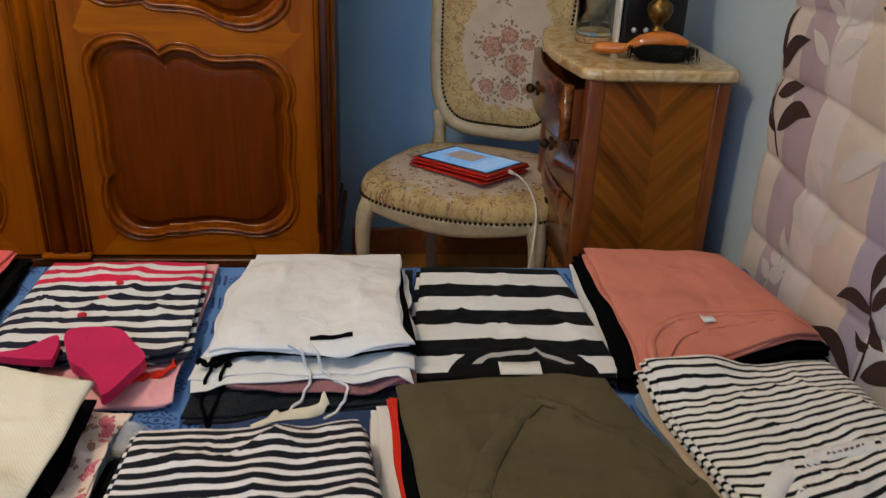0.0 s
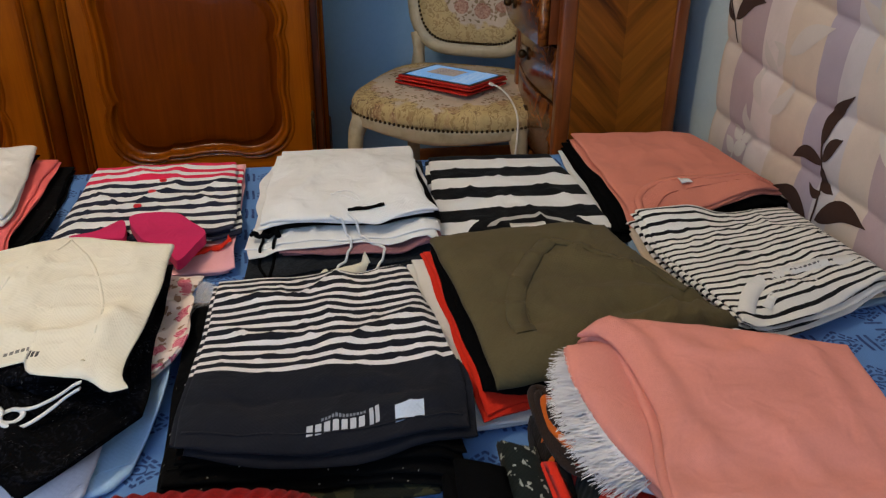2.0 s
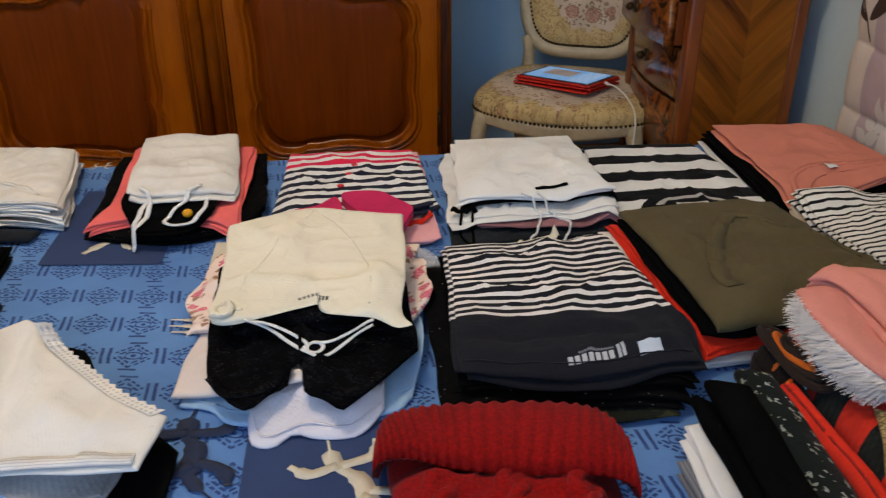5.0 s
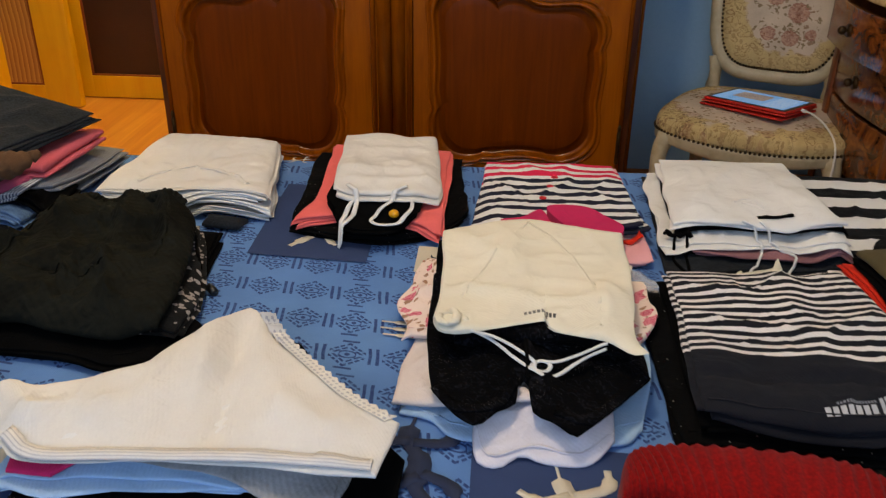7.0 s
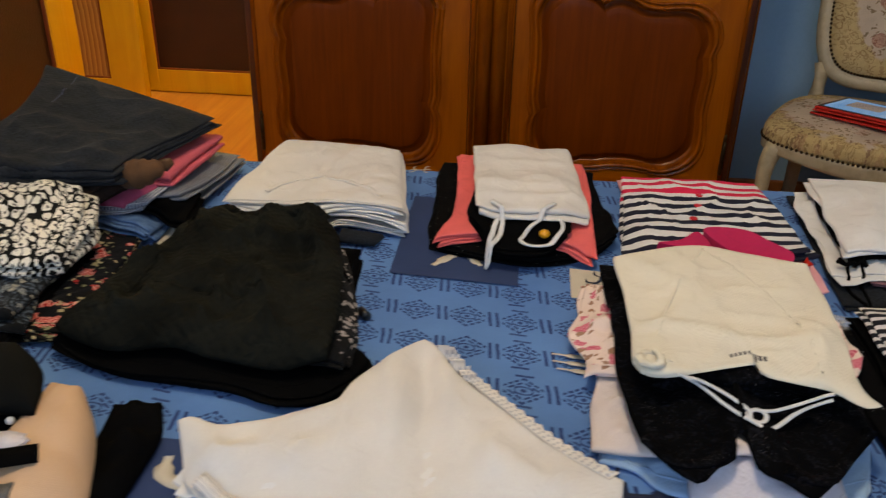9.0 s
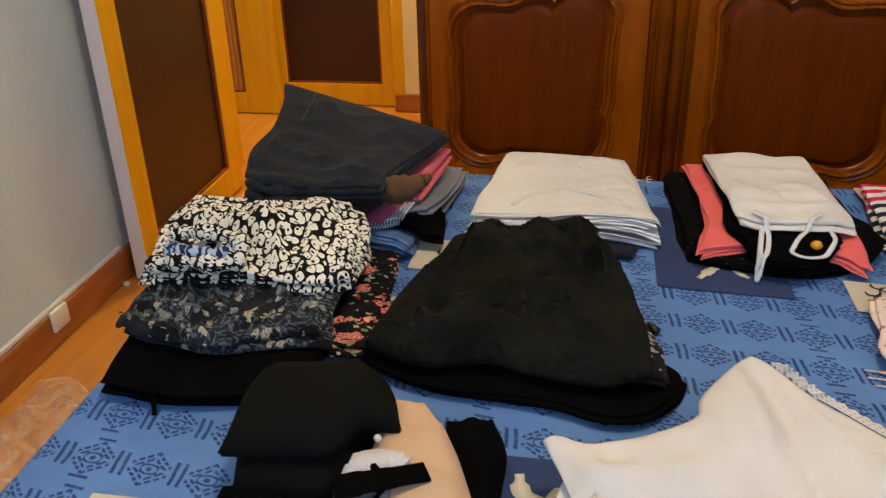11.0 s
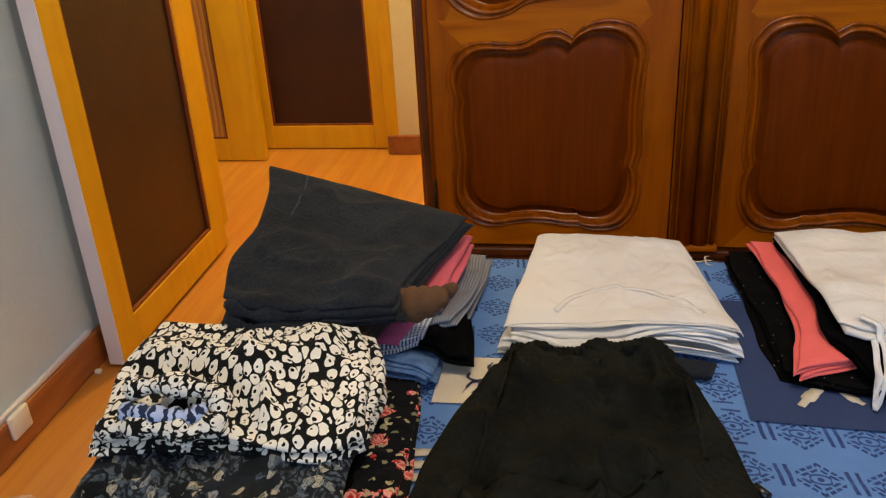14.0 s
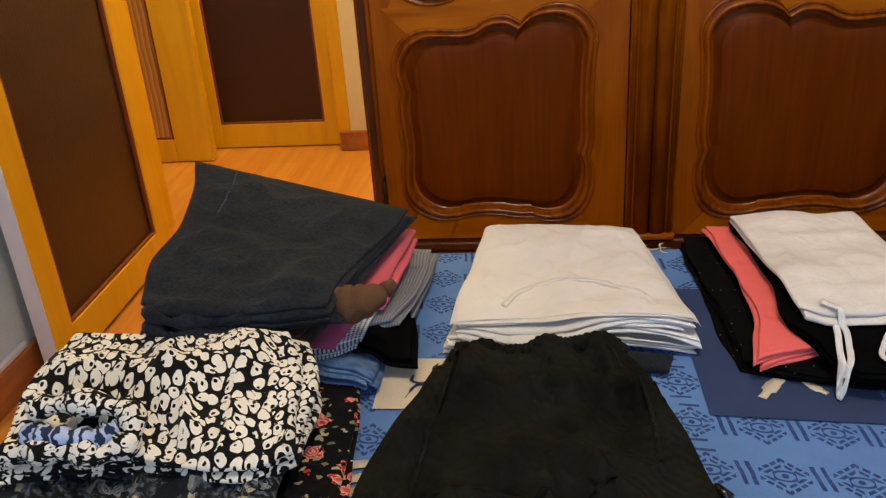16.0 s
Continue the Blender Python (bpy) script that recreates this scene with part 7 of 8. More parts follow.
bars(ob, s, 0.58, 0.285, 0.20, 0.016, 7, INK_GREY, -0.0045)

cloth("beige_striped_top", BEIGE_CLOTH, "beige top at the bottom of an olive pile", [(0.000, 0.52), (0.26, 0.52), (0.25, 0.81), (-0.010, 0.812)], 0.009, seed=53)
cloth("white_tee", WHITE_CLOTH, "white T-shirt in a pile under red and olive", [(0.010, 0.474), (0.28, 0.50), (0.25, 0.81), (-0.006, 0.812)], 0.013, layers=2, seed=54)
cloth("red_t_shirt", RED_CLOTH, "bright red T-shirt under an olive one", [(0.036, 0.474), (0.30, 0.51), (0.25, 0.805), (0.012, 0.808)], 0.012, near=[(0.09, 0.490)], layers=1, seed=55)
cloth("black_tee", BLACK_CLOTH, "black T-shirt under an olive one", [(0.038, 0.488), (0.30, 0.53), (0.255, 0.8), (0.020, 0.80)], 0.011, hem=True, near=[(0.10, 0.485)], layers=1, seed=56)
ob, s = cloth("olive_t_shirt", OLIVE_CLOTH, "olive green folded T-shirt on top of a pile", [(0.047, 0.478), (0.334, 0.560), (0.258, 0.800), (0.018, 0.790)], 0.016, near=[(0.09, 0.480), (0.16, 0.490), (0.25, 0.530)], right=[(0.30, 0.66)], layers=1, plain=True, edge=0.85, seed=57, wrinkle=0.0045, folds=[(0.42, 0.02, 0.98, 0.05, 0.010, 0.006), (0.35, 0.08, 0.70, 0.07, 0.006, -0.006), (0.70, 0.03, 0.80, 0.22, 0.007, 0.007), (0.82, 0.02, 0.93, 0.20, 0.007, 0.006), (0.60, 0.20, 0.97, 0.18, 0.008, -0.007), (0.15, 0.05, 0.5, 0.25, 0.012, 0.005), (0.05, 0.12, 0.3, 0.2, 0.01, 0.004), (0.5, 0.1, 0.9, 0.12, 0.012, 0.007), (0.45, 0.35, 0.95, 0.25, 0.012, 0.006), (0.62, 0.62, 0.9, 0.35, 0.012, 0.006), (0.3, 0.3, 0.42, 0.12, 0.010, 0.005)])
part("neckband", strip([(0.163, 0.742), (0.128, 0.690), (0.100, 0.632), (0.086, 0.578), (0.088, 0.535)], 0.022, thick=0.0026, lift=0.0003, n=60), OLIVE_CLOTH, ob, "faced neckline")
part("neckband_edge", cord([(0.160, 0.727), (0.134, 0.685), (0.111, 0.634), (0.099, 0.587), (0.098, 0.542)], 0.0014), OLIVE_CLOTH, ob, "stitched edge")
part("neckline_fold", strip([(0.165, 0.742), (0.205, 0.705), (0.25, 0.665), (0.295, 0.615)], 0.010, thick=0.0030, lift=0.0003, n=50), OLIVE_CLOTH, ob, "folded neckline")

cloth("camouflage_top", CAMO_CLOTH, "dark camouflage top at the bottom of a dark pile", [(-0.265, 0.415), (-0.02, 0.392), (-0.02, 0.70), (-0.27, 0.72)], 0.009, near=[(-0.2, 0.412), (-0.10, 0.388)], seed=60, wrinkle=0.004, wscale=16)
ob, s = cloth("black_sequined_top", SPECKLED_BLACK, "black dotted top under a navy striped one", [(-0.274, 0.420), (-0.005, 0.400), (-0.022, 0.742), (-0.284, 0.748)], 0.014, hem=True, layers=2, seed=61, wrinkle=0.003)
ob, s = cloth("black_jumper", BLACK_CLOTH, "black jumper under a navy striped top", [(-0.258, 0.428), (0.008, 0.418), (-0.02, 0.735), (-0.255, 0.735)], 0.012, hem=True, layers=2, seed=62, wrinkle=0.003)
ob, s = cloth("navy_striped_top", NAVY_STRIPES, "navy top with white stripes and a small chest print", [(-0.255, 0.430), (0.014, 0.434), (-0.021, 0.740), (-0.244, 0.728)], 0.013, near=[(-0.19, 0.417), (-0.09, 0.412)], right=[(0.016, 0.51)], layers=2, hem=True, seed=63, wrinkle=0.0035, wscale=8, folds=[(0.03, 0.20, 0.6, 0.22, 0.006, -0.005), (0.6, 0.22, 0.9, 0.16, 0.006, -0.004), (0.1, 0.10, 0.9, 0.13, 0.012, 0.004), (0.5, 0.3, 0.62, 0.98, 0.02, 0.006)])

cloth("light_blue_shirt", LIGHTBLUE_CLOTH, "light blue top at the bottom of a pile", [(-0.564, 0.467), (-0.305, 0.455), (-0.300, 0.80), (-0.560, 0.80)], 0.006, hem=True, near=[(-0.529, 0.459), (-0.489, 0.428), (-0.341, 0.429)], right=[(-0.288, 0.56), (-0.30, 0.66)], plain=True, seed=70, wrinkle=0.005, wscale=14)
cloth("lilac_satin_slip", LILAC_CLOTH, "pale lilac satin slip peeking out of a pile", [(-0.484, 0.431), (-0.338, 0.426), (-0.34, 0.62), (-0.48, 0.62)], 0.006, hem=True, near=[(-0.481, 0.405), (-0.474, 0.392), (-0.456, 0.389), (-0.434, 0.405), (-0.412, 0.398), (-0.375, 0.394), (-0.356, 0.404)], plain=True, seed=71, wrinkle=0.006, wscale=16)
cloth("pale_pink_slip", fabric("pale_blush_satin", C(222, 210, 206), 0.08, rough=0.6), "pale blush slip crumpled under black lace", [(-0.574, 0.468), (-0.40, 0.46), (-0.40, 0.70), (-0.560, 0.70)], 0.008, plain=True, left=[(-0.574, 0.53), (-0.562, 0.60)], seed=77, wrinkle=0.007, wscale=15)
ob, s = cloth("rose_print_top", PINK_FLORAL_CLOTH, "cream top with pink roses under black lace", [(-0.572, 0.585), (-0.292, 0.575), (-0.282, 0.80), (-0.572, 0.800)], 0.009, hem=True, left=[(-0.570, 0.62), (-0.588, 0.68), (-0.578, 0.74)], right=[(-0.268, 0.63), (-0.272, 0.69), (-0.288, 0.75)], seed=72, wrinkle=0.012, wscale=18, ragged=0.006)
cloth("clear_plastic_pouch", CLEAR_FILM, "clear plastic garment pouch at the edge of a pile", [(-0.285, 0.68), (-0.246, 0.67), (-0.236, 0.78), (-0.282, 0.79)], 0.010, cap=BED + 0.012, category="packaging", seed=73, wrinkle=0.003)
ob, s = cloth("black_lace_shorts", BLACK_LACE, "black lace shorts under a cream camisole", [(-0.530, 0.462), (-0.296, 0.498), (-0.310, 0.80), (-0.548, 0.82)], 0.007, near=[(-0.505, 0.424), (-0.486, 0.409), (-0.478, 0.411), (-0.461, 0.434), (-0.443, 0.447), (-0.438, 0.476), (-0.428, 0.478), (-0.425, 0.434), (-0.404, 0.418), (-0.387, 0.399), (-0.38, 0.401), (-0.338, 0.448)], left=[(-0.538, 0.52), (-0.545, 0.6)], right=[(-0.296, 0.54), (-0.302, 0.6)], plain=True, seed=74, wrinkle=0.005, wscale=14, ragged=0.0012)
part("leg_hem", strip(uvline(s, [(0.02, 0.02), (0.12, 0.02), (0.25, 0.02), (0.36, 0.03)]), 0.012, thick=0.0015), BLACK_LACE, ob, "scalloped lace hem")
part("leg_hem", strip(uvline(s, [(0.60, 0.03), (0.72, 0.02), (0.85, 0.02), (0.98, 0.02)]), 0.012, thick=0.0015), BLACK_LACE, ob, "scalloped lace hem")
part("crotch_seam", strip(uvline(s, [(0.48, 0.06), (0.49, 0.2), (0.49, 0.4)]), 0.004, thick=0.0015), BLACK_CLOTH, ob, "centre seam")
fold = Sheet([(-0.516, 0.536), (-0.322, 0.530), (-0.316, 0.750), (-0.53, 0.745)], 0.050, layers=3, plain=True, seed=76, wrinkle=0.002, ragged=0.003, level=BED + 0.024, cap=BED + 0.024)
for layer in fold.sheets():
    part("folded_layer", layer, BLACK_LACE, ob, "folded black lace")
ob2, s2 = cloth("cream_camisole", CREAM_PRINTED, "cream camisole with white ties on black lace shorts", [(-0.53, 0.535), (-0.302, 0.49), (-0.298, 0.769), (-0.538, 0.758)], 0.008, near=[(-0.522, 0.518), (-0.499, 0.515), (-0.465, 0.529), (-0.436, 0.541), (-0.405, 0.549), (-0.402, 0.529), (-0.372, 0.518), (-0.344, 0.51), (-0.32, 0.487)], left=[(-0.534, 0.543), (-0.534, 0.632)], right=[(-0.312, 0.524), (-0.304, 0.643)], far=[(-0.489, 0.785), (-0.427, 0.808), (-0.367, 0.789)], plain=True, level=0.634, cap=0.634, lift=(-0.006, -0.006, 0.002, 0.002), seed=75, wrinkle=0.0055, wscale=6, folds=[(0.05, 0.12, 0.18, 0.02, 0.012, 0.005), (0.8, 0.05, 0.9, 0.4, 0.016, 0.005), (0.85, 0.3, 0.95, 0.1, 0.012, 0.004), (0.35, 0.5, 0.7, 0.55, 0.03, 0.003)])
part("side_seam", strip([(-0.425, 0.793), (-0.462, 0.709), (-0.493, 0.626), (-0.51, 0.562)], 0.0035, thick=0.0006, lift=0.0002), CREAM_CLOTH, ob2, "pressed seam")
part("side_seam", strip([(-0.425, 0.793), (-0.385, 0.727), (-0.358, 0.648), (-0.349, 0.594), (-0.351, 0.528)], 0.0035, thick=0.0006, lift=0.0002), CREAM_CLOTH, ob2, "pressed seam")
for path in ([(-0.497, 0.522, 0.64), (-0.46, 0.529, 0.618), (-0.426, 0.529, 0.6), (-0.422, 0.518, 0.594), (-0.411, 0.519, 0.594), (-0.405, 0.529, 0.596), (-0.413, 0.536, 0.6), (-0.424, 0.525, 0.602), (-0.428, 0.514, 0.598)], [(-0.492, 0.518, 0.64), (-0.464, 0.527, 0.612), (-0.426, 0.516, 0.594), (-0.405, 0.511, 0.594), (-0.377, 0.517, 0.606), (-0.348, 0.501, 0.64)], [(-0.417, 0.534, 0.6), (-0.378, 0.523, 0.616), (-0.347, 0.503, 0.64)]):
    Q = spline([(x, y - 0.030 * math.exp(-((x + 0.412) / 0.045) ** 2), z) for x, y, z in path], 60)
    lie = np.maximum(Q[:, 2], [height(p[0], p[1]) + 0.002 for p in Q])
    lie = np.convolve(np.pad(lie, 9, "edge"), np.ones(19) / 19, "valid") + 0.003
    part("tie", tube([Vector((p[0], p[1], h)) for p, h in zip(Q, lie)], 0.0027, 6, flat=0.5), WHITE_CLOTH, ob2, "white tie ribbon")
for k in range(7):
    a = k * 0.9
    part("ruffle_fold", tube([Vector((-0.516 + 0.017 * math.cos(a + t) * (1 - 0.1 * k), 0.533 + 0.014 * math.sin(a + t), 0.641 + 0.001 * k)) for t in np.linspace(0, 2.2, 9)], 0.004, 6, flat=0.6), CREAM_CLOTH, ob2, "gathered cream ruffle")

# black fleece shorts on small prints
cloth("black_base_top", BLACK_CLOTH, "black garment under faded black shorts", [(-1.19, 0.58), (-0.832, 0.556), (-0.885, 0.86), (-1.12, 0.88)], 0.016, hem=True, near=[(-1.106, 0.542), (-0.968, 0.530), (-0.905, 0.510), (-0.860, 0.522)], right=[(-0.822, 0.60), (-0.866, 0.65), (-0.874, 0.75)], seed=80, wrinkle=0.004)
ob, s = cloth("blossom_print_top", BLOSSOM_TRIM, "black top with small pale blossoms", [(-1.08, 0.60), (-0.842, 0.560), (-0.908, 0.85), (-1.1, 0.82)], 0.014, right=[(-0.846, 0.64), (-0.868, 0.73)], seed=81, wrinkle=0.004, wscale=18)
ob, s = cloth("black_drawstring_pouch", BLACK_CLOTH, "small black shorts with a drawstring on the bedspread", [(-0.905, 0.70), (-0.872, 0.665), (-0.886, 0.876), (-0.935, 0.880)], 0.007, level=BED, cap=BED + 0.004, seed=82, wrinkle=0.003)
part("drawstring", cord([(-0.900, 0.81), (-0.883, 0.762), (-0.864, 0.727), (-0.847, 0.708)], 0.0022), BLACK_CLOTH, ob, "black drawstring")
bm = bmesh.new()
add_tube(bm, [(-0.853, 0.714, BED + 0.0075), (-0.842, 0.701, BED + 0.0065)], 0.0058, 10)
part("cord_stop", bm, BLACK_PLASTIC, ob, "black cord stop")
part("cord_tip", cord([(-0.892, 0.704, BED + 0.034), (-0.880, 0.716, BED + 0.028), (-0.868, 0.722, BED + 0.020)], 0.0032, n=8), LIME_BEAD, ob, "lime cord tip")
ob, s = cloth("black_fleece_shorts", BLACK_FLEECE, "faded black fleece shorts with an elastic waist", [(-1.186, 0.578), (-0.860, 0.548), (-0.936, 0.852), (-1.106, 0.880)], 0.030, cap=BED + 0.034, near=[(-1.12, 0.556), (-1.042, 0.564), (-0.93, 0.540)], right=[(-0.860, 0.62), (-0.872, 0.71), (-0.894, 0.79), (-0.912, 0.832)], left=[(-1.174, 0.665), (-1.158, 0.74), (-1.138, 0.80), (-1.118, 0.85)], plain=True, fine=0.004, seed=83, wrinkle=0.011, wscale=7, edge=0.8, puff=0.006, lift=(-0.006, -0.004, 0.010, 0.010), folds=[(0.1, 0.92, 0.20, 0.55, 0.014, -0.012), (0.20, 0.91, 0.34, 0.40, 0.016, 0.012), (0.45, 0.91, 0.60, 0.50, 0.012, -0.011), (0.54, 0.91, 0.70, 0.30, 0.018, 0.011), (0.72, 0.91, 0.80, 0.60, 0.011, -0.010), (0.85, 0.88, 0.90, 0.45, 0.014, 0.007), (0.36, 0.91, 0.40, 0.75, 0.009, -0.008), (0.10, 0.1, 0.15, 0.55, 0.018, 0.009), (0.25, 0.12, 0.48, 0.42, 0.016, 0.010), (0.55, 0.08, 0.62, 0.24, 0.012, -0.008), (0.75, 0.05, 0.80, 0.38, 0.014, 0.009), (0.22, 0.27, 0.45, 0.25, 0.004, -0.006), (0.45, 0.25, 0.72, 0.28, 0.004, -0.006), (0.05, 0.075, 0.95, 0.085, 0.004, -0.004)])
for path in ([(0.12, 0.88), (0.17, 0.70), (0.19, 0.45), (0.17, 0.12)], [(0.22, 0.24), (0.40, 0.23), (0.58, 0.235), (0.72, 0.27)], [(0.84, 0.86), (0.88, 0.60), (0.87, 0.40)]):
    part("seam", strip(uvline(s, path), 0.0045, thick=0.0009, lift=-0.0003, n=60), BLACK_FLEECE, ob, "stitched seam")
for c, d in ((0.0, 0.0), (0.036, 0.002)):
    n = 190
    Q = np.array([s.at(u, 0.95 - c, 0.0) for u in np.linspace(0.0, 1.0, n + 30)])
    P = [Q[k:k + 31].mean(0) + np.array([0, 0.004, -0.003 - d]) for k in range(n)]
    part("waistband", tube(P, [0.0100 + 0.0007 * math.sin(k * 0.95) + 0.0008 * math.sin(k * 0.19) for k in range(n)], 10), BLACK_FLEECE, ob, "gathered elastic waistband")

# ---- clothes: near row ----
# scarves beside the headboard end
def scarf(name, mat, label, corners, thick, **more):
    return cloth(name, mat, label, corners, thick, "scarf", **more)


scarf("leaf_print_scarf", LEAF_SCARF_CLOTH, "dark scarf with pale leaves folded narrow", [(0.018, 0.14), (0.062, 0.13), (0.062, 0.375), (0.028, 0.392)], 0.078, layers=2, plain=True, level=BED, cap=BED, seed=100, wrinkle=0.004, edge=0.5)
scarf("red_scarf", RED_CLOTH, "plain red scarf squeezed between others", [(0.060, 0.12), (0.084, 0.12), (0.076, 0.345), (0.058, 0.35)], 0.086, layers=2, plain=True, level=BED, cap=BED, seed=109, wrinkle=0.003, edge=0.4)
scarf("red_and_black_scarf", RED_BLACK_KNIT, "red and dark green ribbed scarf in a pile", [(0.075, 0.10), (0.40, 0.06), (0.385, 0.335), (0.082, 0.345)], 0.100, layers=2, plain=True, level=BED, cap=BED, seed=101, wrinkle=0.002, rib=("u", 0.0066, 0.0011), fine=0.0022, edge=0.4)
ob, s = scarf("orange_print_scarf", ORANGE_PRINT_CLOTH, "dark brown scarf with orange edges rolled up", [(0.062, 0.315), (0.088, 0.312), (0.094, 0.428), (0.066, 0.432)], 0.088, layers=1, plain=True, level=BED, cap=BED, seed=103, wrinkle=0.002, edge=0.3)
for k in range(4):
    a, b = 0.058 - 0.013 * k, 0.0135 - 0.003 * k
    P = [Vector((0.078 + b * math.cos(t) - 0.10 * a * math.sin(t), 0.370 + a * math.sin(t), 0.650 + 0.003 * k + 0.002 * math.sin(3 * t + k))) for t in np.linspace(0, 2 * math.pi, 40, endpoint=False)]
    part("rolled_layer", tube(P, 0.0042 - 0.0003 * k, 8, closed=True), ORANGE_CLOTH if k == 2 else DARKBROWN_CLOTH, ob, "orange layer" if k == 2 else "dark brown layer")
scarf("brocade_belt", BROCADE_CLOTH, "gold brocade band laid over scarves", [(0.066, 0.175), (0.098, 0.170), (0.128, 0.252), (0.104, 0.266)], 0.010, seed=104, wrinkle=0.001, level=0.657, cap=0.657)
scarf("wine_scarf", WINE_CLOTH, "wine red scarf folded in a pile", [(0.155, 0.195), (0.385, 0.185), (0.36, 0.34), (0.12, 0.34)], 0.026, plain=True, seed=102, wrinkle=0.003, level=0.655, cap=0.655)
scarf("black_scarf", BLACK_CLOTH, "black velvet scarf bunched on a pile", [(0.190, 0.12), (0.375, 0.09), (0.370, 0.222), (0.150, 0.235)], 0.030, near=[(0.24, 0.125), (0.31, 0.11)], layers=2, plain=True, seed=105, wrinkle=0.007, wscale=16, level=0.654, cap=0.654, edge=0.9)
ribs = tube([Vector((0.235 + 0.13 * t, 0.102 - 0.028 * t + 0.002 * math.sin(t * 9), 0.672 + 0.0016 * math.sin(t * 150))) for t in np.linspace(0, 1, 120)], [0.0055 + 0.0012 * math.sin(k * 1.9) for k in range(120)], 8, flat=0.6)
tagged(link("red_ribbed_scarf", ribs, RED_CLOTH, centre_of(ribs)), "edge of a red ribbed scarf between black ones", "scarf", FOLDED)
ob, s = scarf("white_fringed_scarf", WHITE_FLUFF, "white fluffy fringed scarf under a pink one", [(0.128, 0.262), (0.30, 0.26), (0.30, 0.35), (0.098, 0.412)], 0.026, left=[(0.100, 0.276), (0.084, 0.308), (0.080, 0.360)], plain=True, seed=106, wrinkle=0.003, level=0.664, cap=0.664, lift=(0.0, -0.01, -0.01, 0.022))
bm = bmesh.new()
g = random.Random(7)
for k in range(2000):
    v = 0.12 + 0.88 * g.random()
    p = s.at(0.04, v)
    l = g.uniform(0.014, 0.030)
    a = g.uniform(-0.9, 0.4)
    q = Vector((p.x - l * math.cos(a), p.y + l * math.sin(a) * 0.8 - 0.003, p.z - g.uniform(0.0, 0.022)))
    d = Vector((0.0003, 0.0008, 0))
    p = p + Vector((0.012, 0, -g.uniform(0, 0.016)))
    bm.faces.new([bm.verts.new(w) for w in (p - d, p + d, q + d * 0.4, q - d * 0.4)])
part("fringe", bm, WHITE_FLUFF, ob, "loose white fringe")
under = Sheet([(0.116, 0.243), (0.29, 0.25), (0.31, 0.37), (0.090, 0.408)], 0.034, left=[(0.104, 0.275), (0.094, 0.315), (0.086, 0.365)], far=[(0.131, 0.412), (0.224, 0.396)], plain=True, layers=2, level=0.672, cap=0.672, lift=(-0.008, -0.02, -0.008, 0.010), seed=108, wrinkle=0.004, edge=0.7, scatter=0.010)
under_layers = under.sheets()
ob, s = scarf("pink_scarf", PINK_SCARF_CLOTH, "soft salmon pink scarf folded on top of a pile", [(0.107, 0.205), (0.292, 0.186), (0.328, 0.366), (0.100, 0.408)], 0.018, near=[(0.150, 0.205), (0.211, 0.200)], left=[(0.116, 0.245), (0.128, 0.300), (0.130, 0.360), (0.120, 0.400)], far=[(0.131, 0.420), (0.224, 0.398)], right=[(0.316, 0.28)], plain=True, layers=2, seed=107, wrinkle=0.0035, wscale=7, level=0.700, cap=0.700, lift=(0.002, -0.014, 0.000, 0.006), edge=0.95, scatter=0.004, folds=[(0.03, 0.14, 0.97, 0.16, 0.012, -0.0035), (0.2, 0.95, 0.28, 0.6, 0.03, 0.005), (0.45, 0.9, 0.5, 0.45, 0.03, 0.005), (0.7, 0.85, 0.62, 0.4, 0.03, 0.005), (0.10, 0.95, 0.10, 0.35, 0.010, 0.005), (0.16, 0.9, 0.15, 0.4, 0.010, -0.004)])
for layer in under_layers:
    part("under_fold", layer, PINK_SCARF_CLOTH, ob, "folded under layer")

# dark and white small things between hat and scarves
cloth("grey_tweed_top", GREY_CLOTH, "grey tweed garment at the bottom of a small pile", [(-0.045, 0.14), (0.03, 0.14), (0.03, 0.32), (-0.05, 0.315)], 0.014, layers=2, level=BED, cap=BED, seed=110)
cloth("white_pullover", WHITE_CLOTH, "white folded garment under a black one", [(-0.035, 0.13), (0.04, 0.13), (0.03, 0.36), (-0.035, 0.345)], 0.020, layers=2, level=BED + 0.012, cap=BED + 0.012, seed=111)
cloth("black_pullover", BLACK_CLOTH, "black pullover folded on a white garment", [(-0.022, 0.12), (0.022, 0.12), (0.028, 0.345), (-0.016, 0.365)], 0.052, hem=True, layers=2, plain=True, level=BED + 0.030, cap=BED + 0.030, seed=112, edge=0.6, wrinkle=0.004)

# red knitted hat on a grey one
cloth("grey_knitted_hat", GREY_WOOL, "grey knitted hat under a red one", [(-0.365, 0.12), (-0.16, 0.12), (-0.17, 0.26), (-0.355, 0.272)], 0.022, category="hat", edge=1.4, seed=120)
hat, s = cloth("red_knitted_hat", RED_KNIT, "red cable-knit hat with a turned-up ribbed cuff", [(-0.338, 0.05), (-0.128, 0.04), (-0.120, 0.345), (-0.338, 0.355)], 0.036, category="hat", edge=1.2, seed=121, wrinkle=0.004, wscale=30, folds=[(0.2, 0.0, 0.2, 0.9, 0.012, 0.004), (0.5, 0.0, 0.5, 0.9, 0.014, 0.004), (0.8, 0.0, 0.8, 0.9, 0.012, 0.004)], level=BED)
for cx in (0.20, 0.5, 0.80):
    for ph in (0, math.pi):
        P = [s.at(cx + 0.045 * math.sin(v * 26 + ph), v, 0.001 + 0.003 * math.cos(v * 26 + ph)) for v in np.linspace(0.05, 0.80, 50)]
        part("cable", tube(P, 0.0075, 8, flat=0.7), RED_KNIT, hat, "twisted knit cable")
bm = bmesh.new()
NU, ribs = 300, 25
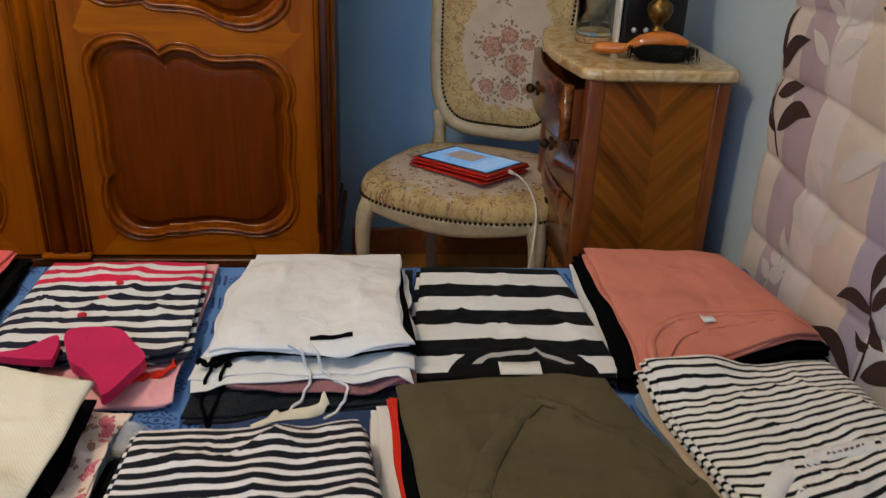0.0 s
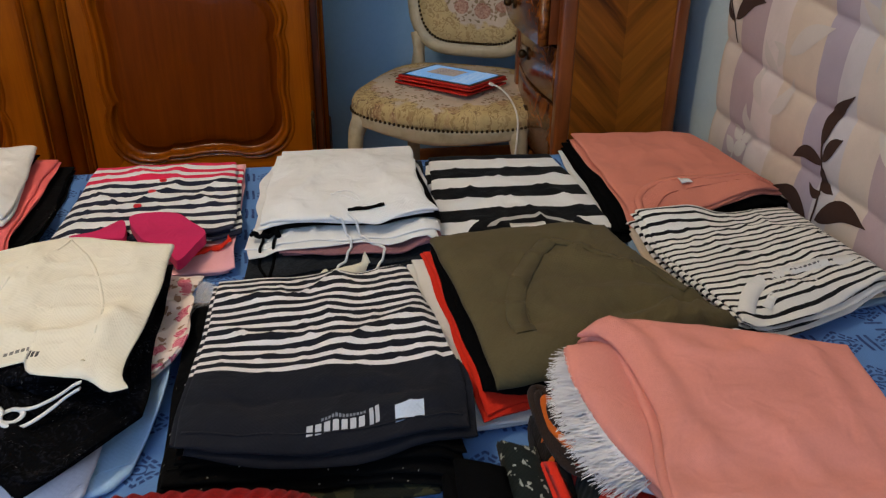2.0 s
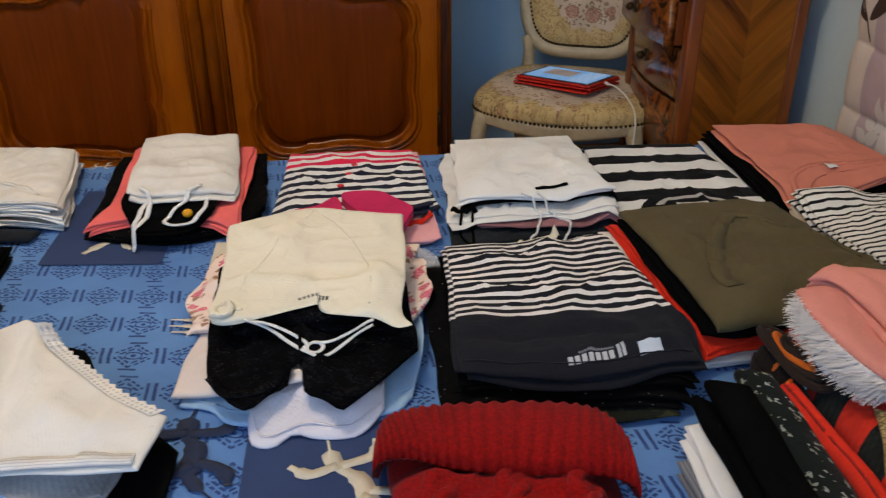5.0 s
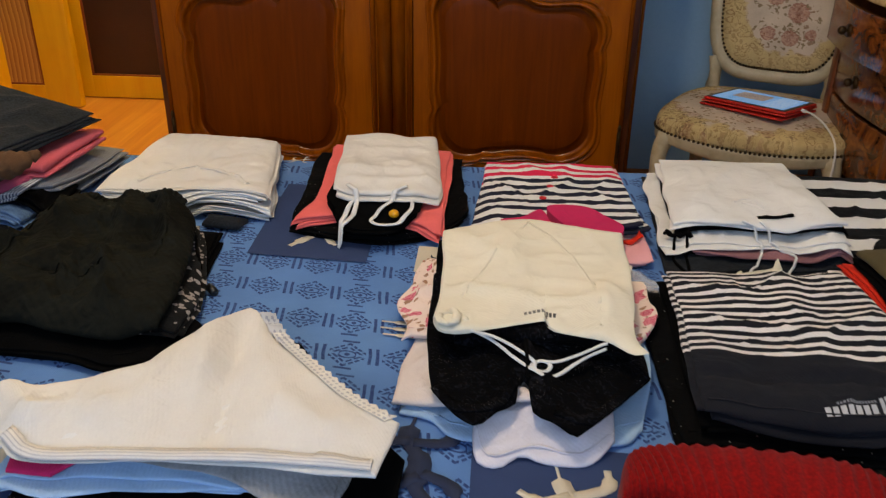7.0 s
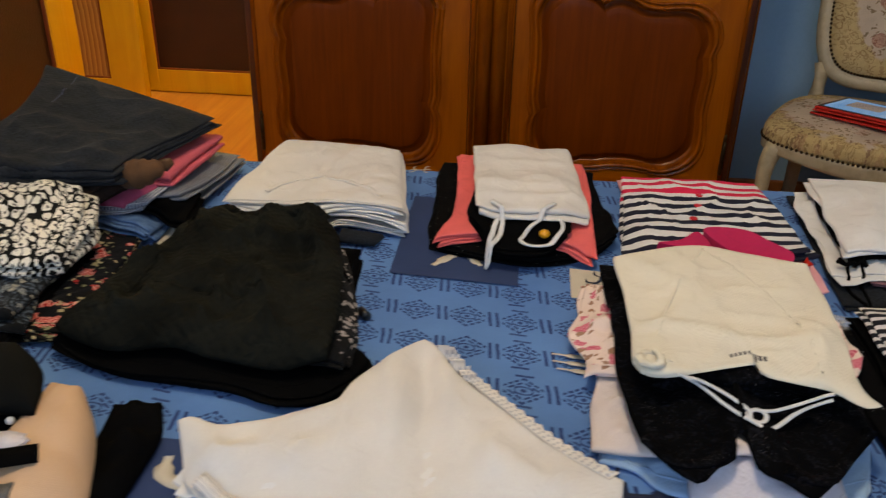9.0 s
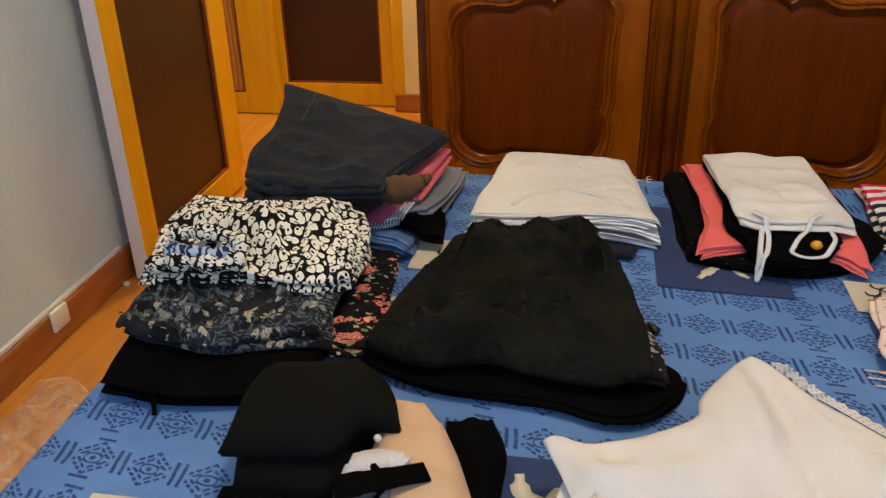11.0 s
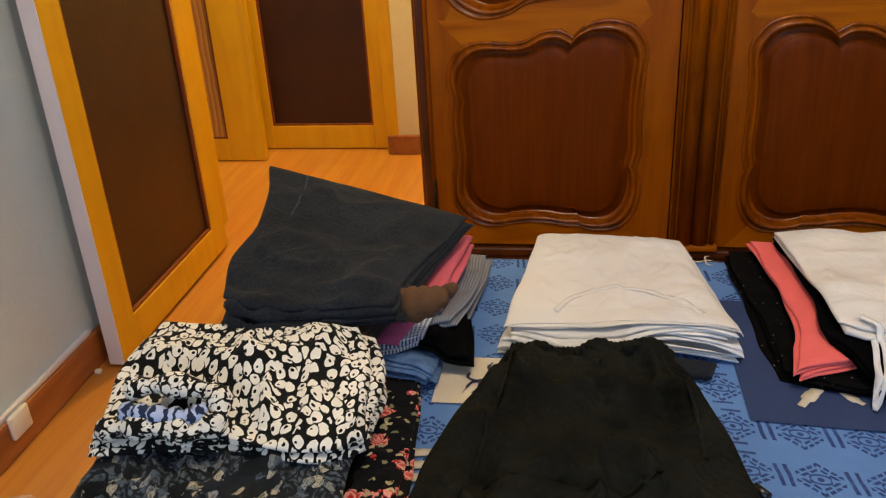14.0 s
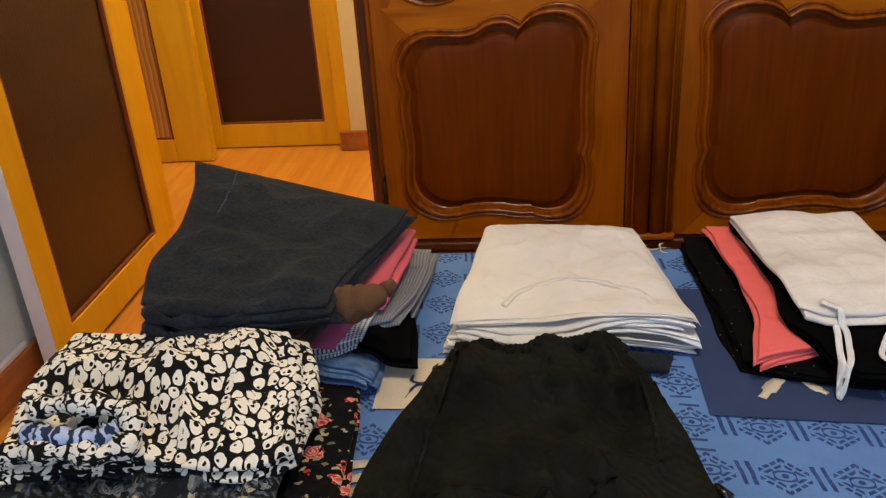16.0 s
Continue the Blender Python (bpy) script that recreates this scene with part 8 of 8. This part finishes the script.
near = spline([(-0.354, 0.292), (-0.320, 0.294), (-0.278, 0.277), (-0.216, 0.264), (-0.149, 0.256), (-0.116, 0.236)], NU)
far = spline([(-0.350, 0.330), (-0.338, 0.362), (-0.300, 0.378), (-0.237, 0.381), (-0.160, 0.374), (-0.122, 0.352), (-0.108, 0.300)], NU)
SECTION = [(-0.05, 0.616), (0.0, 0.612), (-0.02, 0.620), (0.03, 0.627), (0.12, 0.630), (0.3, 0.631), (0.5, 0.630), (0.68, 0.627), (0.82, 0.620), (0.93, 0.608), (0.985, 0.594), (1.0, 0.580), (0.985, 0.566), (0.93, 0.560)]
rows = []
for i in range(NU):
    u = i / (NU - 1)
    k = math.cos(u * ribs * 2 * math.pi)
    end = math.sqrt(max(0.0, 1 - (2 * u - 1) ** 14))
    row = []
    for m, (w, zz) in enumerate(SECTION):
        p = near[i] * (1 - w) + far[i] * w
        out = 0.0016 * k
        zz = BED + 0.014 + (zz - BED - 0.014) * (0.62 + 0.46 * end)
        row.append(bm.verts.new((p[0], p[1] + out * (max(0.0, w - 0.6) * 2 if w > 0.5 else -max(0.0, 0.1 - w) * 5), zz + out * (1 - max(0.0, w - 0.6) * 1.6))))
    rows.append(row)
for r0, r1 in zip(rows, rows[1:]):
    for m in range(len(SECTION) - 1):
        bm.faces.new((r0[m], r1[m], r1[m + 1], r0[m + 1]))
bm.faces.new(rows[0])
bm.faces.new(rows[-1][::-1])
bmesh.ops.recalc_face_normals(bm, faces=bm.faces)
part("cuff", bm, RED_KNIT, hat, "turned-up ribbed cuff")

# white knickers on a pile of underwear
def smalls(name, mat, label, corners, thick, **more):
    return cloth(name, mat, label, corners, thick, "underwear", **more)


smalls("black_brief", BLACK_CLOTH, "black briefs at the bottom of an underwear pile", [(-0.91, 0.29), (-0.552, 0.302), (-0.552, 0.376), (-0.90, 0.40)], 0.016, near=[(-0.73, 0.306), (-0.66, 0.302)], far=[(-0.80, 0.50), (-0.735, 0.575), (-0.712, 0.585), (-0.694, 0.56), (-0.666, 0.505), (-0.619, 0.455)], seed=130)
smalls("light_blue_brief", LIGHTBLUE_CLOTH, "light blue briefs in an underwear pile", [(-0.945, 0.328), (-0.70, 0.318), (-0.62, 0.38), (-0.93, 0.39)], 0.010, near=[(-0.88, 0.308), (-0.80, 0.316)], far=[(-0.80, 0.46)], layers=3, plain=True, wrinkle=0.003, wscale=16, ragged=0.005, scatter=0.014, seed=131)
smalls("raspberry_brief", HOTPINK_CLOTH, "raspberry briefs in an underwear pile", [(-0.915, 0.312), (-0.872, 0.308), (-0.80, 0.38), (-0.93, 0.38)], 0.006, plain=True, seed=132)
smalls("grey_lace_brief", fabric("grey_lace", C(150, 150, 152), 0.3, 900, 1.0), "grey lace briefs in an underwear pile", [(-0.90, 0.330), (-0.602, 0.312), (-0.60, 0.40), (-0.90, 0.41)], 0.007, plain=True, near=[(-0.74, 0.322), (-0.66, 0.308)], wrinkle=0.003, wscale=18, ragged=0.006, layers=2, scatter=0.012, far=[(-0.78, 0.51), (-0.70, 0.52), (-0.635, 0.452)], seed=133)
smalls("plain_white_brief", WHITE_CLOTH, "white briefs in an underwear pile", [(-0.938, 0.338), (-0.680, 0.328), (-0.62, 0.38), (-0.93, 0.39)], 0.009, near=[(-0.88, 0.316), (-0.78, 0.324)], plain=True, far=[(-0.78, 0.47)], layers=3, wrinkle=0.003, wscale=16, ragged=0.005, scatter=0.014, seed=134)
ob, s = smalls("white_brief", OFFWHITE_CLOTH, "white knickers with lace edging on a pile", [(-0.940, 0.350), (-0.565, 0.306), (-0.556, 0.380), (-0.968, 0.408)], 0.010, near=[(-0.921, 0.328), (-0.880, 0.304), (-0.760, 0.311), (-0.665, 0.312), (-0.61, 0.308)], far=[(-0.955, 0.417), (-0.925, 0.409), (-0.872, 0.425), (-0.824, 0.462), (-0.818, 0.486), (-0.798, 0.520), (-0.760, 0.572), (-0.742, 0.572), (-0.706, 0.515), (-0.646, 0.452), (-0.60, 0.408)], plain=True, seed=135, wrinkle=0.007, wscale=8, level=BED + 0.052, cap=BED + 0.053, lift=(-0.012, -0.002, 0.0, 0.004), puff=0.012, folds=[(0.52, 0.95, 0.58, 0.3, 0.012, -0.009), (0.44, 0.9, 0.5, 0.4, 0.014, 0.009), (0.2, 0.78, 0.48, 0.6, 0.012, 0.009), (0.12, 0.70, 0.42, 0.50, 0.010, -0.007), (0.05, 0.6, 0.4, 0.42, 0.014, 0.007), (0.60, 0.80, 0.78, 0.35, 0.014, 0.006)])
ELASTIC = fabric("ribbed_white_elastic", lambda p: mix((fract(p.v / 0.0036) < 0.34), C(216, 212, 208), C(186, 183, 184)), 0.05)
part("waistband", strip([(-0.921, 0.337), (-0.881, 0.312), (-0.80, 0.3165), (-0.69, 0.320), (-0.625, 0.3175), (-0.572, 0.315)], 0.0145, thick=0.0016, lift=0.0012, n=80), ELASTIC, ob, "ribbed white elastic waist")


def lace_strip(path, width, scallop, lift):
    """A lace band with a scalloped outer edge, lying along a leg opening."""
    P = spline(path, 120)
    run = np.concatenate([[0.0], np.cumsum(np.hypot(*np.diff(P, axis=0).T))])
    bm = bmesh.new()
    uvl = bm.loops.layers.uv.new("UVMap")
    rows = []
    for k in range(120):
        d = P[min(k + 1, 119)] - P[max(k - 1, 0)]
        d = d / np.linalg.norm(d)
        w = width + scallop * abs(math.sin(run[k] * math.pi / 0.013))
        row = []
        for q in (0.0, 0.5, 1.0):
            x, y = P[k][0] - d[1] * w * q, P[k][1] + d[0] * w * q
            row.append((bm.verts.new((x, y, max(height(x, y), height(P[k][0], P[k][1]) - 0.004 * q) + lift)), (run[k], w * q)))
        rows.append(row)
    for a, b in zip(rows, rows[1:]):
        for m in (0, 1):
            f = bm.faces.new((a[m][0], b[m][0], b[m + 1][0], a[m + 1][0]))
            for lp, uv in zip(f.loops, (a[m][1], b[m][1], b[m + 1][1], a[m + 1][1])):
                lp[uvl].uv = uv
    bmesh.ops.recalc_face_normals(bm, faces=bm.faces)
    bmesh.ops.solidify(bm, geom=bm.faces[:], thickness=0.0008)
    return bm


EYELET = fabric("white_eyelet_lace", lambda p: mix((calc("SQRT", (fract(p.u / 0.0065) - 0.5) * (fract(p.u / 0.0065) - 0.5) + (fract(p.v / 0.0065) - 0.5) * (fract(p.v / 0.0065) - 0.5)) < 0.27), C(222, 218, 212), C(182, 181, 184)), 0.06)
part("lace_edge", lace_strip([(-0.738, 0.560), (-0.704, 0.505), (-0.652, 0.447), (-0.612, 0.406), (-0.568, 0.374)], 0.013, 0.004, 0.0022), EYELET, ob, "scalloped eyelet lace", smooth=False)
part("lace_edge", lace_strip([(-0.705, 0.530), (-0.668, 0.480), (-0.630, 0.436), (-0.588, 0.398)], 0.013, 0.004, 0.0006), EYELET, ob, "second row of eyelet lace", smooth=False)

# brassieres
smalls("black_bralette", BLACK_CLOTH, "black soft bralette under other brassieres", hem=True, corners=[(-1.060, 0.285), (-1.012, 0.318), (-1.024, 0.490), (-1.074, 0.480)], thick=0.018, folds=[(0.5, 1.0, 0.6, 0.5, 0.008, 0.008), (0.2, 0.7, 0.9, 0.75, 0.008, -0.008), (0.7, 0.1, 0.8, 0.6, 0.008, 0.008)], right=[(-1.002, 0.37), (-1.006, 0.44)], left=[(-1.06, 0.36)], far=[(-1.050, 0.482)], plain=True, seed=140, wrinkle=0.009, wscale=20, edge=0.5)
nude, s = smalls("beige_brassiere", NUDE_CUP, "beige moulded brassiere lying on its cups", [(-1.145, 0.252), (-1.03, 0.272), (-1.091, 0.461), (-1.129, 0.475)], 0.052, right=[(-1.017, 0.322), (-1.057, 0.411)], plain=True, level=BED + 0.004, cap=BED + 0.008, seed=141, wrinkle=0.004, wscale=14, edge=1.0, puff=0.03, folds=[(0.75, 0.1, 0.9, 0.75, 0.010, 0.005), (0.6, 0.45, 0.95, 0.35, 0.010, -0.004)])
part("lining", strip([(-1.158, 0.345), (-1.12, 0.352), (-1.098, 0.352), (-1.084, 0.346)], [0.030, 0.032, 0.026, 0.016], thick=0.003, lift=0.002), LILAC_CLOTH, nude, "pale lilac lining")
part("hook_band", strip([(-1.150, 0.300), (-1.12, 0.311), (-1.092, 0.314)], [0.028, 0.026, 0.020], thick=0.003, lift=0.002), GREY_WOOL, nude, "grey hook band")
part("side_band", strip([(-1.140, 0.275), (-1.10, 0.285), (-1.065, 0.290)], 0.026, thick=0.003, lift=0.001), GREY_WOOL, nude, "grey side band")
blk, s = smalls("black_brassiere", BLACK_CUP, "black moulded brassiere with wide straps", [(-1.265, 0.343), (-1.101, 0.395), (-1.157, 0.48), (-1.238, 0.467)], 0.030, near=[(-1.217, 0.349), (-1.163, 0.355), (-1.14, 0.396)], far=[(-1.198, 0.477)], right=[(-1.123, 0.452)], left=[(-1.267, 0.441)], plain=True, level=BED + 0.048, cap=BED + 0.048, seed=142, wrinkle=0.003, wscale=9, edge=0.9, puff=0.012, lift=(0.0, 0.005, 0.014, 0.013), folds=[(0.05, 0.15, 0.6, 0.1, 0.012, 0.004)])
flap = Sheet([(-1.251, 0.335), (-1.161, 0.339), (-1.129, 0.439), (-1.266, 0.389)], 0.050, plain=True, level=BED, cap=BED + 0.004, seed=143, wrinkle=0.004, wscale=14, edge=0.7)
part("cup", flap.sheets()[0], BLACK_CUP, blk, "second black cup folded underneath")
band = Sheet([(-1.272, 0.200), (-1.140, 0.215), (-1.160, 0.368), (-1.268, 0.350)], 0.022, plain=True, left=[(-1.268, 0.29)], level=BED, cap=BED + 0.004, seed=144, wrinkle=0.006, wscale=14, edge=0.9)
part("side_band", band.sheets()[0], BLACK_CLOTH, blk, "black side band")
part("strap", strip([(-1.140, 0.306, 0.626), (-1.106, 0.316, 0.630), (-1.064, 0.338, 0.626)], [0.030, 0.026, 0.024], thick=0.003), BLACK_CLOTH, blk, "wide black strap")
part("strap", cord([(-1.115, 0.345), (-1.10, 0.325), (-1.105, 0.300), (-1.13, 0.285)], 0.004), BLACK_CLOTH, blk, "thin black strap")
bm = bmesh.new()
add_ball(bm, (-1.122, 0.389, height(-1.122, 0.389) + 0.001), 0.004, 10, 6)
part("bow", bm, WHITE_CLOTH, blk, "tiny white bow")
